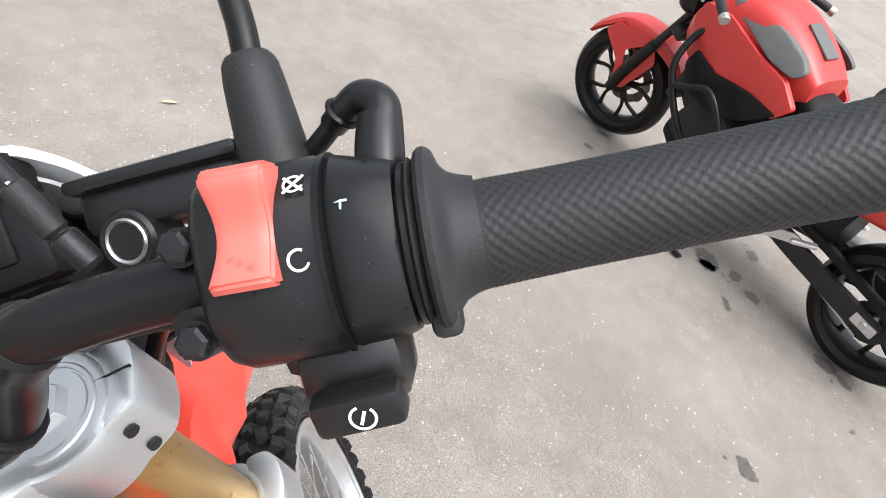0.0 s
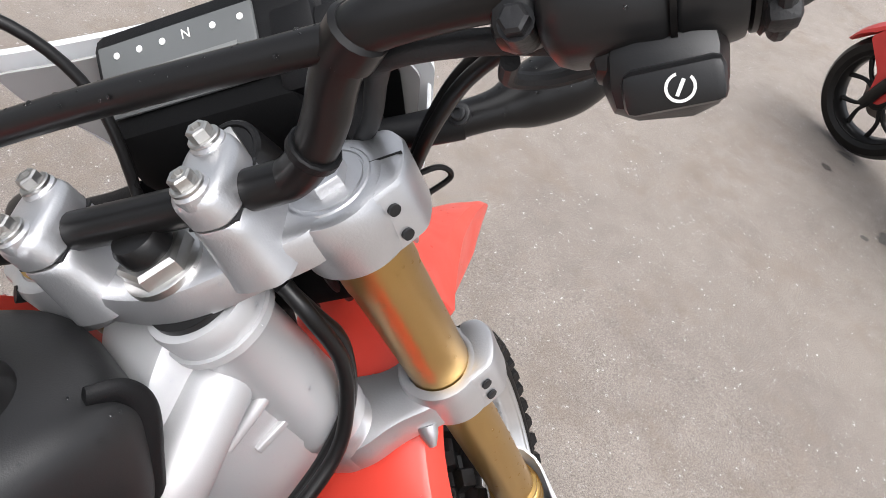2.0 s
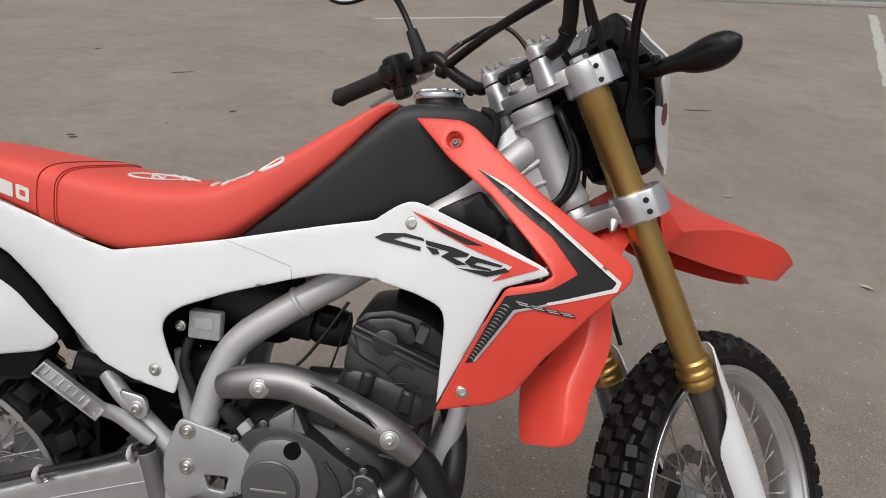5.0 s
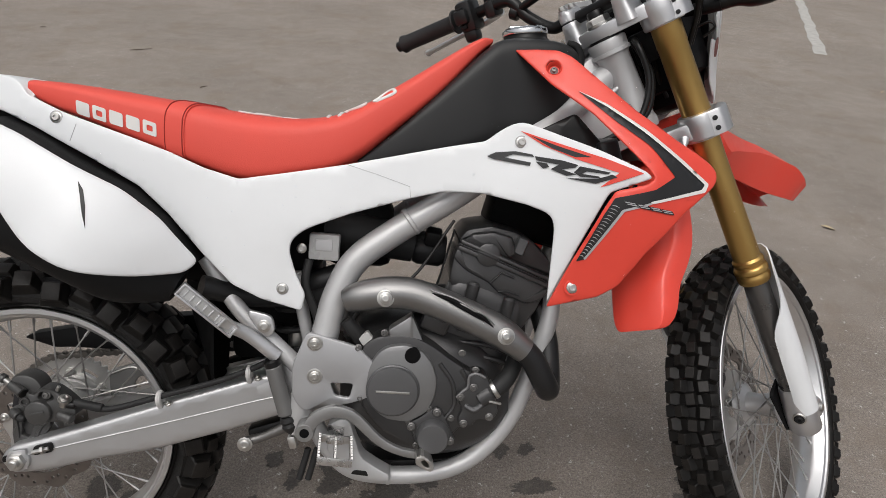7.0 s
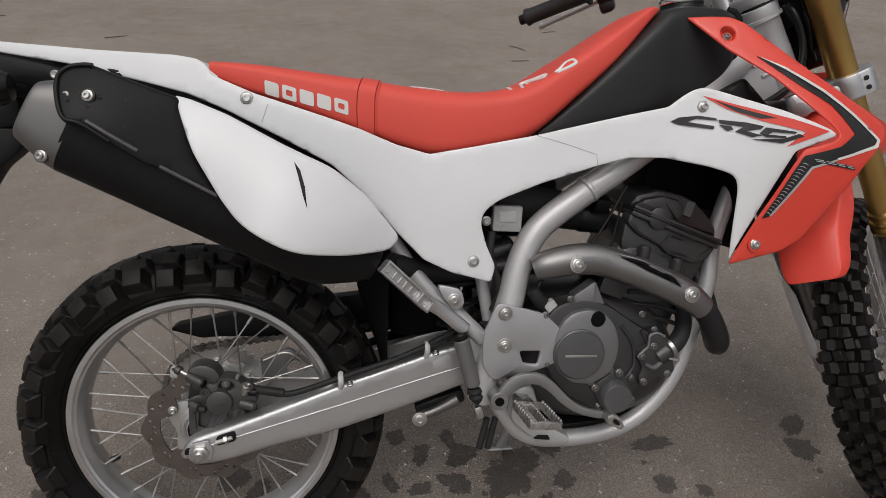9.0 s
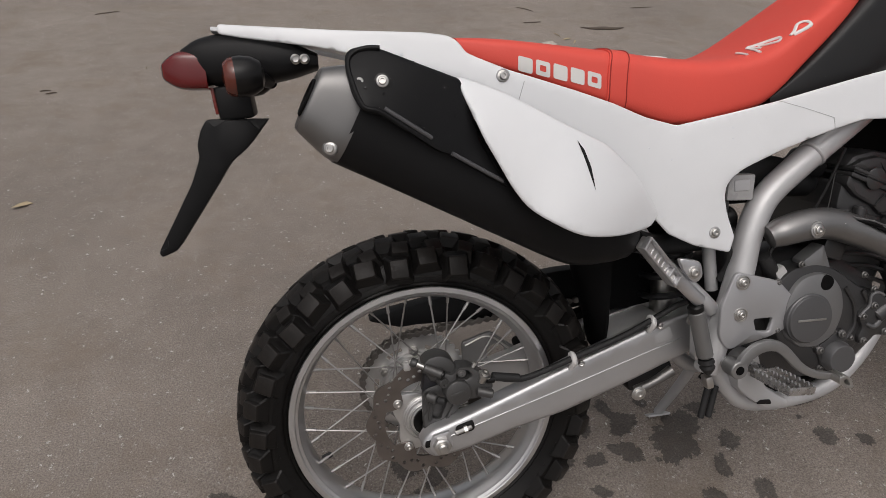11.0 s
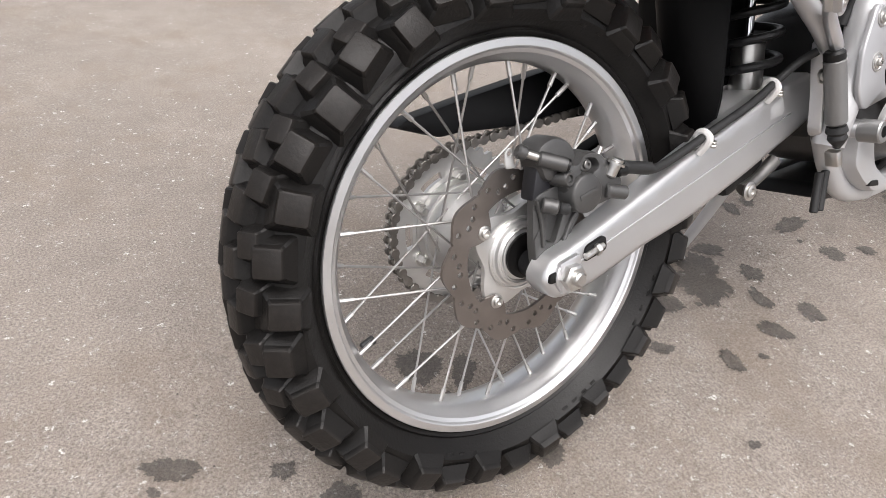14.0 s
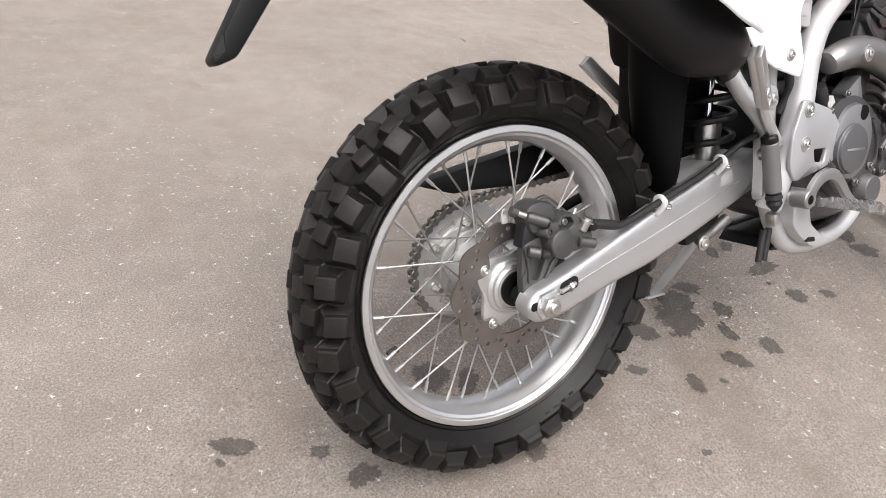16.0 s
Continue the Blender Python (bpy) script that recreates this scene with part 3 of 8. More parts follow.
part("seat", loft([(*q, 0) for q in SEAT_STATIONS], n=48, power=SEAT_POWER), SEAT, bike, "red vinyl seat with white lettering")
part("tank", loft([(.60, .535, .560, .098, 0), (.66, .545, .610, .106, 0), (.74, .56, .685, .107, 0), (.81, .58, .752, .100, -.004), (.85, .59, .774, .092, -.006), (.92, .62, .776, .080, -.008), (.955, .66, .770, .068, -.010), (.975, .69, .758, .055, -.010), (.985, .71, .74, .042, -.010)], n=56, power=7.0), TANK, bike, "matt black plastic fuel tank")
for s in (-1, 1):
    part("tank_edge", tube([(.955, s * .060, .772), (.972, s * .060, .766), (.980, s * .060, .745), (.974, s * .062, .705), (.966, s * .066, .660)], [.006, .007, .0075, .0075, .0075], n=12, squash=.6), BLACK, bike, "black rubber edge of the tank")
cap = turned([(.046, 0), (.047, .006), (.044, .012), (.040, .015), (.0385, .018), (.0385, .026), (.036, .029)], (.889, -.020, .764), (-.10, 0, 1), 40)
part("cap_base", cap, PAINT, bike)
cap = turned([(.0405, 0), (.0415, .003), (.0405, .008), (.036, .012), (.020, .0145), (0, .015)], (.8868, -.020, .787), (-.10, 0, 1), 40)
block((.062, .016, .010), pose(.887, -.020, .7995, 0, -4, 0), .004, cap)
part("fuel_cap", cap, CHROME, bike, "chrome fuel filler cap")
arm_y = lambda x, z: -0.098 + 0.03 * max(0, x) / 0.45
arm = rounded([(-.034, -.002, .012), (-.016, .022, .012), (.05, .040), (.155, .073), (.265, .1095), (.42, .155), (.50, .171), (.545, .178), (.545, .105), (.50, .090), (.37, .049), (.235, .012), (.14, -.003), (.04, -.027), (-.014, -.029, .012)], 0.02, 4)
ARM = surface("satin_swingarm_aluminium", (.50, .50, .505), .36, metal=.75, vary=.06, bump=.015, bump_scale=800)
both_sides("swingarm", sheet(arm, arm_y, 0.034, 0.009, 0.014), ARM, "silver aluminium swingarm")

# ---- frame ----
DULL = surface("dull_bolt_steel", (.20, .195, .19), .42, metal=.85, vary=.2, bump=.02)
main_tube = tube([(.50, -.112, .075), (.515, -.118, .14), (.535, -.122, .20), (.552, -.118, .262), (.568, -.112, .324), (.600, -.106, .385), (.665, -.1, .436), (.76, -.09, .497), (.83, -.088, .548), (.89, -.083, .598), (.95, -.064, .645), (1.010, -.041, .698), (1.034, -.031, .719), (1.046, -.026, .730)], [.022, .024, .025, .024, .0235, .0235, .0235, .0235, .023, .0235, .0235, .0235, .0230, .0140], n=22)
both_sides("frame_tube", main_tube, SILVER, "silver painted main frame tube")
for s in (-1, 1):
    part("weld_collar", rod((.690, s * .0985, .4535), (.697, s * .0978, .4585), .0258, 22, .002), SILVER, bike)
both_sides("down_tube", tube([(1.02, -.05, .50), (.985, -.055, .42), (.962, -.06, .340), (.953, -.07, .274), (.926, -.075, .184), (.892, -.08, .093), (.838, -.085, .025), (.770, -.09, -.012), (.679, -.09, -.024), (.599, -.09, -.013), (.553, -.09, .032), (.525, -.09, .085)], .0165, n=18), SILVER, "silver painted lower frame tube")
AXIS = Matrix.Translation(HEAD.translation) @ pose(0, 0, 0, 0, -RAKE, 0)   # the steering head, which does not turn with the fork
OFF = HEAD.to_3x3() @ Vector((-.022, 0, 0))
head = turned([(.0305, -.212), (.0325, -.208), (.0325, -.196), (.0300, -.190), (.0295, -.070), (.0335, -.063), (.0345, -.0430), (.0335, -.0390), (.0290, -.0380)], HEAD.translation + OFF, AXIS.to_3x3() @ Vector((0, 0, 1)), 40)
turned([(.0345, -.0655), (.0362, -.065), (.0362, -.0590), (.0345, -.0585)], HEAD.translation + OFF, AXIS.to_3x3() @ Vector((0, 0, 1)), 40, head)
part("steering_head", head, SILVER, bike, "silver steering head tube")
part("bearing_seal", turned([(.027, -.0400), (.0290, -.0390), (.0290, -.0335), (.024, -.0330)], HEAD.translation + OFF, AXIS.to_3x3() @ Vector((0, 0, 1)), 36), PAINT, bike)
gusset = rounded([(.990, .738), (1.014, .766), (1.032, .752), (1.046, .747), (1.060, .730), (1.070, .716), (1.075, .694), (1.087, .678), (1.101, .656), (1.109, .640), (1.110, .612), (1.06, .585), (.99, .60), (.93, .612), (.968, .680)], .006, 3)
own = sheet(gusset, lambda x, z: -.0465 + .022 * min(1, max(0, (z - .700) / .060)), .070, .004, .02)
part("frame_gusset", own, SILVER, bike, "silver cast frame gusset")
both_sides("gusset_edge", tube([(1.0145, -.028, .767), (1.029, -.037, .7525), (1.043, -.046, .744), (1.052, -.0515, .731), (1.058, -.0505, .720), (1.066, -.047, .7155)], [.0034, .0042, .0046, .0048, .0050, .0056], n=10), SILVER)
both_sides("gusset_lobe", tube([(1.066, -.047, .7155), (1.050, -.049, .699), (1.022, -.050, .675)], [.0050, .0052, .0030], n=10, per=5), SILVER)
both_sides("gusset_rib", block((.046, .010, .0065), pose(1.0625, -.0455, .668, 0, -27, 0), .0015), SILVER)
both_sides("gusset_weld", tube([(1.0685, -.0445, .713), (1.0730, -.0465, .695), (1.0845, -.0465, .678), (1.098, -.0465, .657), (1.106, -.0465, .641)], [.0022, .0024, .0034, .0036, .0030], n=10, per=4), SILVER)
both_sides("frame_stamp", block((.034, .0008, .006), pose(1.066, -.0318, .735, 0, 58, 0), 0), ALU)
plate_edge = rounded([(.523, .268), (.610, .243), (.648, .204), (.637, .154), (.60, .140), (.516, .124), (.498, .150), (.498, .205)], .012, 3)
both_sides("pivot_plate", plate(plate_edge, -.147, -.140, .0025, [rounded([(.564, .177), (.603, .176), (.597, .150), (.571, .154)], .004, 2)]), surface("satin_aluminium", (.40, .40, .41), .42, metal=.5, vary=.05, bump=.01), "satin aluminium pivot guard plate")
for z in (.248, .189):
    for s in (-1, 1):
        dish = turned([(.0135, -.001), (.0135, .0008), (.0115, .0012), (.0108, .0002), (.0105, .0002)], (.537, s * .1475, z), (0, s, 0), 20)
        part("plate_washer", dish, STEEL, bike)
        part("plate_bolt", bolt((.537, s * .148, z), (0, s, 0), .0062), STEEL, bike)
casting = rounded([(.468, .226), (.505, .205), (.515, .13), (.50, .085), (.478, .092), (.476, .155), (.470, .19)], .012, 3)
both_sides("pivot_casting", plate(casting, -.112, -.092, .004), ALU)
for x, z in ((.484, .203), (.465, .176), (.488, .133)):
    for s in (-1, 1):
        part("frame_bolt", bolt((x, s * .1125, z), (0, s, 0), .007), STEEL, bike)
both_sides("subframe_tube", tube([(.12, -.085, .575), (.25, -.09, .52), (.345, -.095, .372), (.40, -.105, .292), (.46, -.11, .236), (.505, -.11, .19)], [.011, .012, .0135, .014, .014, .015], n=16), SILVER, "silver rear subframe tube")
both_sides("subframe_strut", tube([(.520, -.085, .22), (.505, -.09, .30), (.50, -.09, .36)], .0115, n=14), SILVER)
ear = rounded([(.418, .300), (.430, .275), (.452, .250), (.468, .262), (.462, .290), (.438, .296)], .01, 3)
both_sides("peg_bracket", plate(ear, -.135, -.127, .002), ALU)
for s in (-1, 1):
    part("bracket_bolt", bolt((.449, s * .1355, .272), (0, s, 0), .008), STEEL, bike)
    # folded passenger footrest
    d = Vector((.075, .03 * -s, -.078))
    a = Vector((.325, s * .178, .346))
    rest_m = Matrix.Translation(a + d / 2) @ d.to_track_quat("X", "Z").to_matrix().to_4x4()
    part("passenger_peg", block((.115, .013, .024), rest_m, .003), HUB, bike, "folded ribbed aluminium passenger footrest")
    for z in (-.0105, .0105):
        part("peg_rail", block((.117, .010, .0036), rest_m @ pose(0, s * .0095, z), .0012), ALU, bike)
    for x in (-.056, .030, .056):
        part("peg_bar", block((.0045, .010, .024), rest_m @ pose(x, s * .0090, 0), .0012), ALU, bike)
    for k in range(6):
        part("peg_rib", block((.0030, .0030, .014), rest_m @ pose(-.044 + .013 * k, s * .0072, 0), .0008), ALU, bike)
    part("peg_hanger", tube([(.395, s * .150, .275), (.425, s * .135, .255), (.47, s * .125, .215)], [.011, .012, .013], n=12, squash=.7), ALU, bike)

# ---- engine ----
engine = empty("engine", bike)
tagged(engine, "grey water-cooled single-cylinder engine")
case = loft([(.575, .07, .20, .09, 0), (.61, .03, .27, .115, 0), (.70, .005, .285, .122, 0), (.79, .01, .27, .122, 0), (.85, .04, .23, .112, 0), (.885, .08, .17, .09, 0)], n=28, power=3.5)
part("crankcase", case, ENGINE, engine, "grey painted crankcase")
right_cover = rounded([(.603, .19), (.612, .238), (.640, .262), (.69, .268), (.735, .25), (.775, .22), (.825, .19), (.835, .15), (.800, .105), (.775, .075), (.74, .05), (.70, .06), (.655, .085), (.618, .13)], .02, 4)
COVER = surface("satin_grey_cover", (.115, .115, .118), .40, metal=.5, vary=.08, bump=.03, bump_scale=600)
LIGHT_CASE = surface("light_engine_casting", (.22, .22, .222), .38, metal=.6, vary=.12, bump=.05, bump_scale=500)
part("clutch_case", plate(right_cover, -.142, -.10, .008), ENGINE, engine, "grey right crankcase cover")
part("upper_case", plate(rounded([(.626, .205), (.640, .232), (.657, .247), (.69, .253), (.722, .242), (.742, .217), (.751, .185), (.748, .155), (.735, .125), (.70, .105), (.66, .110), (.63, .135), (.622, .17)], .012, 4), -.152, -.118, .013), LIGHT_CASE, engine, "light grey cast clutch ring")
part("clutch_cover", turned([(.047, -.012), (.047, .004), (.0465, .006), (.0445, .0075), (.0440, .0095), (.0425, .0115), (.030, .0130), (0, .0135)], (.672, -.148, .168), (0, -1, 0), 48), COVER, engine, "round grey clutch cover")
part("cover_writing", block((.058, .0010, .0040), pose(.672, -.1617, .168, 0, 2, 0), .0004), STEEL, engine)
# a raised disc in the shade-darkened black; no opening is cut
part("oil_filler", turned([(.0140, -.01), (.0140, .0035), (.0130, .0045), (0, .0045)], (.704, -.148, .231), (0, -1, 0), 28), SHADE_BLACK, engine, "black oil filler opening")
collar = plate(rounded([(.698, .106), (.706, .090), (.722, .052), (.775, .060), (.784, .075), (.770, .108), (.757, .134), (.742, .136), (.720, .116)], .010, 3), -.147, -.12, .004)
part("filter_collar", collar, ENGINE, engine)
for x, z in ((.706, .101), (.775, .075), (.750, .128)):
    part("collar_boss", turned([(.0085, -.01), (.0085, .002), (.0075, .003), (0, .003)], (x, -.147, z), (0, -1, 0), 20), ENGINE, engine)
    part("collar_bolt", bolt((x, -.150, z), (0, -1, 0), .0052), DULL, engine)
part("filter_cover", turned([(.0305, -.01), (.0305, .005), (.0285, .008), (.0275, .016), (.0255, .0185), (0, .0190)], (.744, -.146, .084), (0, -1, 0), 40), COVER, engine, "round grey oil filter cover")
part("timing_web", plate(rounded([(.661, .272), (.701, .299), (.7245, .244), (.700, .250), (.664, .257)], .004, 2), -.140, -.112, .003), LIGHT_CASE, engine)
part("case_rib", tube([(.752, -.1425, .215), (.775, -.1425, .18), (.78, -.1425, .14), (.765, -.1425, .115)], .004, n=8), ENGINE, engine)
part("case_rib", tube([(.79, -.1425, .205), (.805, -.1425, .175), (.80, -.1425, .13)], .004, n=8), ENGINE, engine)
for x, z in ((.700, .110), (.735, .132), (.775, .115), (.765, .068), (.716, .062), (.815, .205), (.837, .155), (.615, .15), (.61, .24), (.655, .268), (.79, .235)):
    part("case_bolt", bolt((x, -.143, z), (0, -1, 0), .0046), DULL, engine)
part("breather_hose", tube([(.618, -.118, .245), (.600, -.126, .268), (.588, -.128, .285)], [.014, .0135, .0115], n=14), GRIP, engine)
part("clutch_arm", block((.022, .016, .045), pose(.630, -.128, .243, 0, -36, 0), .003), surface("pale_grey_plug", (.42, .42, .41), .45, vary=.06), engine, "pale grey plug")
part("plug_wire", tube([(.612, -.128, .262), (.600, -.128, .285), (.612, -.126, .31)], .004, n=8), PAINT, engine)
part("clutch_wire", tube([(.597, -.128, .31), (.64, -.12, .335), (.70, -.11, .36), (.77, -.09, .46)], .0028, n=8), PAINT, engine)
cylinder = loft([(-.075, -.08, .08, .075, 0), (-.05, -.09, .09, .085, 0), (.05, -.09, .09, .085, 0), (.075, -.08, .08, .075, 0)], n=24, power=6)
TILT_CYL = pose(.815, -.010, .262, 0, 18, 0)
bmesh.ops.transform(cylinder, matrix=TILT_CYL, verts=cylinder.verts)
part("cylinder", cylinder, ENGINE, engine)
HEADB = pose(.867, -.012, .3865, 0, 21.8, 0)   # on the joint between head and cover
body = plate(rounded([(.772, .402), (.764, .352), (.786, .306), (.900, .262), (.926, .300), (.944, .344)], .010, 3), -.090, .070, .008)
part("cylinder_head", body, ENGINE, engine, "dark grey cylinder head")
face = plate(rounded([(.776, .413), (.770, .395), (.794, .372), (.836, .3505), (.852, .334), (.905, .314), (.932, .322), (.948, .345)], .007, 3), -.1005, -.07, .006)
part("head_face", face, ENGINE, engine)
part("head_flange", block((.186, .182, .009), HEADB @ pose(0, 0, -.0065), .003), ENGINE, engine)
top = plate(rounded([(.778, .426), (.794, .445), (.838, .453), (.884, .442), (.914, .425), (.938, .402), (.955, .377), (.956, .356)], .006, 3), -.086, .070, .010)
part("valve_cover", top, ENGINE, engine, "dark grey valve cover")
cap = plate(rounded([(.786, .423), (.803, .438), (.840, .443), (.874, .434), (.884, .405), (.872, .396)], .004, 3), -.097, -.07, .009)
part("cover_step", cap, ENGINE, engine)
part("cover_flange", block((.186, .184, .007), HEADB @ pose(0, 0, .0048), .003), ENGINE, engine)
part("head_gasket", block((.189, .1865, .0030), HEADB @ pose(0, 0, -.0004), .001), DARK, engine)
part("cover_notch", plate(rounded([(.885, .436), (.903, .430), (.893, .401), (.877, .407)], .003, 2), -.101, -.07, .005), COVER, engine)
part("head_boss", turned([(.0205, 0), (.0205, .0025), (.019, .0035), (0, .0035)], (.832, -.100, .402), (0, -1, 0), 28), ENGINE, engine)
for x, z in ((.806, .334), (.871, .308)):
    part("head_boss", rod((x - .004, -.097, z - .020), (x + .004, -.099, z + .018), .0115, 18, .004), ENGINE, engine)
part("head_groove", tube([(.838, -.1005, .352), (.857, -.1005, .371), (.880, -.1005, .362)], .0022, n=8, smooth=False), DARK, engine)
part("head_groove", tube([(.852, -.1005, .336), (.868, -.1005, .338), (.890, -.1005, .330)], .0018, n=8, smooth=False), DARK, engine)
part("spark_lead", tube([(.772, -.075, .44), (.760, -.082, .40), (.750, -.088, .365), (.744, -.09, .345)], [.0018, .0018, .0020, .0024], n=8), PAINT, engine)
for k in range(4):
    part("cylinder_rib", tube([(.775 + .006 * k, -.098, .290 - .024 * k), (.83 + .006 * k, -.100, .283 - .024 * k), (.885 + .005 * k, -.094, .262 - .024 * k)], .0045, n=8), ENGINE, engine)
pump = plate(rounded([(.780, .158), (.790, .170), (.800, .176), (.802, .198), (.816, .204), (.834, .196), (.848, .168), (.858, .128), (.846, .112), (.824, .116), (.806, .098), (.790, .102), (.786, .118), (.794, .134), (.788, .146)], .006, 3), -.150, -.105, .005)
part("water_pump", pump, ENGINE, engine, "dark grey cast water pump cover")
part("pump_rim", tube([(.783, -.150, .157), (.793, -.150, .168), (.802, -.150, .177), (.804, -.150, .196), (.817, -.150, .201), (.832, -.150, .194)], .0026, n=8), LIGHT_CASE, engine)
part("pump_rib", tube([(.798, -.150, .143), (.812, -.152, .136), (.822, -.152, .140), (.834, -.150, .152)], [.004, .005, .005, .004], n=10), COVER, engine)
part("pump_neck", rod((.822, -.140, .150), (.846, -.140, .166), .0175, 20, .003), ENGINE, engine)
part("coolant_pipe", tube([(.838, -.140, .162), (.862, -.138, .178), (.882, -.122, .200), (.896, -.085, .228), (.90, -.03, .28)], [.016, .016, .015, .015, .015], n=14), GRIP, engine, "black coolant hose")
part("hose_clip", rod((.846, -.1395, .1672), (.853, -.139, .1715), .0178, 18, .001), STEEL, engine)
part("clip_tail", block((.022, .005, .004), pose(.850, -.157, .152, 0, 12, 0), .001), STEEL, engine)
for a in ((.812, .176), (.797, .109), (.842, .122), (.790, .158)):
    part("pump_bolt", bolt((a[0], -.151, a[1]), (0, -1, 0), .005), DULL, engine)
sensor = block((.05, .03, .045), pose(.745, -.105, .285, 0, 20, 0), .006)
part("cam_chain_cap", sensor, ENGINE, engine)
part("throttle_body", turned([(.028, 0), (.032, .01), (.032, .05), (.026, .06)], (.70, -.02, .40), (1, 0, -.1), 20), DARK, engine)
part("injector_plug", block((.03, .03, .03), pose(.735, -.06, .425, 20, 10, 0), .006), BLACK, engine)
part("starter_motor", rod((.70, -.06, .31), (.80, -.06, .31), .028, 18, .006), DARK, engine)

# ---- exhaust ----
SHIELD = surface("dull_heat_shield_steel", (.245, .242, .240), .36, metal=.85, vary=.15, bump=.04, bump_scale=700)
pipe = tube([(.900, -.02, .33), (.935, -.035, .30), (.953, -.06, .245), (.955, -.09, .195), (.948, -.126, .168), (.934, -.148, .190), (.905, -.155, .238), (.86, -.150, .268), (.77, -.135, .312), (.70, -.128, .330), (.62, -.10, .325), (.52, -.065, .31), (.42, -.075, .31), (.34, -.12, .335)], [.020] * 4 + [.021, .0215, .021, .020] + [.020] * 6, n=20)
part("exhaust_pipe", pipe, DARK, bike, "black exhaust header pipe")
shield = tube([(.588, -.138, .322), (.612, -.142, .331), (.656, -.143, .339), (.705, -.144, .337), (.765, -.150, .317), (.815, -.156, .297), (.858, -.160, .276), (.896, -.160, .248)], [.020, .0255, .0275, .0275, .027, .0275, .027, .022], n=24)
part("heat_shield", shield, SHIELD, bike, "brushed steel exhaust heat shield")
for (x, z, y), r in (((.656, .336, -.1705), .0075), ((.858, .281, -.187), .0075)):
    part("shield_washer", turned([(.0145, -.004), (.0145, .0005), (.012, .001), (.0115, 0), (.009, 0)], (x, y, z), (.05, -1, .12), 20), STEEL, bike)
    part("shield_bolt", bolt((x, y - .0005, z), (.05, -1, .12), r), STEEL, bike)
# slots are solid slivers in the shade-darkened black, with lips over them
for a, c in (((.728, -.1655, .347), (.802, -.1800, .321)), ((.762, -.1745, .334), (.820, -.1845, .305)), ((.800, -.1820, .321), (.836, -.1862, .296))):
    mid = [(p + q) / 2 + d for p, q, d in zip(a, c, (0, -.0015, .003))]
    part("shield_slot", tube([a, mid, c], [.0008, .0034, .0008], n=10, per=6), SHADE_BLACK, bike)
    part("slot_lip", tube([(p[0] + .002, p[1] + .0005, p[2] + .0042) for p in (a, mid, c)], [.0008, .0016, .0008], n=8, per=6), SHIELD, bike)

# dark bits behind the side panels; shade is put into the colour of the blackest
part("air_box", block((.26, .17, .19), pose(.40, .0, .435, 0, -8, 0), .03), SHADE_BLACK, bike, "black plastic air box")
part("wiring_box", block((.12, .12, .12), pose(.60, .02, .42), .02), SHADE_BLACK, bike)
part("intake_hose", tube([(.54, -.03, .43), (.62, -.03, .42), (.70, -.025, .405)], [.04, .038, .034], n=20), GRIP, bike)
part("fan_shroud", block((.035, .17, .26), pose(1.0, 0, .455, 0, -16, 0), .01), SHADE_BLACK, bike, "black plastic fan shroud")
part("inner_cover", block((.19, .12, .18), pose(.945, .045, .50, 0, 15, 0), .02), SHADE_BLACK, bike)
both_sides("radiator", block((.035, .11, .25), pose(1.055, -.085, .49, 0, -18, 0), .006), DARK, "black radiator")
duct = sheet(rounded([(.90, .618), (.965, .652), (1.05, .565), (1.045, .52), (.93, .49), (.90, .53)], .008, 3), lambda x, z: -.112 - .12 * max(0, x - .93), .004, .003, .03)
both_sides("radiator_grille", duct, PAINT, "black plastic radiator grille")
for k in range(7):
    x = .985 + .011 * k
    both_sides("grille_slat", block((.003, .012, .070), pose(x, -.125 - .1 * (x - .96), .575 - .011 * k, 0, 38, 0), .001), BLACK)
part("rectifier", block((.052, .022, .046), pose(.546, -.102, .408, 0, 3, 0), .004), surface("frosted_plastic", (.36, .36, .36), .3, vary=.1, bump=.01), bike, "pale translucent relay box")
part("rectifier_bolt", bolt((.508, -.112, .405), (0, -1, 0), .006), STEEL, bike)
part("rectifier_core", block((.03, .024, .02), pose(.546, -.103, .412), .002), GREYDECAL, bike)
part("rubber_pipe", tube([(.52, -.105, .385), (.515, -.112, .34), (.535, -.108, .28), (.525, -.1, .24)], .0075, n=12), GRIP, bike)
part("shock_reservoir", rod((.455, -.06, .31), (.57, -.06, .35), .022, 18, .006), DARK, bike)

# foot controls on the right
PEG = pose(.580, -.205, .086, 0, 8, 6)
PEGSTEEL = surface("worn_peg_steel", (.50, .49, .48), .28, metal=.9, vary=.4, vary_scale=70, bump=.06, bump_scale=300)


def serrated(x, y0, y1, thick):
    """An upright plate along y with saw teeth on its upper edge."""
    count = 9
    edge = [(y0, -.008), (y1, -.008)]
    for k in range(count, -1, -1):
        y = y0 + (y1 - y0) * k / count
        edge.append((y, .003))
        if k:
            edge += [(y - (y1 - y0) / count * .30, .0085), (y - (y1 - y0) / count * .62, .0085)]
    own = bmesh.new()
    a = [own.verts.new((x - thick / 2, u, v)) for u, v in edge]
    c = [own.verts.new((x + thick / 2, u, v)) for u, v in edge]
    own.faces.new(a)
    own.faces.new(c[::-1])
    for k in range(len(a)):
        own.faces.new((a[k], a[k - 1], c[k - 1], c[k]))
    return own


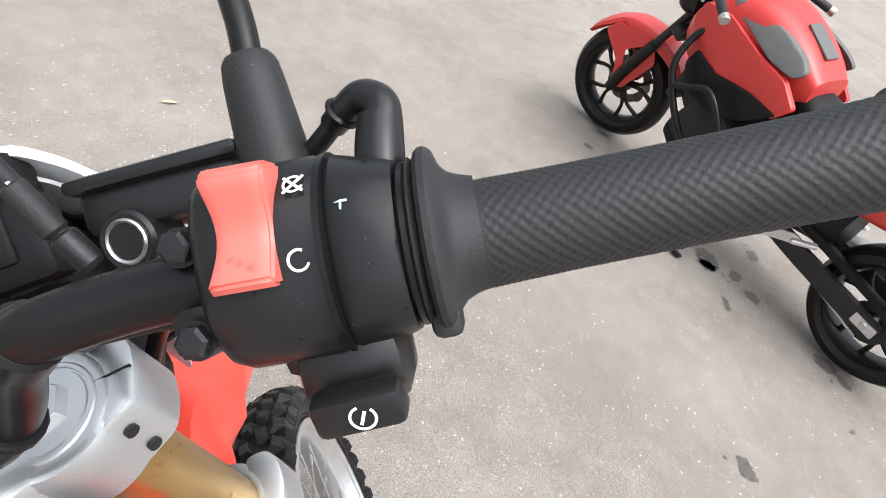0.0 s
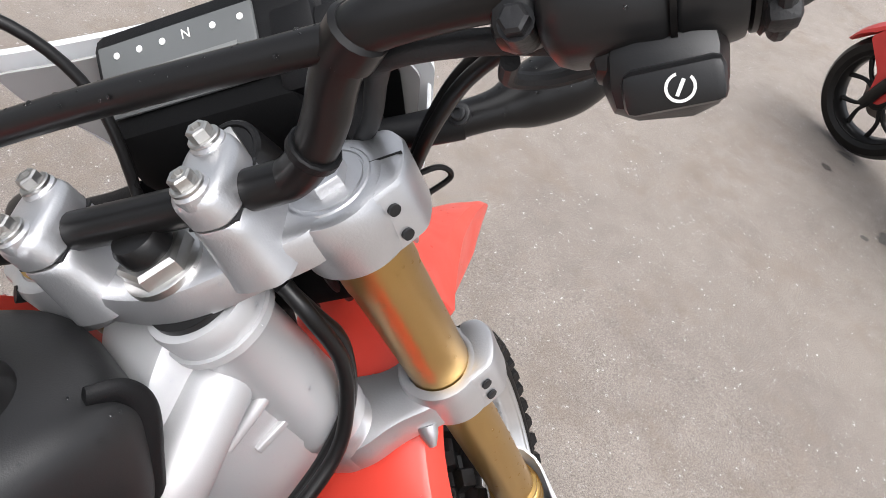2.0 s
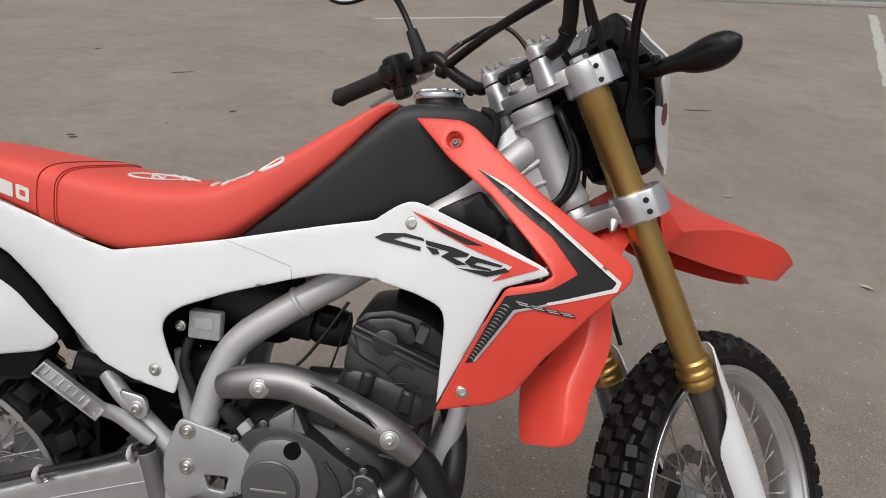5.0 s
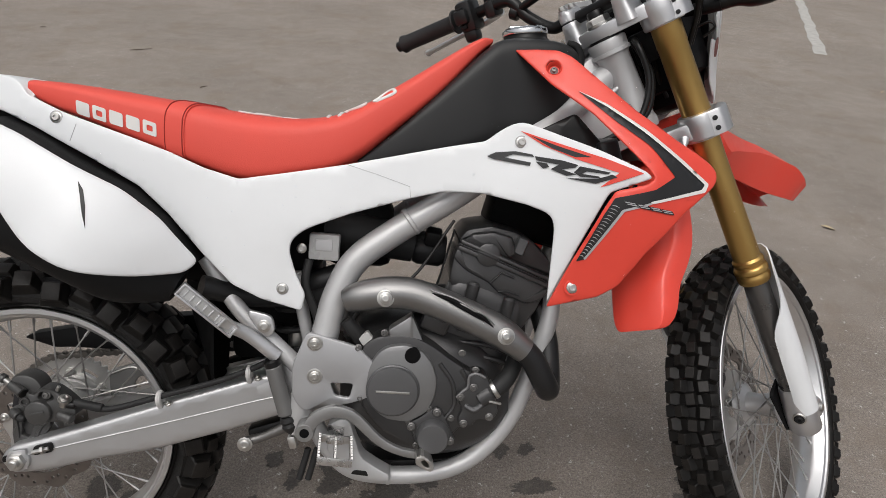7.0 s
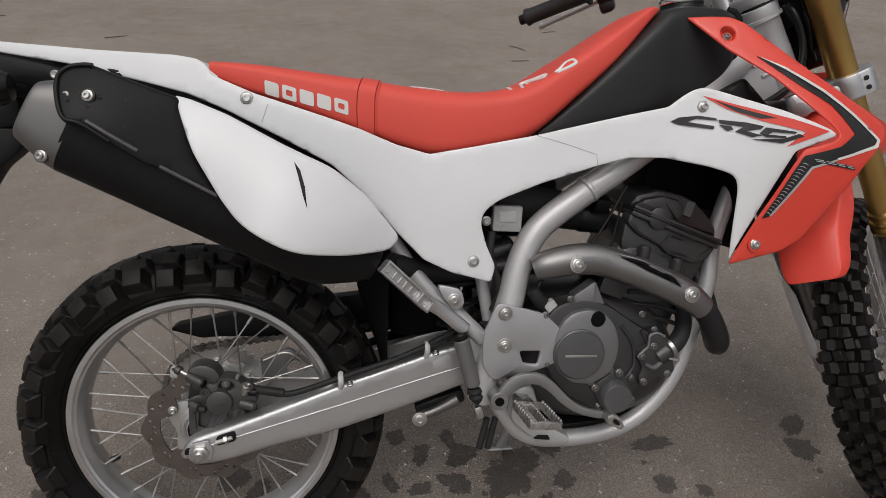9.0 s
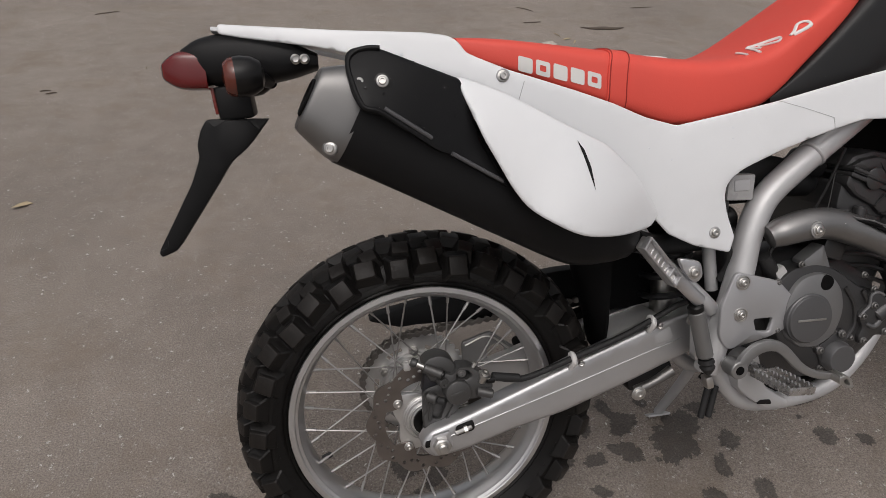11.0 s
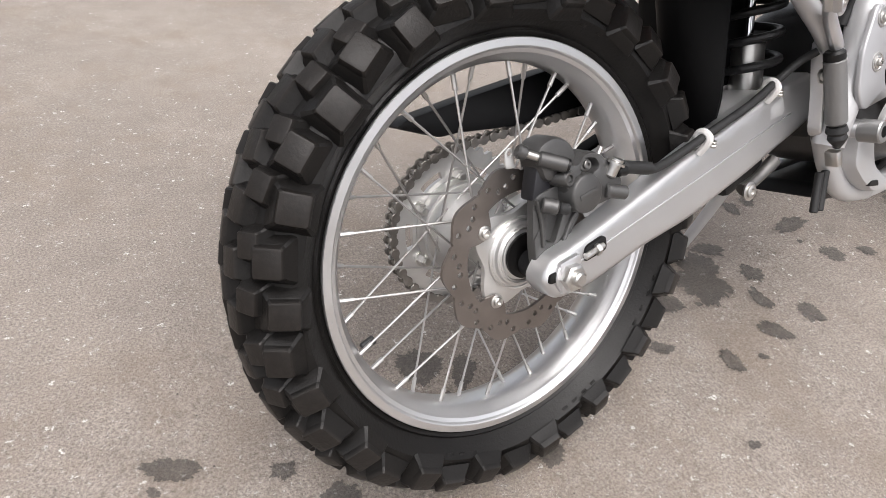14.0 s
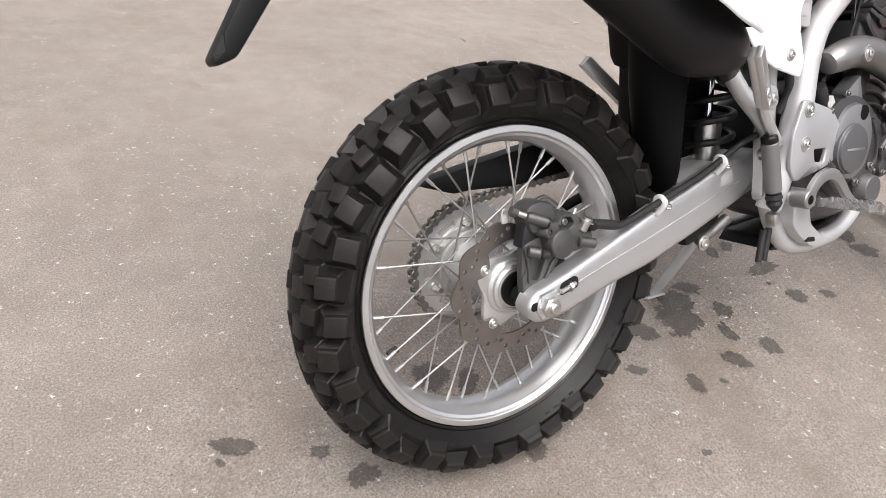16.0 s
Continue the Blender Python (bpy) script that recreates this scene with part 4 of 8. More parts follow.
for x in (-.0265, .0265):
    part("peg_plate", serrated(x, -.044, .040, .0035), PEGSTEEL, bike, "toothed steel side of the foot peg", sharp=.3, at=PEG)
part("peg_plate", serrated(0, -.040, .030, .0030), PEGSTEEL, bike, sharp=.3, at=PEG)
for y in (-.0445, .036):
    part("peg_end", block((.056, .0035, .014), pose(0, y, -.001), .001), PEGSTEEL, bike, at=PEG)
part("peg_arm", block((.030, .050, .014), pose(0, .055, -.003), .004), PEGSTEEL, bike, at=PEG)
casting = rounded([(.556, .090), (.579, .104), (.598, .100), (.606, .070), (.618, .030), (.650, .008), (.672, -.004), (.668, -.020), (.622, -.016), (.586, .008), (.556, .036)], .012, 4)
part("peg_casting", plate(casting, -.128, -.092, .007), SILVER, bike, "silver cast foot peg mount on the frame")
part("peg_joint", rod((.664, -.090, -.0235), (.671, -.090, -.0240), .0180, 20, .001), SILVER, bike)
part("casting_slot", plate(rounded([(.600, -.002), (.632, -.006), (.628, .004), (.606, .006)], .003, 2), -.1292, -.124, .0005), PAINT, bike)


def band(line, widths):
    """The outline of a flat strip of changing width along a line in x and z."""
    line = [Vector(p) for p in line]
    over, under = [], []
    for k, p in enumerate(line):
        d = (line[min(k + 1, len(line) - 1)] - line[max(k - 1, 0)]).normalized()
        n = Vector((-d.y, d.x)) * widths[k] / 2
        over.append(tuple(p + n))
        under.append(tuple(p - n))
    return over + under[::-1]


PEDAL = surface("grey_cast_pedal", (.30, .298, .295), .38, metal=.75, vary=.15, bump=.03)
lever = smooth_outline(band([(.524, .090), (.535, .113), (.552, .128), (.575, .135), (.600, .130), (.622, .112), (.642, .091), (.664, .0745), (.690, .0635), (.716, .058)], [.020, .022, .022, .021, .0195, .0180, .0165, .0150, .0135, .0125]), 2)
part("brake_pedal", plate(lever, -.173, -.164, .0022), PEDAL, bike, "grey cast rear brake pedal")
part("pedal_boss", turned([(.0165, -.030), (.0165, -.002), (.0150, 0), (.0085, 0), (.0080, -.006), (0, -.006)], (.524, -.174, .096), (0, -1, 0), 28), PEDAL, bike)
part("pedal_pin", turned([(.0083, -.002), (.0081, 0), (0, 0)], (.524, -.1738, .096), (0, -1, 0), 18), SHADE_BLACK, bike)
pad = rounded([(.714, .064), (.726, .068), (.741, .058), (.747, .043), (.741, .038), (.727, .045), (.715, .052)], .003, 3)
part("pedal_pad", plate(pad, -.192, -.164, .0015, [rounded([(.724, .058), (.731, .060), (.739, .050), (.737, .046), (.728, .050)], .002, 2)]), STEEL, bike, "toothed steel pad of the brake pedal")
for k in range(5):
    part("pad_tooth", block((.0035, .026, .0030), pose(.7165 + .0062 * k, -.178, (.0660, .0672, .0650, .0608, .0550)[k], 0, 20 + 8 * k, 0), .0008), STEEL, bike)
part("pedal_shaft", rod((.524, -.10, .096), (.524, -.150, .096), .0115, 18, .001), ALU, bike)
part("rear_master_cylinder", rod((.462, -.128, .200), (.486, -.128, .108), .0145, 18, .004), surface("grey_cast_cylinder", (.18, .178, .175), .5, metal=.5, vary=.15, bump=.05), bike, "grey cast rear brake master cylinder")
part("cylinder_cap", rod((.459, -.128, .210), (.463, -.128, .196), .0140, 18, .003), PAINT, bike)
part("cylinder_boot", turned([(.013, 0), (.015, .008), (.012, .012), (.014, .018), (.010, .026), (.004, .034)], (.487, -.128, .106), (.24, 0, -.97), 16), GRIP, bike)
part("clevis", block((.014, .02, .024), pose(.496, -.124, .058, 0, -14, 0), .003), STEEL, bike)
for dx in (.014, .030):
    part("drain_tube", rod((.505 + dx, -.095, .03), (.489 + dx, -.10, -.030), .0062, 12), GRIP, bike)
part("linkage", tube([(.395, -.05, .018), (.43, -.05, .03), (.47, -.05, .05)], [.010, .009, .011], n=12), DULL, bike)
part("linkage_bolt", bolt((.395, -.062, .018), (0, -1, 0), .010), STEEL, bike)
part("linkage_arm", block((.10, .05, .03), pose(.44, 0, .03, 0, -18, 0), .008), DARK, bike)
part("bash_plate", sheet(rounded([(.60, -.035), (.70, -.045), (.80, -.03), (.86, .03), (.84, .04), (.78, -.005), (.62, -.015)], .008, 3), lambda x, z: -.06, .12, .003, .06), DARK, bike)
# side stand on the far side
part("side_stand", tube([(.65, .10, .03), (.645, .17, -.09), (.63, .255, -.222)], [.014, .012, .011], n=14), SILVER, bike, "silver side stand")
part("stand_foot", block((.06, .035, .006), pose(.628, .258, -.229, -20, 0, 0), .002), SILVER, bike)

# shock absorber
coil = []
a, b = Vector((.484, .018, .085)), Vector((.490, .018, .340))
for k in range(0, 97):
    t = k / 96
    c = a.lerp(b, t)
    w = 2 * math.pi * 6.4 * t
    coil.append((c.x + .045 * math.cos(w), c.y + .045 * math.sin(w), c.z))
part("shock_spring", tube(coil, .0068, n=10, per=2), DARK, bike, "black shock absorber spring")
# this box's black includes the shade behind the shock absorber
part("battery_box", block((.17, .09, .24), pose(.43, .075, .27), .02), SHADE_BLACK, bike, "black plastic box behind the shock absorber")
part("shock_body", rod(a - Vector((0, 0, .02)), a.lerp(b, .55), .026, 18, .004), STEEL, bike)
part("shock_rod", rod(a.lerp(b, .5), b, .0075, 12), CHROME, bike)
flap = bmesh.new()
skins = []
for back in (0, .005):
    rows = []
    for z in np.linspace(.098, .50, 22):
        mid = float(np.interp(z, (.098, .15, .20, .25, .30, .50), (.328, .318, .302, .287, .277, .262)))
        side = float(np.interp(z, (.098, .13, .26, .50), (.332, .331, .334, .350)))
        half = float(np.interp(z, (.098, .12, .16, .50), (.030, .044, .052, .060)))
        rows.append([flap.verts.new((mid + (side - mid) * abs(q) ** 2.4 + back, .003 + half * q, z)) for q in np.linspace(-1, 1, 15)])
    for p, q in zip(rows, rows[1:]):
        for k in range(14):
            flap.faces.new((p[k], p[k + 1], q[k + 1], q[k]))
    skins.append(rows)
near, far = skins
for p, q in ((near[0], far[0]), (near[-1], far[-1]), ([r[0] for r in near], [r[0] for r in far]), ([r[-1] for r in near], [r[-1] for r in far])):
    for k in range(len(p) - 1):
        flap.faces.new((p[k], p[k + 1], q[k + 1], q[k]))
# coloured darker than other black plastic for the shadow ahead of the wheel
part("inner_fender", flap, SHADE_BLACK, bike, "black plastic mud flap ahead of the rear wheel")

# ---- front fork and clamps: the frame of HEAD ----
FLAT = pose(0, 0, 0, 90, 0, 0)   # turns an outline drawn in x and z into one in x and -y


def slab(outline, z0, z1, soft=0.003, holes=(), bm=None):
    """A plate that lies flat between the heights z0 and z1; its outline in x and y."""
    turned_round = [[(x, -y) for x, y in loop] for loop in (outline, *holes)]
    own = sheet(turned_round[0], lambda x, z: 0.0, z1 - z0, soft, 9.0, turned_round[1:])
    bmesh.ops.transform(own, matrix=Matrix.Translation((0, 0, z1)) @ Matrix.Diagonal((1, 1, -1, 1)) @ FLAT, verts=own.verts)
    return add(bm, own)


fork = empty("front_fork", bike, HEAD)
tagged(fork, "gold upside-down front fork held by silver clamps")
LEG = 0.0925
UP = .016
FOOT = LEAN_IN @ pose(0, 0, UP)
SLIDER = surface("dark_fork_steel", (.15, .146, .143), .30, metal=.8, vary=.2, bump=.015, spec=.4)
for s in (-1, 1):
    part("fork_tube", turned([(.0215, -.554), (.0270, -.553), (.0292, -.549), (.0300, -.543), (.0296, -.538), (.0282, -.536), (.0282, -.5335), (.0304, -.531), (.0306, -.525), (.0286, -.5205), (.0262, -.519), (.0262, -.516), (.0280, -.5135), (.0280, -.508), (.0245, -.5035), (.0236, -.30), (.0248, -.262), (.0254, -.255), (.0254, -.22), (.0256, -.092), (.0264, -.090), (.0264, -.02), (.0268, -.012)], (.015, s * LEG, 0), (0, 0, 1), 40), GOLD, fork, "gold anodised fork tube", at=LEAN_IN)
    part("fork_slider", turned([(.0225, -.85), (.0225, -.53)], (.015, s * LEG, 0), (0, 0, 1), 28), SLIDER, fork, "dark grey steel fork leg", at=LEAN_IN)
    foot = turned([(.0245, -.80), (.0262, -.808), (.0290, -.850), (.0300, -.860), (.0300, -.893), (.027, -.899), (0, -.899)], (.015, s * LEG, 0), (0, 0, 1), 28)
    block((.062, .036, .05), pose(.032, s * LEG, -.866), .009, foot)
    rod((.052, s * (LEG - .022), -.874), (.052, s * (LEG + .022), -.874), .022, 24, bm=foot)
    boss = FOOT @ Vector((.015, s * LEG, -.857)) + Vector((-.029, s * .006, 0))
    part("axle_clamp", foot, ALU, fork, "cast aluminium axle clamp", at=FOOT)
    ring = turned([(.0075, -.004), (.0125, -.004), (.0125, .001), (.0115, .002), (.0085, .002), (.0075, .001)], boss, (-1, s * .2, 0), 22, ring=True)
    part("guard_collar", ring, STEEL, fork)
    part("guard_bolt", bolt(boss - Vector((.001, 0, 0)), (-1, s * .2, 0), .007), DARK, fork)
    cap = turned([(.0268, -.014), (.0272, -.0115), (.0262, -.0100), (.0242, -.0100), (.0238, -.0112), (.0228, -.0112), (.0224, -.0098), (.013, -.0098)], (.015, s * LEG, 0), (0, 0, 1), 40)
    turned([(.0150, -.0102), (.0150, -.0040), (.0138, -.0022), (.0100, -.0022), (.0100, -.0075), (0, -.0075)], (.015, s * LEG, 0), (0, 0, 1), 6, cap)
    part("fork_cap", cap, ALU, fork, "aluminium fork cap with a hexagon")
axle = rod((.054, -.12, -.875), (.054, .12, -.875), .0085, 16)
part("axle", axle, STEEL, fork, at=FOOT)

web = [(-.043, -.022), (-.046, 0), (-.043, .022), (-.034, .05), (-.022, .088), (.0, .108), (.036, .104), (.046, .075), (.026, .045), (.016, .02), (.016, -.02), (.026, -.045), (.046, -.075), (.036, -.104), (.0, -.108), (-.022, -.088), (-.034, -.05)]
part("top_clamp", slab(rounded(web, .012), -.0345, -.0100, .0065), ALU, fork, "cast aluminium upper fork clamp")


def pillar(at, sections, power=2.8, n=36):
    """An upright rounded post: rows of (z, half length, half width)."""
    bm = bmesh.new()
    rings = []
    for z, hx, hy in sections:
        rings.append([bm.verts.new((at[0] + hx * math.copysign(abs(math.cos(a)) ** (2 / power), math.cos(a)), at[1] + hy * math.copysign(abs(math.sin(a)) ** (2 / power), math.sin(a)), z)) for a in [2 * math.pi * k / n for k in range(n)]])
    for a, b in zip(rings, rings[1:]):
        for k in range(n):
            bm.faces.new((a[k], a[(k + 1) % n], b[(k + 1) % n], b[k]))
    bm.faces.new(rings[0])
    bm.faces.new(rings[-1])
    return bm


def ear(s, z0, z1):
    """The split, bolted ear on the outer side of a fork clamp."""
    return slab(rounded([(.018, s * .104), (-.004, s * .112), (-.0090, s * .1170), (.006, s * .1375), (.022, s * .1395), (.040, s * .137), (.052, s * .126), (.050, s * .110)], .006, 4), z0, z1, .0048)


for s in (-1, 1):
    ring = turned([(.0270, -.058), (.0335, -.058), (.0360, -.055), (.0368, -.035), (.0365, -.018), (.0345, -.0125), (.0310, -.0110), (.0272, -.0110)], (.015, s * LEG, 0), (0, 0, 1), 56, ring=True)
    part("clamp_ring", add(ring, ear(s, -.056, -.0118)), ALU, fork, "cast aluminium ring of the upper fork clamp")
for s in (-1, 1):
    part("pinch_slot", block((.020, .0012, .0400), pose(.024, s * .1270, -.0310, 0, 0, s * 82), .0003), PAINT, fork)
nut = turned([(.0235, -.0115), (.0235, -.0070), (.0220, -.0060)], (-.022, 0, 0), (0, 0, 1), 28)
turned([(.0215, -.0060), (.0215, .0020), (.0190, .0045), (.013, .0045)], (-.022, 0, 0), (0, 0, 1), 6, nut)
part("stem_nut", nut, STEEL, fork)
part("stem_cap", turned([(.0150, .0030), (.0152, .0130), (.0130, .0168), (0, .0178)], (-.022, 0, 0), (0, 0, 1), 28), PAINT, fork, "black rubber stem cap")
low = slab(rounded([(-.05, -.018), (-.052, .018), (-.03, .05), (-.02, .085), (.0, .102), (.038, .10), (.045, .072), (.02, .04), (.02, -.04), (.045, -.072), (.038, -.10), (.0, -.102), (-.02, -.085), (-.03, -.05)], .014), -.258, -.228, .007)
part("bottom_clamp", low, ALU, fork, "cast aluminium lower fork clamp")
part("stem_base", turned([(.024, -.265), (.03, -.258), (.03, -.225), (.026, -.215)], (-.022, 0, 0), (0, 0, 1), 32), ALU, fork)
for s in (-1, 1):
    ring = turned([(.0262, -.264), (.0322, -.264), (.0352, -.260), (.0356, -.24), (.0352, -.222), (.0335, -.2175), (.0285, -.2160), (.0264, -.2160)], (.015, s * LEG, 0), (0, 0, 1), 48, ring=True)
    part("clamp_ring", add(ring, ear(s, -.262, -.2165)), ALU, fork, "cast aluminium ring of the lower fork clamp", at=LEAN_IN)
    part("clamp_lug", turned([(.009, 0), (.0075, .008), (.005, .014), (.003, .018), (0, .019)], (-.022, s * .074, -.250), (-.75, s * .1, -.6), 14), ALU, fork, at=LEAN_IN)
for s in (-1, 1):
    for z in (-.027, -.048):
        hole = turned([(.0038, -.002), (.0038, .0007), (.0032, .0009), (0, .0006)], (-.0025, s * .1285, z), (-.74, s * .68, 0), 14)
        part("pinch_bolt", hole, DARK, fork)
    for z in (-.232, -.250):
        part("pinch_bolt", turned([(.0044, -.001), (.0044, .0008), (.0036, .0010), (0, .0008)], (-.0025, s * .1285, z), (-.74, s * .68, 0), 14), DARK, fork, at=LEAN_IN)

part("wiring_box", block((.045, .120, .110), pose(.078, .0, -.118, 0, 6, 0), .012), SHADE_BLACK, fork, "black box and wiring between the fork legs")
part("horn_bracket", block((.020, .050, .060), pose(.050, -.030, -.080, 0, 0, 14), .006), BLACK, fork)
for y, z in ((-.040, -.06), (-.022, -.052), (.012, -.058)):
    part("loom_wire", tube([(.060, y, z), (.048, y - .012, z - .04), (.052, y - .006, z - .09), (.066, y, z - .13)], .0042, n=10), PAINT, fork)

# bar clamps on the upper clamp
for s in (-1, 1):
    y = s * .0535
    saddle = pillar((-.010, y), [(-.026, .0310, .0215), (-.014, .0292, .0196), (-.002, .0276, .0180), (.010, .0262, .0166), (.0168, .0258, .0160), (.0180, .0250, .0152)], 3.4)
    part("bar_mount", saddle, ALU, fork, "aluminium handlebar mount")
    lid = pillar((-.010, y), [(.0200, .0255, .0150), (.0212, .0264, .0158), (.0330, .0264, .0156), (.0370, .0256, .0146), (.0392, .0236, .0122), (.0398, .0200, .0090)], 3.0)
    for x in (-.0265, .0065):
        rod((x, y, .03), (x, y, .0430), .0098, 22, .0025, lid)
    part("bar_clamp", lid, ALU, fork, "aluminium handlebar clamp cap")
    part("clamp_gap", block((.0440, .0285, .0016), pose(-.010, y, .0190), .0004), DARK, fork)
    for x in (-.0265, .0065):
        hb = turned([(.0088, .0425), (.0088, .0440), (.0080, .0446)], (x, y, 0), (0, 0, 1), 20)
        turned([(.0064, .0440), (.0064, .0495), (.0054, .0505), (.0036, .0505), (.0030, .0480), (0, .0480)], (x, y, 0), (0, 0, 1), 6, hb)
        part("clamp_bolt", hb, STEEL, fork)

# fork guards: a shell round the front and the outside of each leg, from angle -70 to an edge that winds back
GUARD = [(-.4945, 12, 30), (-.499, -15, 52), (-.508, -30, 68), (-.522, -40, 78), (-.545, -50, 87), (-.572, -58, 92), (-.592, -62, 99), (-.609, -66, 109), (-.624, -68, 122), (-.640, -70, 138), (-.655, -70, 150), (-.672, -70, 158), (-.72, -70, 161), (-.77, -70, 164), (-.81, -70, 167), (-.832, -70, 171), (-.845, -66, 168), (-.853, -50, 156)]
for s in (-1, 1):
    own = bmesh.new()
    skins = []
    for inset in (0, .0026):
        rows = []
        for z, a0, a1 in GUARD:
            r = (.0390 if z > -.72 else .0390 + (z + .72) * .042) - inset
            row = []
            for k in range(25):
                a = a0 + (a1 - a0) * k / 24
                q = r - .0075 * max(0, (a - 95) / 75) ** 1.3
                row.append(own.verts.new((.015 + q * math.cos(radians(a)), s * (LEG + q * math.sin(radians(a))), z + UP * min(1, max(0, (-z - .50) / .34)))))
            rows.append(row)
        for p, q in zip(rows, rows[1:]):
            for k in range(24):
                own.faces.new((p[k], p[k + 1], q[k + 1], q[k]))
        skins.append(rows)
    out, inn = skins
    rim = [r[24] for r in out], [r[24] for r in inn]
    other = [r[0] for r in out], [r[0] for r in inn]
    for p, q in (rim, other, (out[0], inn[0]), (out[-1], inn[-1])):
        for k in range(len(p) - 1):
            own.faces.new((p[k], p[k + 1], q[k + 1], q[k]))
    bmesh.ops.recalc_face_normals(own, faces=own.faces)
    part("fork_guard", own, WHITE, fork, "white plastic fork guard", at=LEAN_IN)


def arch(stations, bm=None, thick=.003, per=5):
    """A thin arched skin along a line: stations of (x, z, half width, drop of its edges)."""
    bm = bm or bmesh.new()
    shape = [(-1, 1.0), (-.965, .58), (-.87, .14), (-.79, .045), (-.3, .0), (.3, .0), (.79, .045), (.87, .14), (.965, .58), (1, 1.0)]
    line = spline(stations, per)
    outer, inner = [], []
    for i, (x, z, w, d) in enumerate(line):
        a, b = line[max(0, i - 1)], line[min(len(line) - 1, i + 1)]
        t = Vector((b[0] - a[0], 0, b[1] - a[1])).normalized()
        up = Vector((-t.z, 0, t.x))
        tuck = min(1, max(0, (x - .06) / .12))   # ahead of the fork the edges turn under a crease
        c = float(np.interp(x, (.06, .19, .31, .43), (.14, .80, .36, .14)))
        fold = {1.0: (1 - .46 * tuck, 1.0), .58: (1 - .24 * tuck - .035 * (1 - tuck), c + (1 - c) * .52), .14: (.87 + .13 * tuck, c), .045: (.79 + .09 * tuck, .045 + (c * .5 - .045) * tuck)}
        now = [(math.copysign(fold[q][0], k), fold[q][1]) if q in fold else (k, q) for k, q in shape]
        outer.append([bm.verts.new(Vector((x, k * w, z)) - up * (d * q)) for k, q in now])
        inner.append([bm.verts.new(Vector((x, k * (w - thick), z)) - up * (d * q + thick * (1 - q))) for k, q in now])
    m = len(shape)
    for i in range(len(line) - 1):
        for k in range(m - 1):
            bm.faces.new((outer[i][k], outer[i][k + 1], outer[i + 1][k + 1], outer[i + 1][k]))
            bm.faces.new((inner[i][k + 1], inner[i][k], inner[i + 1][k], inner[i + 1][k + 1]))
        for k in (0, m - 1):
            bm.faces.new((outer[i][k], outer[i + 1][k], inner[i + 1][k], inner[i][k]))
    for o, n in ((outer[0], inner[0]), (outer[-1], inner[-1])):
        for k in range(m - 1):
            bm.faces.new((o[k], o[k + 1], n[k + 1], n[k]))
    return bm


part("front_fender", arch([(-.2760, -.4865, .036, .006), (-.2745, -.484, .044, .012), (-.2705, -.478, .050, .020), (-.264, -.468, .054, .028), (-.251, -.450, .057, .034), (-.222, -.415, .060, .040), (-.165, -.375, .070, .042), (-.12, -.32, .070, .038), (-.04, -.275, .066, .03), (.03, -.250, .070, .04), (.10, -.224, .070, .075), (.18, -.250, .066, .118), (.27, -.325, .060, .112), (.36, -.402, .061, .100), (.43, -.470, .066, .080), (.460, -.510, .063, .064), (.474, -.536, .055, .046)]), RED, fork, "red plastic front fender")

# headlight mask, lamp and instruments
mask_x = bulge([(0, .022, .200), (.10, .05, .156), (-.10, .05, .156), (.145, .06, .142), (-.145, .06, .142), (.135, -.06, .174), (-.135, -.06, .174), (.118, -.113, .170), (-.118, -.113, .170), (.08, -.185, .176), (-.08, -.185, .176), (.06, -.23, .166), (-.06, -.23, .166), (0, -.05, .236), (0, -.23, .215)])
mask = rounded([(-.110, .015, .012), (-.098, .037), (-.05, .031), (0, .022), (.05, .031), (.10, .052), (.146, .067), (.153, .030), (.139, -.055), (.120, -.100), (.093, -.150), (.074, -.190), (.060, -.238), (.03, -.222), (-.03, -.222), (-.060, -.238), (-.074, -.190), (-.093, -.150), (-.120, -.100), (-.139, -.055), (-.118, -.020)], .008, 3)
own = sheet(mask, lambda y, z: -mask_x(y, z), .010, .003, .03, [rounded([(-.07, -.05), (.07, -.05), (.055, -.17), (-.055, -.17)], .02, 3)])
bmesh.ops.transform(own, matrix=pose(0, 0, 0, 0, 0, 90), verts=own.verts)
part("headlight_mask", own, WHITE, fork, "white plastic headlight mask")
for s in (-1, 1):
    edge_y = lambda x, z: -float(np.interp(-z, (.05, .10, .15, .19, .235), (.1385, .1190, .0925, .0735, .0600)))
    own = sheet(rounded([(.176, -.060), (.148, -.088), (.163, -.128), (.134, -.118), (.140, -.165), (.152, -.205), (.164, -.236), (.177, -.20), (.177, -.16), (.172, -.11)], .004, 3), edge_y, .003, .001, .015)
    disc = sheet([(.1605 + .0085 * math.cos(a), -.138 + .0165 * math.sin(a)) for a in np.linspace(0, 2 * math.pi, 24, endpoint=False)], lambda x, z: edge_y(x, z) - .0012, .0006, 0, .02)
    part("mask_side", own if s < 0 else mirrored(own), WHITE, fork, "white plastic side of the headlight mask")
    part("round_badge", disc if s < 0 else mirrored(disc), surface("dull_red_badge", (.20, .055, .05), .4, vary=.2), fork, "small dull red oval badge")
# inside of the white mask; its grey is shade put into the colour
liner = rounded([(-.102, .010), (-.090, .026), (-.05, .021), (0, .012), (.05, .021), (.10, .042), (.138, .056), (.143, .028), (.128, -.055), (.108, -.100), (.080, -.150), (.06, -.190), (-.06, -.190), (-.080, -.150), (-.108, -.100), (-.128, -.055), (-.109, -.022)], .008, 3)
own = sheet(liner, lambda y, z: .018 - mask_x(y, z), .004, .001, .03)
bmesh.ops.transform(own, matrix=pose(0, 0, 0, 0, 0, 90), verts=own.verts)
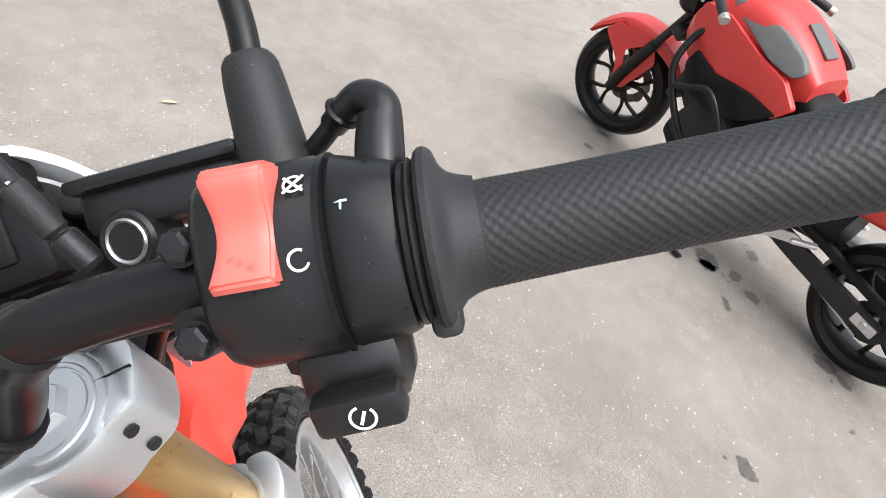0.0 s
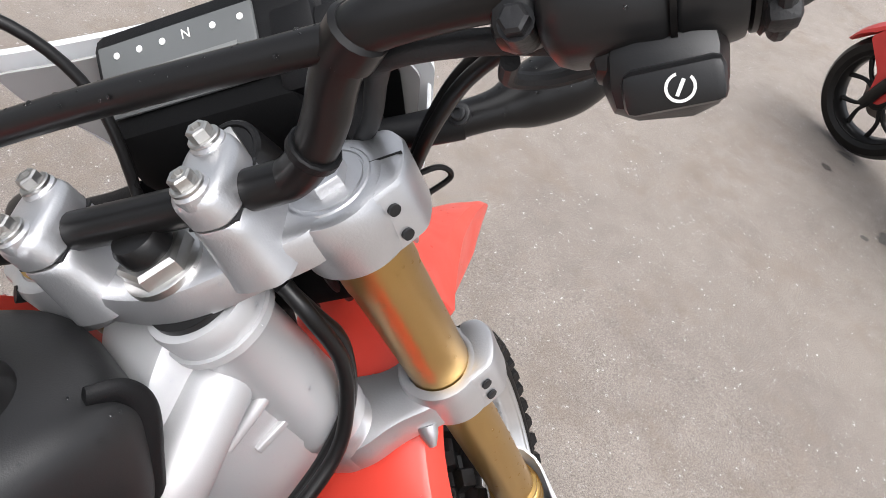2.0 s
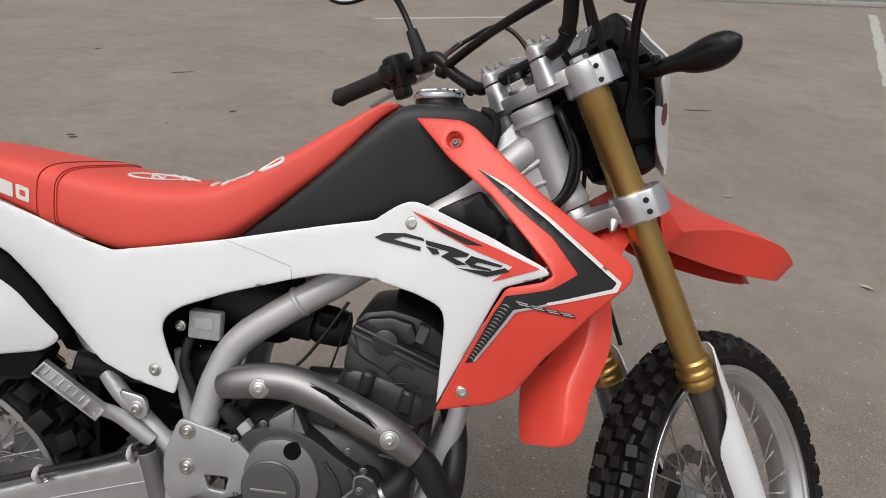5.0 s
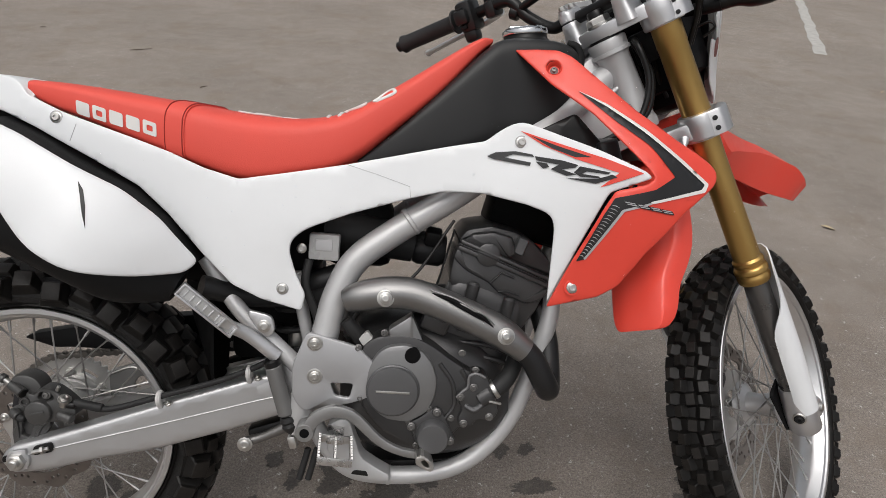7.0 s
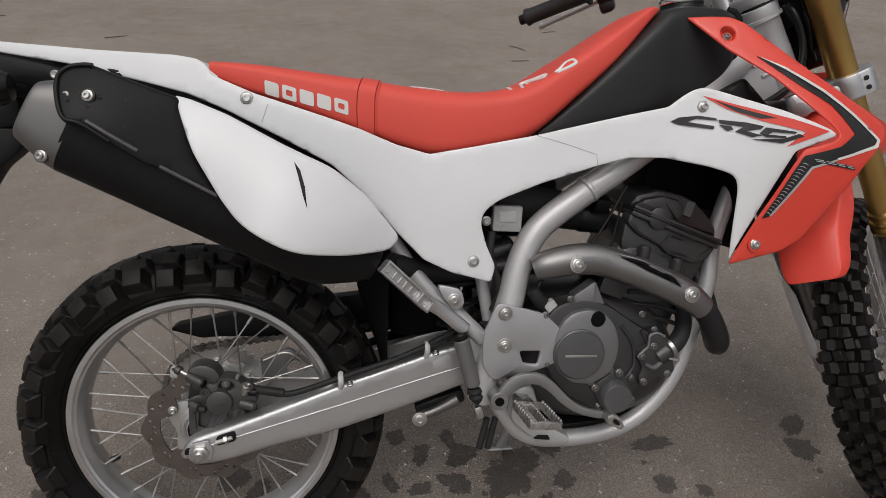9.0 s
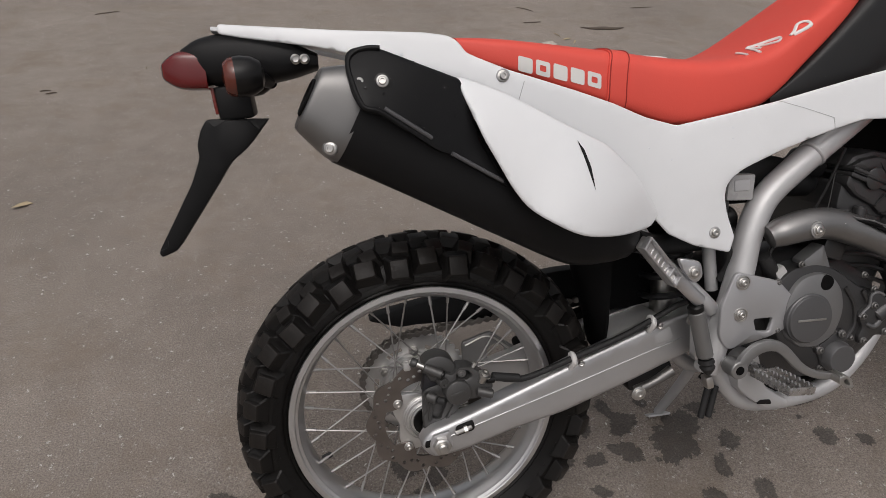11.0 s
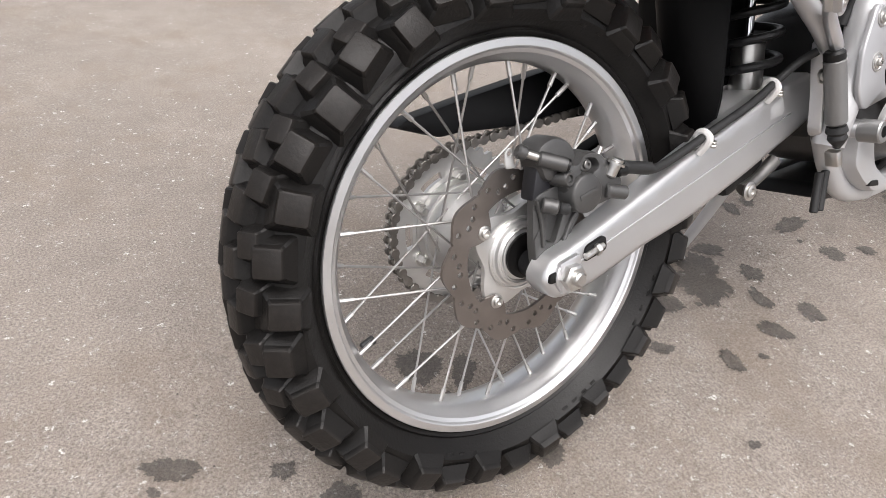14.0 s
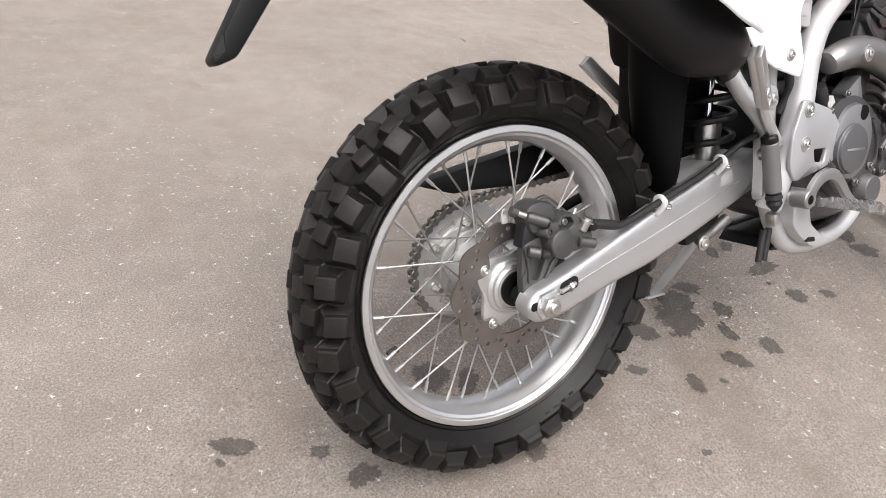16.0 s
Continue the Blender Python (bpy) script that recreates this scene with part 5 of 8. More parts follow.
part("mask_liner", own, surface("bare_grey_plastic", (.36, .355, .35), .55, vary=.12, bump=.02), fork, "inner face of the white plastic mask, coloured pale grey for its shade")
lower = rounded([(-.118, -.035), (.118, -.035), (.100, -.100), (.072, -.150), (.054, -.190), (.045, -.210), (-.045, -.210), (-.054, -.190), (-.072, -.150), (-.100, -.100)], .014, 3)
own = sheet(lower, lambda y, z: .026 - mask_x(y, z), .004, .001, .03)
bmesh.ops.transform(own, matrix=pose(0, 0, 0, 0, 0, 90), verts=own.verts)
part("lamp_shroud", own, BLACK, fork, "black plastic shroud behind the lower mask")
part("headlight", block((.10, .17, .15), pose(.140, 0, -.095, 0, 12, 0), .03), BLACK, fork, "black headlight housing behind the mask")
part("headlight_top", block((.05, .15, .06), pose(.105, 0, -.02), .015), SHADE_BLACK, fork)
part("headlight_base", block((.06, .12, .10), pose(.145, 0, -.17, 0, 20, 0), .02), BLACK, fork)
back = turned([(.05, -.03), (.045, .01), (.03, .03), (0, .034)], (.12, 0, -.08), (-1, 0, .2), 20)
part("headlight_cover", back, BLACK, fork)
METER = pose(.116, -.010, .024, 0, -40, 0)
case = block((.085, .176, .04), METER @ pose(0, 0, -.021), .012)
block((.05, .05, .03), METER @ pose(-.012, -.075, -.008), .008, case)
part("meter_case", case, BLACK, fork, "black plastic instrument case")
part("meter_window", block((.050, .118, .004), METER @ pose(.004, .018, .001), .0018), surface("grey_display", (.12, .125, .125), .16, vary=.04, bump=.002, rough_vary=.05), fork, "grey liquid crystal display with small warning lights")
part("display_panel", block((.024, .095, .001), METER @ pose(-.006, .02, .0038), 0), surface("pale_display", (.20, .205, .20), .2, vary=.03, bump=.002), fork)
part("meter_button", block((.04, .030, .012), METER @ pose(-.004, -.068, .004), .004), BLACK, fork)
for k, y in enumerate((.062, .044, .026, .008, -.012, -.032)):
    if k != 3:
        part("warning_light", turned([(.0024, 0), (.0022, .0006), (0, .0008)], METER @ Vector((.020, y, .0032)), METER.to_3x3() @ Vector((0, 0, 1)), 10), PALE, fork)


def letters(name, text, size, m, material, parent, deep=.0003):
    """Built-in letters as a thin mesh of their own."""
    c = bpy.data.curves.new(name, "FONT")
    c.body, c.size, c.extrude, c.align_x, c.align_y, c.resolution_u = text, size, deep, "CENTER", "CENTER", 3
    tmp = bpy.data.objects.new(name, c)
    me = bpy.data.meshes.new_from_object(tmp)
    bpy.data.objects.remove(tmp)
    bpy.data.curves.remove(c)
    me.materials.clear()
    me.materials.append(material)
    me.name = name
    ob = new(name, me)
    ob.parent = parent
    ob.matrix_local = m
    return ob


letters("neutral_mark", "N", .009, METER @ pose(.020, .008, .0034, 0, 0, -90), PALE, fork)
lock = turned([(.017, -.03), (.017, .004), (.0155, .006), (.0135, .006), (.0125, .0045), (0, .0045)], (.032, -.046, .012), (-.45, -.1, .9), 24)
part("ignition_lock", lock, PAINT, fork, "black ignition lock")
part("lock_barrel", block((.021, .013, .004), pose(.0295, -.0465, .018, 0, -26, 30), .0018), STEEL, fork)

# turn signals
for s in (-1, 1):
    body = tube([(.108, s * .150, -.066), (.115, s * .178, -.070), (.126, s * .200, -.075), (.136, s * .228, -.077), (.139, s * .252, -.075), (.139, s * .265, -.073)], [.0125, .0140, .022, .0255, .019, .005], n=20)
    part("turn_signal", body, PAINT, fork, "glossy black turn signal")
    part("signal_stalk", tube([(.10, s * .09, -.052), (.103, s * .125, -.061), (.108, s * .155, -.0665)], [.009, .012, .0135], n=14), BLACK, fork)
    part("signal_lens", tube([(.146, s * .216, -.078), (.153, s * .233, -.078), (.150, s * .252, -.076)], [.016, .020, .010], n=16), surface("amber_lens", (.7, .2, .03), .2, vary=.05, bump=.004), fork)
    part("signal_screw", bolt((.0985, s * .157, -.053), (-.6, 0, .8), .0055), DARK, fork)

# ---- handlebar and controls ----
bar = empty("handlebar", bike, HEAD)
tagged(bar, "black tapered handlebar with a cross brace")
right = [(-.012, -.078, .019), (-.012, -.096, .0215), (-.0125, -.113, .034), (-.0135, -.128, .051), (-.015, -.140, .068), (-.018, -.153, .083), (-.020, -.168, .090), (-.021, -.20, .090), (-.025, -.23, .089), (-.031, -.26, .088), (-.040, -.305, .087), (-.066, -.435, .084)]
whole = [(x, -y, z - .140 * y * (1 if y < -.15 else .3)) for x, y, z in reversed(right)] + [(-.012, 0, .019)] + right
part("bar", tube(whole, .0112, n=20, per=6), PAINT, bar, "gloss black steel handlebar")
part("cross_brace", tube([(-.018, -.160, .086), (-.019, 0, .0925), (-.018, .160, .086)], .0075, n=16), PAINT, bar)
for s in (-1, 1):
    part("brace_collar", rod((-.0165, s * .150, .079), (-.0195, s * .163, .090), .0135, 18, .002), PAINT, bar)
    part("wire_clip", rod((-.0125, s * .110, .0315), (-.0128, s * .115, .0355), .0138, 16, .001), BLACK, bar)

KM = Matrix(((-.1961, .7882, -.5833, -.031), (-.9803, -.1708, .0987, -.26), (-.0218, .5912, .8062, .088), (0, 0, 0, 1)))   # along the bar outwards, up, towards the rider
controls = empty("right_controls", bike, HEAD @ KM)
tagged(controls, "black switch housing with a red engine stop switch")


def ribbed_grip(x0, x1):
    """A rubber grip along x with a diamond relief, a wide inner flange and a small outer one."""
    bm = bmesh.new()
    rows, n = 230, 150
    rings = []
    for i in range(rows + 1):
        x = x0 + (x1 - x0) * i / rows
        ring = []
        for k in range(n):
            a = 2 * math.pi * k / n
            p = (x - x0) / (x1 - x0)
            r = .0168 + .0012 * abs(2 * p - 1) ** 3
            inner, outer = min(1, p / .05), min(1, (1 - p) / .03)
            if inner < 1:
                r += .0008 * (1 - inner) ** 2
            if outer < 1:
                r += .0020
            if inner >= 1 and outer >= 1:
                r += .00030 * math.sin(a * 26) * math.sin(2 * math.pi * (x - x0) / .0040)
            ring.append(bm.verts.new((x, r * math.cos(a) + .0035 * p, r * math.sin(a))))
        rings.append(ring)
    for a, b in zip(rings, rings[1:]):
        for k in range(n):
            bm.faces.new((a[k], a[(k + 1) % n], b[(k + 1) % n], b[k]))
    bm.faces.new(rings[0])
    bm.faces.new(rings[-1])
    return bm


part("grip", ribbed_grip(.0525, .192), GRIP, controls, "black rubber grip with a diamond relief", sharp=3)
part("grip_flange", turned([(.0150, .0372), (.0262, .0372), (.0280, .0384), (.0268, .0398), (.0258, .0404), (.0292, .0410), (.0304, .0424), (.0304, .0444), (.0288, .0462), (.0240, .0476), (.0212, .0500), (.0196, .0535), (.0184, .0580)], (0, .001, 0), (1, 0, 0), 44), GRIP, controls)
part("flange_tab", block((.010, .012, .012), pose(.043, -.0235, .008), .003), GRIP, controls)
part("grip_end", turned([(.019, .190), (.0195, .194), (.018, .198), (.012, .200), (0, .200)], (0, 0, 0), (1, 0, 0), 32), GRIP, controls)
part("throttle_ring", turned([(.018, .0345), (.0255, .0345), (.0268, .0355), (.0268, .0372), (.0255, .0382), (.018, .0382)], (0, .001, 0), (1, 0, 0), 40), PAINT, controls)


def oval(sections, power=2.7, n=40, bm=None):
    """A housing along x: (x, half height, half depth, up, out)."""
    bm = bm or bmesh.new()
    rings = []
    for x, h, d, u, v in sections:
        ring = []
        for k in range(n):
            a = 2 * math.pi * k / n
            c, s = math.cos(a), math.sin(a)
            ring.append(bm.verts.new((x, u + h * math.copysign(abs(c) ** (2 / power), c), v + d * math.copysign(abs(s) ** (2 / power), s))))
        rings.append(ring)
    for a, b in zip(rings, rings[1:]):
        for k in range(n):
            bm.faces.new((a[k], a[(k + 1) % n], b[(k + 1) % n], b[k]))
    bm.faces.new(rings[0])
    bm.faces.new(rings[-1])
    return bm


SATIN = surface("satin_black_plastic", (.011, .011, .0113), .32, vary=.15, bump=.007, bump_scale=1300, spec=.36)
house = oval([(-.0305, .020, .016, .006, 0), (-.0290, .028, .021, .004, 0), (-.0255, .0315, .0240, .003, 0), (-.02, .0325, .0250, .002, 0), (.0095, .0325, .0250, .002, 0), (.0120, .0315, .0242, .002, 0), (.0126, .029, .022, .002, 0)])
part("switch_housing", house, SATIN, controls, "satin black plastic switch housing")
part("throttle_housing", oval([(.0132, .028, .022, .002, 0), (.0140, .0312, .0243, .002, 0), (.0155, .0318, .0250, .002, 0), (.0315, .0285, .0235, .001, 0), (.0340, .0275, .0228, .001, 0), (.0345, .025, .020, .001, 0)], 2.4), SATIN, controls)
part("housing_seam", turned([(.0330, -.001), (.0330, .001)], (.0129, .002, 0), (1, 0, 0), 40), PAINT, controls)


def kill_switch():
    """A red rocker, hollowed across its middle."""
    bm = bmesh.new()
    rows, cols = 16, 8
    grid = []
    for i in range(rows + 1):
        q = i / rows
        line = []
        for j in range(cols + 1):
            p = j / cols
            u = -.004 + .036 * q
            half = .0103 - .0016 * math.sin(math.pi * q)
            x = -.0085 + (2 * p - 1) * half - .003 * (1 - q)
            dome = .0345 - .0072 * math.sin(math.pi * min(1, q * 1.12)) ** 1.4 - .0015 * (abs(2 * p - 1) ** 6)
            line.append(bm.verts.new((x, u, dome - (.004 if i in (0, rows) else 0))))
        grid.append(line)
    base = [[bm.verts.new((v.co.x, v.co.y, .019)) for v in line] for line in grid]
    for i in range(rows):
        for j in range(cols):
            bm.faces.new((grid[i][j], grid[i][j + 1], grid[i + 1][j + 1], grid[i + 1][j]))
    for i in range(rows):
        for j in (0, cols):
            bm.faces.new((grid[i][j], grid[i + 1][j], base[i + 1][j], base[i][j]))
    for j in range(cols):
        for i in (0, rows):
            bm.faces.new((grid[i][j], grid[i][j + 1], base[i][j + 1], base[i][j]))
    bmesh.ops.recalc_face_normals(bm, faces=bm.faces)
    edges = [e for e in bm.edges if len(e.link_faces) == 2 and e.calc_face_angle(0) > .9]
    bmesh.ops.bevel(bm, geom=edges, offset=.0011, segments=2, affect="EDGES")
    return bm


part("stop_switch", kill_switch(), surface("red_switch_plastic", (.70, .145, .115), .45, vary=.05, bump=.01), controls, "red rocker switch")


def arc_mark(r, w, a0, a1, m, n=22):
    bm = bmesh.new()
    a = [[bm.verts.new((q * math.cos(radians(a0 + (a1 - a0) * k / n)), q * math.sin(radians(a0 + (a1 - a0) * k / n)), 0)) for k in range(n + 1)] for q in (r - w / 2, r + w / 2)]
    for k in range(n):
        bm.faces.new((a[0][k], a[0][k + 1], a[1][k + 1], a[1][k]))
    own = bmesh.ops.extrude_face_region(bm, geom=bm.faces[:])
    bmesh.ops.translate(bm, vec=(0, 0, .0002), verts=[v for v in own["geom"] if isinstance(v, bmesh.types.BMVert)])
    bmesh.ops.transform(bm, matrix=m, verts=bm.verts)
    return bm


part("run_mark", arc_mark(.0031, .0009, 60, 340, pose(.0045, .0022, .0253, 0, 0, 0)), PALE, controls, "white run symbol")
stop = arc_mark(.0029, .0008, 60, 340, pose(.0060, .0245, .0226, -38, 0, 0))
for a in (45, -45):
    block((.0085, .0009, .0003), pose(.0060, .0245, .0228, -38, 0, 0) @ pose(0, 0, 0, 0, 0, a), 0, stop)
part("stop_mark", stop, PALE, controls, "white crossed stop symbol")
part("throttle_mark", block((.0040, .0008, .0003), pose(.0190, .0172, .0226, -34, 0, 0), 0, block((.0007, .0026, .0003), pose(.0190, .0158, .0234, -34, 0, 0), 0)), surface("pale_blue_paint", (.45, .65, .75), .5, vary=.03), controls)
chin = block((.039, .032, .030), pose(.0095, -.034, -.004, 12, 0, 0), .011)
block((.022, .024, .026), pose(-.004, -.026, -.005), .009, chin)
part("starter_housing", chin, SATIN, controls)
START = pose(.0125, -.0450, .0165, 22, -4, 5)
button = block((.0295, .0135, .012), START, .0032)
part("starter_button", button, SATIN, controls, "black starter button")
part("starter_mark", arc_mark(.0040, .0009, 100, 400, START @ pose(.002, .0, .0062)), PALE, controls)
part("starter_flash", block((.0011, .0052, .0002), START @ pose(.002, 0, .0063, 0, 0, -28), 0), PALE, controls)
# throttle cable elbow
part("cable_elbow", tube([(.0275, .024, -.006), (.029, .036, -.008), (.0305, .045, -.010)], [.0088, .0085, .0078], n=18), SATIN, controls)
part("cable_elbow", tube([(.0305, .042, -.010), (.0310, .050, -.012), (.0245, .0545, -.016), (.0165, .0515, -.020), (.011, .0485, -.024)], [.0072, .0066, .0062, .0056, .0052], n=16), SATIN, controls)
part("elbow_collar", rod((.0170, .0518, -.0196), (.0150, .0506, -.0210), .0072, 14, .001), PAINT, controls)
part("throttle_cable", tube([(.0145, .0505, -.0212), (.004, .043, -.026), (-.012, .034, -.034), (-.04, .02, -.055)], .0040, n=12), SATIN, controls)
# mirror boot and stem
part("mirror_boot", turned([(.0135, -.006), (.0132, .0), (.0125, .010), (.0112, .030), (.0102, .036), (.0085, .0385), (0, .0385)], (-.013, .041, -.026), (-.09, .99, .02), 24), GRIP, controls, "black rubber mirror boot")
part("mirror_stem", tube([(-.0165, .077, -.026), (-.0185, .10, -.028), (-.03, .15, -.035), (-.055, .21, -.05)], .0056, n=14), PAINT, controls)
face = pose(-.075, .265, -.06, -30, 0, 20)
part("mirror_housing", turned([(.0, -.02), (.035, -.016), (.058, -.004), (.063, .006), (.060, .010)], face.translation, face.to_3x3() @ Vector((0, 0, 1)), 32), PAINT, controls)
part("mirror_glass", turned([(.0585, .0095), (.0580, .0105), (0, .0105)], face.translation, face.to_3x3() @ Vector((0, 0, 1)), 32), CHROME, controls, "round mirror glass")
# brake master cylinder
cyl = block((.066, .020, .034), pose(-.063, .036, -.048, 0, 0, 4), .005)
block((.072, .0065, .040), pose(-.063, .0465, -.046, 0, 0, 4), .003, cyl)
part("master_cylinder", cyl, SATIN, controls, "black front brake master cylinder")
eye_at, eye_way = (-.0775, .0205, -.030), (-.12, -.12, .98)
part("sight_ring", turned([(.0092, -.012), (.0092, .001), (.0084, .0016), (.0074, .0010), (.0070, -.003)], eye_at, eye_way, 28), STEEL, controls)
part("sight_body", turned([(.0126, -.02), (.0126, -.0005), (.0110, .0008), (.0094, .0004)], eye_at, eye_way, 28), SATIN, controls)
part("sight_glass", turned([(.0066, -.004), (0, -.0042)], eye_at, eye_way, 20, turned([(.0067, -.0055), (.0067, -.004)], eye_at, eye_way, 20)), surface("brown_oil_glass", (.34, .19, .07), .12, vary=.3, bump=.003), controls, "brown brake fluid sight glass")
mc = block((.020, .040, .022), pose(-.038, -.002, -.002), .007)
part("lever_clamp", mc, SATIN, controls)
for u in (.0125, -.0175):
    cb = turned([(.0066, -.014), (.0066, .0)], (-.0362, u, .013), (0, 0, 1), 16)
    turned([(.0056, .0), (.0056, .0042), (.0042, .0052), (0, .0054)], (-.0362, u, .013), (0, 0, 1), 6, cb)
    part("clamp_screw", cb, DARK, controls)
# brake hose and wires, in the frame of the fork
part("brake_hose", tube([(.022, -.170, .080), (.036, -.163, .096), (.05, -.155, .120), (.075, -.130, .128), (.105, -.09, .115), (.14, -.05, .07), (.155, -.02, .0), (.12, .02, -.12), (.07, .06, -.25), (.06, .09, -.5)], .0041, n=14), GRIP, bar, "black rubber brake hose")
for k in range(9):
    q = k / 8
    mark = Vector((.0405, -.160, .1045)).lerp(Vector((.073, -.132, .1275)), q) + Vector((-.0025, -.0018, .0040 - .003 * abs(q - .4)))
    part("hose_print", block((.0030, .0016, .0004), Matrix.Translation(mark) @ Vector((.033, .028, .023)).to_track_quat("X", "Z").to_matrix().to_4x4(), 0), GREYDECAL, bar)
part("hose_fitting", rod((.016, -.174, .073), (.026, -.168, .085), .0058, 12), DARK, bar)
part("hose_sleeve", rod((.026, -.1675, .086), (.040, -.1605, .104), .0054, 14), GRIP, bar)
part("switch_wire", tube([(-.036, -.262, .056), (-.022, -.235, .060), (-.014, -.20, .066), (-.010, -.165, .068), (.006, -.150, .05), (.032, -.128, .01), (.065, -.10, -.03)], .0055, n=12), GRIP, bar)
part("brake_switch_wire", tube([(-.018, -.212, .056), (.0, -.208, .035), (.005, -.225, .025), (.0, -.25, .03), (-.012, -.258, .045)], .0042, n=10), GRIP, bar)
for dx in (0, .011):
    part("cable", tube([(.03 + dx, -.215, .035), (.048 + dx, -.178, .005), (.062 + dx, -.148, -.030), (.075 + dx, -.12, -.07), (.075 + dx, -.09, -.11)], .0046, n=12), PAINT, bar)
for dy, dz in ((0, 0), (.012, -.010)):
    line = [(1.072, -.058 + dy, .785), (1.080 - dz, -.072 + dy, .765 + dz), (1.098 - dz, -.074 + dy, .722), (1.098 - dz, -.076 + dy, .680 + dz), (1.084, -.078 + dy, .645 + dz), (1.046, -.080 + dy, .618 + dz), (.99, -.085 + dy, .59 + dz)]
    part("control_cable", tube(line, .0056, n=12), PAINT, bike, "black control cable")
part("cable_guide", tube([(.085, -.110, -.086), (.090, -.132, -.087), (.0915, -.1365, -.100), (.086, -.115, -.107)], .0022, n=8), PAINT, bar)

# left side of the bar
left = empty("left_controls", bike, HEAD @ pose(0, 0, 0, 8, 0, 0))
tagged(left, "black left grip with switches and clutch lever")
a, b = Vector((-.038, .295, .087)), Vector((-.066, .435, .084))
part("grip", turned([(.0235, 0), (.0245, .003), (.020, .006), (.0165, .012), (.0165, .132), (.0185, .136), (.0185, .142), (.012, .145)], a, b - a, 32), GRIP, left, "black rubber grip")
sw = block((.05, .036, .062), pose(-.034, .262, .088, 0, 0, 12), .009)
part("switch_housing", sw, SATIN, left)
part("switch_face", block((.026, .03, .03), pose(-.058, .262, .09, 0, 0, 12), .007), SATIN, left)
part("switch_base", block((.03, .03, .028), pose(-.042, .262, .052, 0, 0, 12), .008), SATIN, left)
for z in (.104, .088, .07):
    part("switch_button", block((.006, .014, .008), pose(-.062, .262, z, 0, 0, 12), .002), BLACK, left)
part("clutch_perch", block((.04, .026, .034), pose(-.016, .215, .085, 0, 0, 8), .008), SATIN, left)
part("clutch_lever", tube([(.012, .222, .075), (.022, .26, .068), (.012, .33, .06), (.012, .40, .054), (.018, .45, .05)], [.008, .007, .006, .0055, .006], squash=1.4), RIM, left, "bare aluminium clutch lever")
part("lever_ball", turned([(0, -.008), (.006, -.006), (.008, 0), (.006, .006), (0, .008)], (.018, .452, .05), (0, 1, 0), 14), RIM, left)
part("clutch_cable", tube([(.02, .20, .085), (.06, .16, .10), (.09, .10, .10), (.09, .06, .03), (.04, .06, -.08)], .004), PAINT, left)
part("cable_adjuster", rod((.012, .205, .085), (.028, .15, .10), .005, 10), STEEL, left)
part("mirror_boot", turned([(.0135, 0), (.0125, .02), (.0105, .05), (0, .052)], (-.012, .218, .098), (.05, .1, 1), 18), GRIP, left)
part("mirror_stem", tube([(-.010, .222, .145), (-.006, .232, .185), (-.012, .238, .215), (-.028, .262, .245)], .0056), PAINT, left)
face = look((-.04, .285, .27), (-.55, -.05, .42))
glass = turned([(0, .022), (.034, .018), (.055, .006), (.060, -.004), (.057, -.008)], (0, 0, 0), (0, 0, 1), 32)
bmesh.ops.transform(glass, matrix=face @ Matrix.Diagonal((1.2, .8, 1, 1)), verts=glass.verts)
part("mirror_housing", glass, PAINT, left, "black oval mirror housing")
glass = turned([(.0545, -.007), (.0540, -.0085), (0, -.0085)], (0, 0, 0), (0, 0, 1), 32)
bmesh.ops.transform(glass, matrix=face @ Matrix.Diagonal((1.2, .8, 1, 1)), verts=glass.verts)
part("mirror_glass", glass, CHROME, left, "mirror glass that shows the pale sky")

# ---- rear end ----
def along(a, b):
    """A pose at a whose x axis looks at b."""
    d = Vector(b) - Vector(a)
    return Matrix.Translation(a) @ d.to_track_quat("X", "Z").to_matrix().to_4x4()


SILVERED = surface("dull_grey_plastic", (.075, .075, .078), .4, vary=.08, bump=.01)
CAPSTEEL = surface("satin_steel_cap", (.19, .187, .184), .38, metal=.8, vary=.10, bump=.012, bump_scale=900)
CAN = along((.315, -.150, .345), (-.118, -.182, .578))
own = loft([(0, -.03, .024, .028, 0), (.03, -.050, .034, .037, 0), (.09, -.076, .044, .043, 0), (.20, -.079, .052, .045, 0), (.36, -.079, .060, .046, 0), (.484, -.080, .066, .047, 0)], n=36, power=2.7)
bmesh.ops.transform(own, matrix=CAN, verts=own.verts)
part("silencer", own, BLACK, bike, "satin black oval exhaust silencer")
own = loft([(.480, -.0785, .0650, .0465, 0), (.490, -.0780, .0645, .0460, 0), (.503, -.0750, .056, .0440, 0), (.534, -.0640, .036, .0385, 0), (.543, -.0600, .030, .0360, 0), (.546, -.0570, .027, .0330, 0)], n=40, power=3.2)
bmesh.ops.transform(own, matrix=CAN, verts=own.verts)
part("silencer_cap", own, CAPSTEEL, bike, "brushed steel silencer end cap")
part("outlet", turned([(.0265, -.004), (.0265, .003), (.0250, .0045), (.0235, .003), (.0232, .0012), (0, .0010)], CAN @ Vector((.545, 0, -.015)), CAN.to_3x3() @ Vector((1, 0, 0)), 36), SHADE_BLACK, bike, "dark open end of the silencer")
for p in ((.498, .0375, -.063), (.498, .0440, .030)):
    part("cap_dish", turned([(.0100, -.004), (.0100, .0012), (.0085, .0016), (.0070, .0004)], CAN @ Vector(p), CAN.to_3x3() @ Vector((.35, 1, -.1)), 20), CAPSTEEL, bike)
    part("cap_bolt", bolt(CAN @ Vector((p[0], p[1] + .001, p[2])), CAN.to_3x3() @ Vector((.35, 1, -.1)), .0058), STEEL, bike)
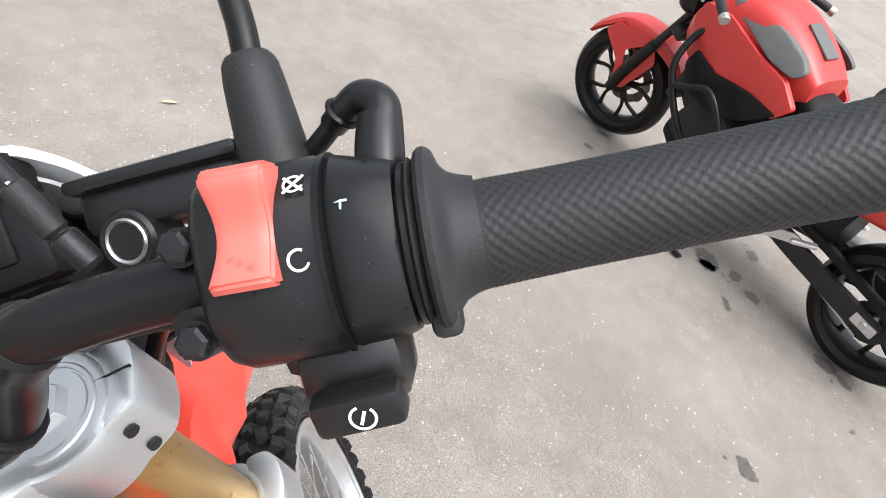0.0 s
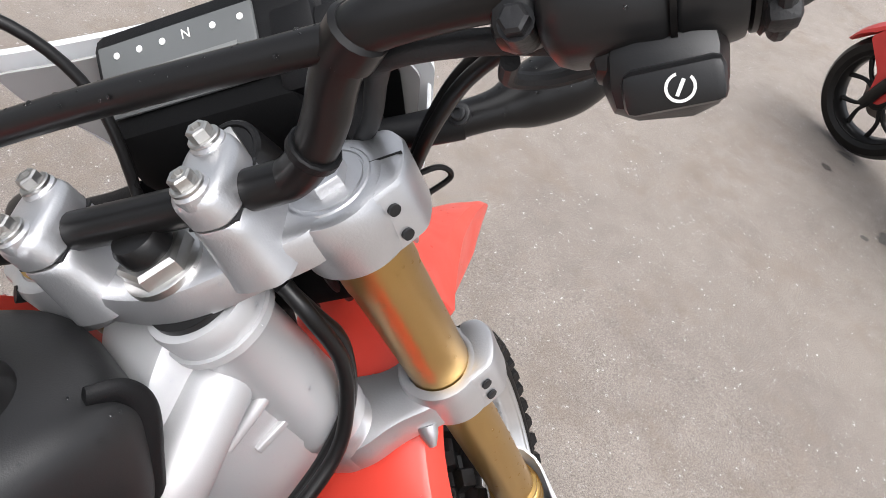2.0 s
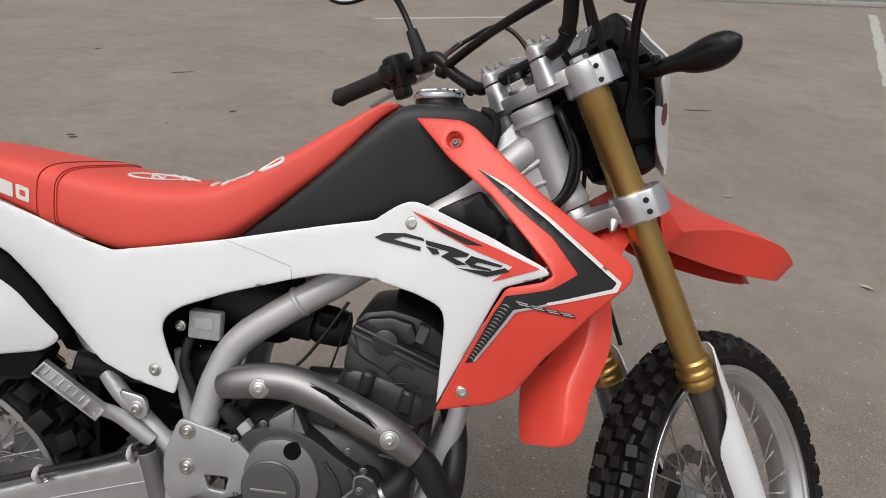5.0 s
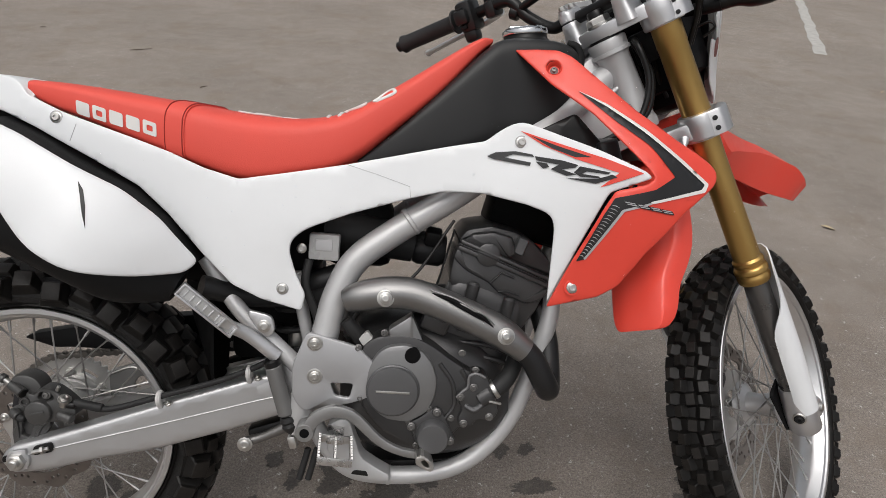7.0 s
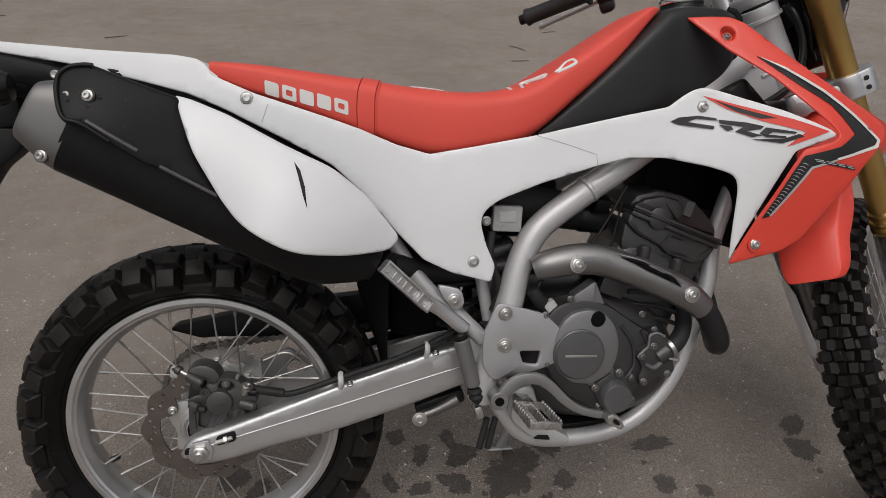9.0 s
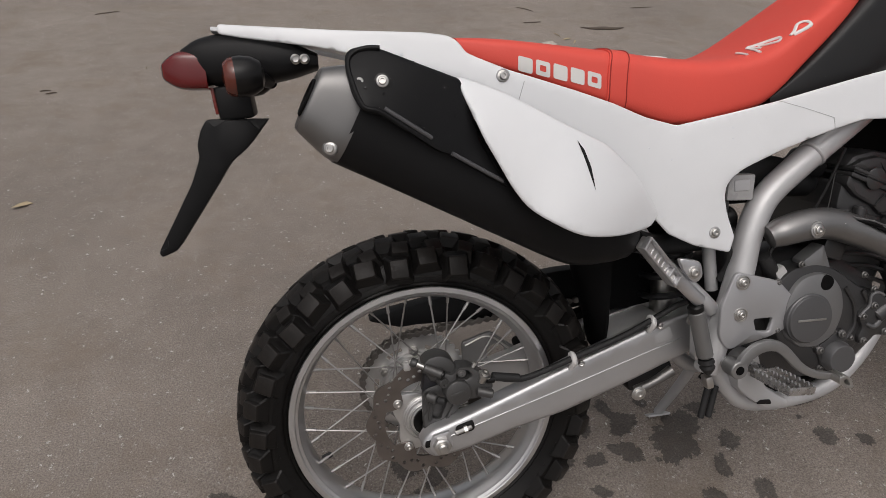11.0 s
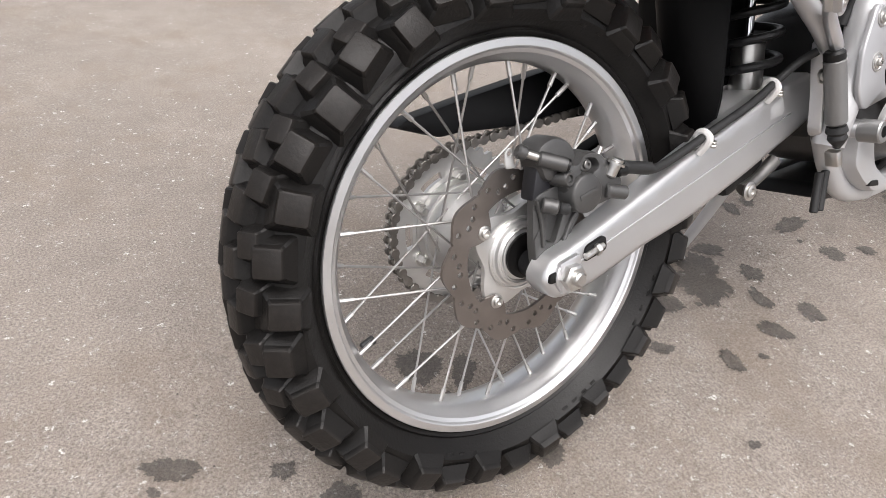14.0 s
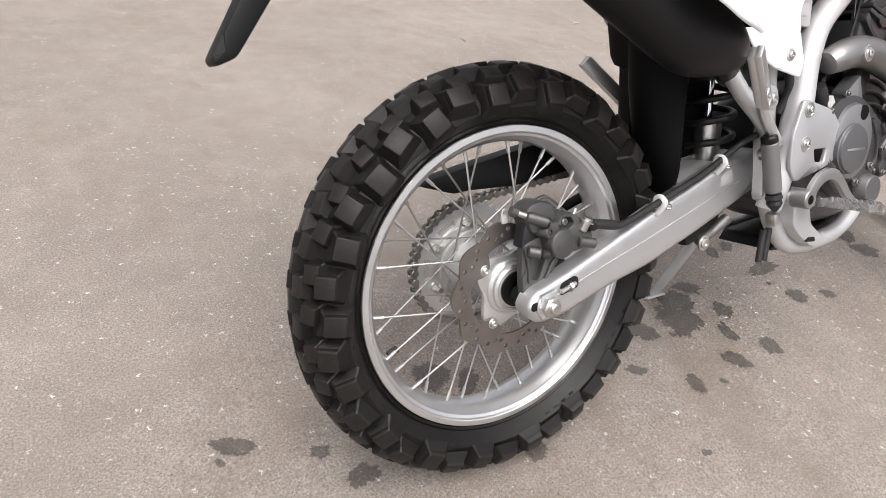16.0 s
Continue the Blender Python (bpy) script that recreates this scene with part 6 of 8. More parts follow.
shield_y = bulge([(-.12, .64, -.212), (-.07, .607, -.230), (.03, .60, -.204), (.1, .46, -.219), (0, .53, -.231), (-.11, .60, -.237)])
own = sheet(rounded([(-.122, .640, .012), (-.111, .651, .012), (-.083, .652, .015), (-.024, .628), (.034, .606, .006), (.058, .52), (.095, .455), (.071, .468), (.011, .507), (-.008, .513), (-.083, .566), (-.104, .568), (-.117, .590, .012)], .008, 3), shield_y, .012, .005, .02)
part("silencer_shield", own, BLACK, bike, "black plastic silencer heat shield")
part("shield_lip", tube([(x, shield_y(x, z) - .0005, z) for x, z in ((-.075, .649), (-.090, .6495), (-.108, .645), (-.1185, .632), (-.1155, .605), (-.105, .577), (-.084, .569), (-.050, .545))], .0034, n=8), BLACK, bike)
for a, c in (((-.078, .573), (-.017, .532)), ((.010, .510), (.084, .466))):
    part("shield_vent", tube([(a[0] + (c[0] - a[0]) * k / 4, shield_y(a[0] + (c[0] - a[0]) * k / 4, a[1] + (c[1] - a[1]) * k / 4) - .0008, a[1] + (c[1] - a[1]) * k / 4) for k in range(5)], .0030, n=8), SILVERED, bike)
part("shield_washer", turned([(.0105, -.002), (.0105, .0006), (.0085, .001)], (-.077, shield_y(-.077, .607) - .0005, .607), (-.1, -1, .2), 18), PAINT, bike)
part("shield_bolt", bolt((-.077, shield_y(-.077, .607) - .0015, .607), (-.1, -1, .2), .0056), STEEL, bike)

part("rear_fender", loft([(-.300, .688, .6965, .045, 0), (-.22, .676, .6920, .056, 0), (-.13, .660, .6845, .072, 0), (-.04, .638, .6790, .086, 0), (.03, .622, .6735, .095, 0), (.07, .612, .650, .100, 0)], n=28, power=4.5), WHITE, bike, "white plastic rear fender")
own = sheet(rounded([(-.10, .655), (.0, .640), (.10, .610), (.16, .575), (.235, .535), (.30, .48), (.345, .40), (.36, .385), (.30, .455), (.235, .50), (.16, .535), (.09, .570), (.0, .60), (-.06, .625)], .01, 3), lambda x, z: -.096, .006, .002, .04)
both_sides("panel_gap", own, PAINT)
tail = loft([(-.346, .640, .667, .046, 0), (-.318, .616, .682, .056, 0), (-.27, .608, .688, .062, 0), (-.20, .616, .676, .066, 0), (-.15, .630, .655, .06, 0)], n=24, power=3.5)
part("tail_box", tail, BLACK, bike, "black plastic tail housing")
part("plate_bracket", block((.052, .085, .052), pose(-.279, 0, .587, 0, -6, 0), .006), BLACK, bike)
part("reflector", block((.005, .066, .040), pose(-.3075, -.004, .590, 0, -6, 0), .0015), surface("dull_red_reflector", (.16, .022, .016), .28, vary=.25, vary_scale=90, bump=.03), bike, "dull red rear reflector")
part("tail_lamp", loft([(-.378, .630, .642, .030, 0), (-.372, .620, .650, .044, 0), (-.350, .608, .663, .053, 0), (-.312, .606, .662, .056, 0)], n=28, power=6.0), surface("red_lens", (.12, .008, .008), .16, vary=.1, bump=.004, coat=.3), bike, "dark red tail lamp lens")
for x in (-.183, -.170):
    part("tail_screw", turned([(.0075, 0), (.0075, .006), (.005, .008), (.0045, .010), (0, .009)], (x, -.064, .645), (0, -1, 0), 16), STEEL, bike)
holder = sheet(rounded([(-.322, .563, .003), (-.231, .560, .003), (-.264, .520, .012), (-.294, .497, .012), (-.320, .460, .01), (-.389, .366, .006), (-.413, .357, .004), (-.417, .365, .004), (-.354, .470, .01), (-.338, .508, .006), (-.339, .526, .006), (-.332, .548, .006)], .008, 3), lambda x, z: -.050 if z > .50 else -.050 + .06 * (.50 - z), .042, .004, .03)
part("plate_holder", holder, BLACK, bike, "black plastic number plate bracket")
for y in (-.036, -.012):
    part("plate_slot", block((.004, .008, .020), pose(-.3195, y, .545, 0, -14, 0), .001), PAINT, bike)
for s in (-1, 1):
    part("rear_signal", turned([(.010, -.034), (.020, -.030), (.0265, -.018), (.0285, -.004), (.0275, .006)], (-.262, s * .108, .622), (-1, s * .12, -.05), 28), PAINT, bike, "black round rear turn signal")
    part("signal_lens", turned([(.0272, .0), (.0262, .008), (.020, .015), (0, .018)], (-.267, s * .1086, .6217), (-1, s * .12, -.05), 28), surface("dark_amber_glass", (.11, .024, .014), .15, vary=.1, bump=.004, coat=.3), bike, "dark amber signal lens")
    part("signal_stalk", tube([(-.225, s * .04, .615), (-.238, s * .075, .620), (-.250, s * .095, .622)], [.010, .011, .012], n=14), BLACK, bike)

# ---- rear hub, brake and chain ----
hub = turned([(.020, -.062), (.030, -.060), (.040, -.054), (.045, -.048), (.047, -.040), (.043, -.034), (.038, -.024), (.0365, -.006), (.039, .016), (.047, .034), (.058, .046), (.062, .056), (.062, .066), (.050, .074), (.024, .078)], n=40)
part("hub", hub, HUB, rear_wheel, "cast aluminium rear hub")
part("hub_ring", turned([(.046, -.0500), (.0462, -.0545), (.0440, -.0560), (.0425, -.0550), (.0405, -.0560), (.0390, -.0600), (.0365, -.0612), (.0350, -.0600), (.0335, -.0615), (.0320, -.0600), (.0290, -.0600)], n=48), HUB, rear_wheel)
part("hub_seal", turned([(.0285, -.066), (.0285, -.0625), (.017, -.0625), (.016, -.066)], n=32), PAINT, rear_wheel)


def wavy(r, depth, waves, n=144, phase=0.0):
    return [((r + depth * math.cos(waves * 2 * math.pi * k / n + phase)) * math.cos(2 * math.pi * k / n), (r + depth * math.cos(waves * 2 * math.pi * k / n + phase)) * math.sin(2 * math.pi * k / n)) for k in range(n)]


def brake_disc(radius, inner, y, parent, waves=10, lugs=5, first=13.0, seat=None):
    """A drilled disc with a wavy edge, its inner lugs, and the bolts that hold it to the hub."""
    seat = seat or inner - .010
    rim_in = []
    for k in range(180):
        a = 2 * math.pi * k / 180
        near = min(abs((a - radians(first) - 2 * math.pi * q / lugs + math.pi) % (2 * math.pi) - math.pi) for q in range(lugs))
        lug = max(0.0, 1 - (near / .30) ** 2)
        r = inner - (inner - seat + .008) * lug ** .8
        rim_in.append((r * math.cos(a), r * math.sin(a)))
    holes = [rim_in]
    for k in range(waves * 5):
        a = 2 * math.pi * (k + .5) / (waves * 5)
        r = inner + (radius - inner) * (.30, .60, .80, .56, .34)[k % 5]
        holes.append(circle(r * math.cos(a), r * math.sin(a), .0037, 10))
    part("brake_disc", plate(wavy(radius - .004, .0046, waves), y, y + .0045, 0, holes), DISC, parent, "drilled steel brake disc with a wavy edge", sharp=.5)
    web = plate(wavy(seat - .003, .010, lugs, 120, -radians(first) * lugs), y + .005, y + .012, .001, [circle(0, 0, .030, 28)])
    part("disc_carrier", web, HUB, parent)
    for k in range(lugs):
        a = radians(first) + 2 * math.pi * k / lugs
        part("disc_bolt", bolt((seat * math.cos(a), y, seat * math.sin(a)), (0, -1, 0), .0062), STEEL, parent)


brake_disc(.113, .079, -.056, rear_wheel, 10, 4, 55.0, .0655)
teeth = []
for k in range(40):
    for j, r in ((0, .1035), (.3, .1100), (.5, .1100), (.8, .1035)):
        a = 2 * math.pi * (k + j) / 40
        teeth.append((r * math.cos(a), r * math.sin(a)))
slots = []
for k in range(6):
    a = 2 * math.pi * k / 6
    c = [(.083 * math.cos(a + t), .083 * math.sin(a + t)) for t in np.linspace(-.22, .22, 7)] + [(.072 * math.cos(a + t), .072 * math.sin(a + t)) for t in np.linspace(.22, -.22, 7)]
    slots.append(c)
part("sprocket", plate(teeth, .082, .089, 0, slots + [circle(0, 0, .04, 24)]), HUB, rear_wheel, "aluminium rear sprocket", sharp=.5)
part("sprocket_carrier", turned([(.066, .062), (.069, .070), (.066, .0815), (.03, .0815)], n=36), HUB, rear_wheel)
for k in range(6):
    a = 2 * math.pi * (k + .5) / 6
    nut = turned([(.0105, -.012), (.0105, .001)], (.070 * math.cos(a), .080, .070 * math.sin(a)), (0, -1, 0), 16)
    turned([(.0085, .0), (.0085, .010), (.0070, .0115), (.005, .0115), (.005, .016), (0, .016)], (.070 * math.cos(a), .080, .070 * math.sin(a)), (0, -1, 0), 6, nut)
    part("sprocket_nut", nut, STEEL, rear_wheel)
valve = rod((-.195, .0, -.09), (-.178, .0, -.083), .006, 10)
part("valve", valve, GRIP, rear_wheel, "black rubber tyre valve")


def chain_loop():
    """A drive chain round the rear sprocket and forward to the engine."""
    bm = bmesh.new()
    rear, front, y, r1, r2 = Vector((-.004, 0, .004)), Vector((.56, 0, .135)), .1045, .1085, .036
    pts = []
    d = (front - rear)
    base = math.atan2(d.z, d.x)
    swing = math.asin((r1 - r2) / d.length)
    a0, a1 = base + math.pi / 2 - swing, base - math.pi / 2 + swing + 2 * math.pi
    for k in range(41):
        a = a0 + (a1 - a0) * k / 40
        pts.append(rear + r1 * Vector((math.cos(a), 0, math.sin(a))))
    lo, hi = pts[-1], pts[0]
    f_lo = front + r2 * Vector((math.cos(a1), 0, math.sin(a1)))
    f_hi = front + r2 * Vector((math.cos(a0), 0, math.sin(a0)))
    pts += [lo.lerp(f_lo, k / 30) for k in range(1, 31)]
    pts += [f_hi.lerp(hi, k / 30) for k in range(0, 30)]
    total, walkd = [0.0], 0.0
    for p, q in zip(pts, pts[1:] + pts[:1]):
        walkd += (q - p).length
        total.append(walkd)
    pitch = .01588
    count = int(walkd / pitch)
    loop = pts + pts[:1]

    def at(s):
        s = s % walkd
        i = max(0, int(np.searchsorted(total, s)) - 1)
        return loop[i].lerp(loop[i + 1], (s - total[i]) / max(1e-9, total[i + 1] - total[i]))

    for k in range(count):
        p, q = at(k * pitch), at((k + 1) * pitch)
        m = along(p, q)
        w = .0085 if k % 2 else .0062
        for s in (-1, 1):
            face = Matrix.Translation((0, y, 0)) @ m @ pose(pitch / 2, s * w, 0)
            block((.0110, .0015, .0075), face, .0005, bm)
            for e in (-1, 1):
                rod(face @ Vector((e * pitch / 2, -.0008, 0)), face @ Vector((e * pitch / 2, .0008, 0)), .0068, 10, bm=bm)
        rod(Vector((p.x, y - .0095, p.z)), Vector((p.x, y + .0095, p.z)), .0042, 8, bm=bm)
    return bm


own = chain_loop()
bmesh.ops.transform(own, matrix=pose(0, .004, .008, 4.46, 0, 0), verts=own.verts)
part("chain", own, surface("oiled_chain_steel", (.22, .205, .19), .38, metal=.9, vary=.4, vary_scale=80, bump=.03), bike, "steel drive chain", sharp=.5)
guard = sheet(rounded([(-.092, .163), (-.078, .172), (.02, .190), (.15, .212), (.30, .226), (.42, .228), (.42, .15), (.29, .140), (.21, .140), (.12, .141), (.05, .143), (.0, .145), (-.03, .143)], .006, 3), lambda x, z: .099, .034, .004, .04)
part("chain_guard", guard, BLACK, bike, "black plastic chain guard")
part("chain_slider", sheet(rounded([(.20, .085), (.46, .175), (.46, .10), (.22, .025)], .01, 3), lambda x, z: .088, .03, .004, .06), SHADE_BLACK, bike)
guide = rounded([(.086, .106), (.1445, .123), (.195, .084), (.208, .052), (.187, .027), (.088, .022)], .008, 3)
part("chain_guide", plate(guide, .076, .084, .002, [circle(.156, .075, .0195, 28)]), surface("dull_grey_guide", (.20, .197, .193), .45, metal=.5, vary=.15, bump=.03), bike, "dull grey chain guide plate with a round hole")
part("guide_rib", tube([(.092, .0745, .100), (.140, .0745, .114), (.186, .0745, .080)], .0022, n=8), STEEL, bike)

# axle, adjusters and caliper on the right arm
part("axle_nut", turned([(.0165, -.006), (.0165, .0), (.0160, .009), (.013, .011), (0, .011)], (.003, -.103, -.001), (0, -1, 0), 6), STEEL, bike, "axle nut")
part("axle_slot", plate(rounded([(-.026, -.005), (-.024, .006), (-.008, .009), (-.008, -.004)], .004, 3), -.1004, -.092, .0008), PAINT, bike)
part("axle_washer", turned([(.0205, -.006), (.0205, .0), (.0195, .001), (.010, .001)], (.003, -.1015, -.001), (0, -1, 0), 32), ALU, bike)
part("axle_block", plate(rounded([(-.010, -.021), (-.012, .017), (.018, .023), (.021, -.015)], .004, 3), -.1035, -.097, .0015), ALU, bike)
part("axle_end", rod((.003, -.106, -.001), (.003, -.121, -.001), .0085, 18), STEEL, bike)
part("rear_axle", rod((-.001, -.10, -.001), (-.004, .13, .004), .0085, 14), STEEL, bike)
part("axle_spacer", rod((-.002, -.07, .0), (-.003, -.032, .001), .0165, 20), DARK, bike)
part("adjuster_slot", plate(rounded([(.028, .008), (.030, .026), (.062, .034), (.064, .016)], .006, 3), -.0995, -.092, .001), PAINT, bike)
part("adjuster_bolt", rod((.028, -.100, .015), (.058, -.099, .023), .0042, 10, bm=turned([(.0078, 0), (.0078, .006)], (.044, -.0995, .0195), (.97, 0, .26), 6)), STEEL, bike)
both_sides("arm_groove", tube([(-.002, -.0985, .004), (.10, -.0925, .030), (.25, -.0825, .066), (.40, -.0722, .104), (.475, -.0675, .122)], .0012, n=8), RIM)
part("arm_pivot", rod((.520, -.062, .150), (.520, .062, .150), .020, 20, .004), SILVER, bike)
part("arm_bridge", block((.13, .14, .045), pose(.40, .0, .122, 0, -16, 0), .014), SILVER, bike)
CAL = surface("caliper_grey", (.085, .084, .083), .40, metal=.55, vary=.15, bump=.05, bump_scale=700)
cal = empty("rear_caliper", bike)
tagged(cal, "dark grey cast rear brake caliper")
shell = plate(rounded([(-.020, .138), (-.010, .150), (.010, .154), (.030, .146), (.041, .128), (.034, .100), (-.008, .104)], .009, 4), -.078, -.044, .008)
part("caliper_body", shell, CAL, cal)
bridge = plate(rounded([(.016, .126), (.030, .118), (.041, .132), (.062, .130), (.080, .117), (.099, .098), (.104, .084), (.088, .070), (.060, .066), (.020, .070), (.012, .100)], .007, 4), -.088, -.056, .006, [rounded([(.036, .112), (.042, .124), (.058, .122), (.064, .112), (.050, .106)], .004, 3)])
part("caliper_bridge", bridge, CAL, cal)
part("pad_pin", bolt((.048, -.080, .116), (0, -1, .1), .0055), DULL, cal)
part("piston_cover", turned([(.0250, -.034), (.0235, -.018), (.0228, -.003), (.0215, -.0006), (.0205, 0), (0, .0008)], (.038, -.0955, .0865), (0, -1, 0), 40), CAL, cal)
part("cover_mark", block((.026, .0010, .0060), pose(.038, -.0964, .0865, 0, -14, 0), .0003), CAL, cal)
part("slide_cylinder", rod((-.016, -.074, .133), (.013, -.089, .122), .0088, 18, .002), CAL, cal)
part("slide_boot", turned([(.0080, -.004), (.0080, .0012), (.0066, .0020), (0, .0016)], (.0132, -.0892, .1218), (.85, -.44, -.32), 18), PAINT, cal)
part("slide_cylinder", rod((-.038, -.066, .144), (-.028, -.069, .139), .0082, 16, .002), CAL, cal)
part("slide_rod", rod((-.032, -.068, .141), (-.014, -.075, .133), .0048, 12), STEEL, cal)
part("pin_ear", turned([(.0092, -.026), (.0092, -.002), (.0078, 0), (.0050, 0), (.0045, -.004), (0, -.004)], (.0150, -.0915, .1065), (.2, -1, 0), 20), CAL, cal)
part("slide_pin", rod((-.014, -.076, .081), (.001, -.087, .0762), .0090, 16, .002), CAL, cal)
part("pin_boot", rod((.001, -.087, .0762), (.014, -.090, .0725), .0066, 14, .002), GRIP, cal)
part("brake_pad", block((.026, .024, .050), pose(-.004, -.058, .106, 0, 12, 0), .004), surface("blue_black_plastic", (.012, .012, .015), .4, vary=.1), cal)
part("caliper_lug", rod((.072, -.087, .083), (.099, -.095, .0765), .0085, 16, .002), CAL, cal)
part("banjo", rod((.080, -.086, .098), (.086, -.091, .114), .0075, 16, .002), STEEL, cal)
part("banjo_bolt", bolt((.086, -.091, .114), (.35, -.25, .9), .008), STEEL, cal)
part("banjo_eye", rod((.088, -.090, .103), (.104, -.089, .1015), .0068, 14, .002), PAINT, cal)
part("bracket_tab", plate(rounded([(-.050, .124), (-.050, .142), (-.046, .147), (-.040, .146), (-.037, .124)], .004, 3), -.061, -.059, .0008, [circle(-.044, .1405, .0026, 12)]), HUB, cal)
part("caliper_bracket", plate(rounded([(-.020, .09), (.020, .10), (.050, .058), (.015, .004), (-.018, -.012), (-.022, .03)], .010, 3), -.072, -.058, .003, [rounded([(.0, .07), (.025, .07), (.008, .03), (-.006, .035)], .004, 2)]), CAL, cal)
part("bracket_web", plate(rounded([(-.006, .080), (.032, .076), (.012, .022), (-.012, .026)], .003, 2), -.063, -.059, .001), CAL, cal)
part("bracket_edge", tube([(-.018, -.073, .086), (-.012, -.073, .060), (-.010, -.073, .030)], .0028, n=8), CAL, cal)
part("bracket_edge", tube([(.044, -.073, .064), (.032, -.073, .052), (.018, -.073, .026)], .0028, n=8), CAL, cal)
part("bleed_screw", rod((.066, -.080, .122), (.072, -.081, .134), .0036, 8), STEEL, cal)
part("brake_hose", tube([(.100, -.086, .108), (.128, -.088, .098), (.17, -.086, .096), (.266, -.086, .125), (.35, -.082, .149), (.41, -.078, .172), (.45, -.085, .195), (.462, -.105, .21)], .0056, n=12), GRIP, cal, "black rubber brake hose")
part("hose_sleeve", rod((.10, -.086, .106), (.15, -.087, .096), .0078, 12), GRIP, cal)
CLIP = surface("pale_plastic_clip", (.62, .61, .60), .45, vary=.05)
for x, z, y in ((.250, .112, -.090), (.408, .160, -.080)):
    ring = tube([(x - .001, y + .010, z - .014), (x, y - .004, z + .004), (x, y + .002, z + .0135), (x, y + .013, z + .011), (x, y + .014, z - .006)], .0052, n=8)
    part("hose_clip", ring, CLIP, bike, "pale plastic hose clip")
    part("clip_screw", bolt((x + .016, y + .002, z - .004), (-.2, -.5, 1), .0042), STEEL, bike)

# front hub and brake
part("hub", turned([(.022, -.05), (.034, -.046), (.036, -.036), (.026, -.026), (.0225, 0), (.026, .026), (.046, .034), (.048, .044), (.03, .05)], n=32), ALU, front_wheel, "cast aluminium front hub")
brake_disc(.128, .094, .058, front_wheel, 12)
part("front_caliper", block((.060, .040, .06), pose(.035, .075, -.80, 0, -20, 0), .014), DARK, fork, at=FOOT)
part("disc_guard", plate(rounded([(-.02, -.80), (.05, -.79), (.06, -.86), (.0, -.90)], .01), -.066, -.06, .001), BLACK, fork, at=FOOT)

# ---- fasteners and graphics on the bodywork ----
gx = (SHROUD_Y(.925, .7225) - SHROUD_Y(.915, .7225)) / .01
gz = (SHROUD_Y(.92, .7275) - SHROUD_Y(.92, .7175)) / .01
for s in (-1, 1):
    at, way = Vector((.920, abs(SHROUD_Y(.920, .7225)) * s, .7225)), Vector((gx, s, gz)).normalized()
    part("bolt_pocket", turned([(0, -.0130), (.0098, -.0130), (.0130, -.0045), (.0122, -.0006), (.0114, -.0014), (.0104, -.0060), (.0090, -.0105), (0, -.0107)], at, way, 28), RED, bike, "round pocket moulded in the shroud")
    part("panel_bolt", bolt(at - way * .0100, way, .0046), DULL, bike)
for (x, z), f in (((.959, .370), SHROUD_Y), ((.869, .600), SIDE_Y), ((.481, .340), SIDE_Y), ((.118, .609), SIDE_Y)):
    for s in (-1, 1):
        y = f(x, z)
        q = 1 if f is SHROUD_Y else .78
        cup = turned([(.0135 * q, -.003), (.0135 * q, .0006), (.0122 * q, .0009), (.0100 * q, .0003), (.0095 * q, -.0006)], (x, abs(y) * s, z), (0, s, 0), 22)
        part("panel_washer", cup, RED if f is SHROUD_Y else GREYDECAL, bike)
        part("panel_bolt", bolt((x, abs(y) * s, z), (0, s, .1), .0066), STEEL, bike)


def decal(name, outline, depth, lift, material, label="", r=.002):
    own = sheet(rounded(outline, r, 2), lambda x, z: depth(x, z) - lift - .0006, .0006, 0, .011)
    both_sides(name, own, material, label)


decal("chevron", [(.957, .684), (.998, .663), (1.053, .625), (1.111, .580), (1.158, .544), (1.150, .535), (1.058, .515), (1.021, .503), (.972, .420), (.959, .415), (.975, .453), (.992, .494), (1.006, .521), (1.066, .536), (1.101, .556), (1.063, .602), (1.015, .636)], SHROUD_Y, .0009, DECAL, "black chevron graphic")
decal("chevron_edge", [(.957, .685), (1.0, .6655), (1.058, .6275), (1.116, .583), (1.163, .546), (1.157, .533), (1.06, .5135), (1.06, .5175), (1.150, .537), (1.156, .545), (1.112, .579), (1.054, .624), (.999, .6615)], SHROUD_Y, .0013, PALE, "white chevron outline")
decal("chevron_edge", [(1.062, .5165), (1.018, .5035), (.9695, .4205), (.9725, .4190), (1.021, .5005), (1.062, .5135)], SHROUD_Y, .0013, GREYDECAL)
for k in range(17):
    x, z = .9635 + .00235 * k, .4235 + .0052 * k
    w = .0075 + .00035 * k
    decal("chevron_bar", [(x, z + .0030), (x + w * .5, z + .0016), (x + w, z - .0012), (x + w * .55, z + .0030)], SHROUD_Y, .0014, GREYDECAL, r=.0003)
for k in range(4):
    x, z = 1.020 + .0200 * k, .5165 - .0036 * k
    decal("model_mark", [(x - .001, z + .0012), (x + .0175, z - .0022), (x + .0225, z - .0086), (x + .003, z - .0056)], SHROUD_Y, .0014, DECAL, r=.0008)
    for a, c in ((0, .0016), (.0032, .0048)):
        decal("model_mark", [(x + a, z - a * .9), (x + a + .0150, z - .0022 - a * .9), (x + a + .0162, z - .0037 - a * .9), (x + a + .0012, z - .0015 - a * .9)], SHROUD_Y, .0020, GREYDECAL, r=.0003)
decal("red_wedge", [(0.8660, 0.6180), (0.9960, 0.5790), (1.0490, 0.5600), (0.9870, 0.5350), (1.0130, 0.5590), (0.9500, 0.5770), (0.9020, 0.5960)], SIDE_Y, .0008, RED, "red wedge graphic", r=.001)
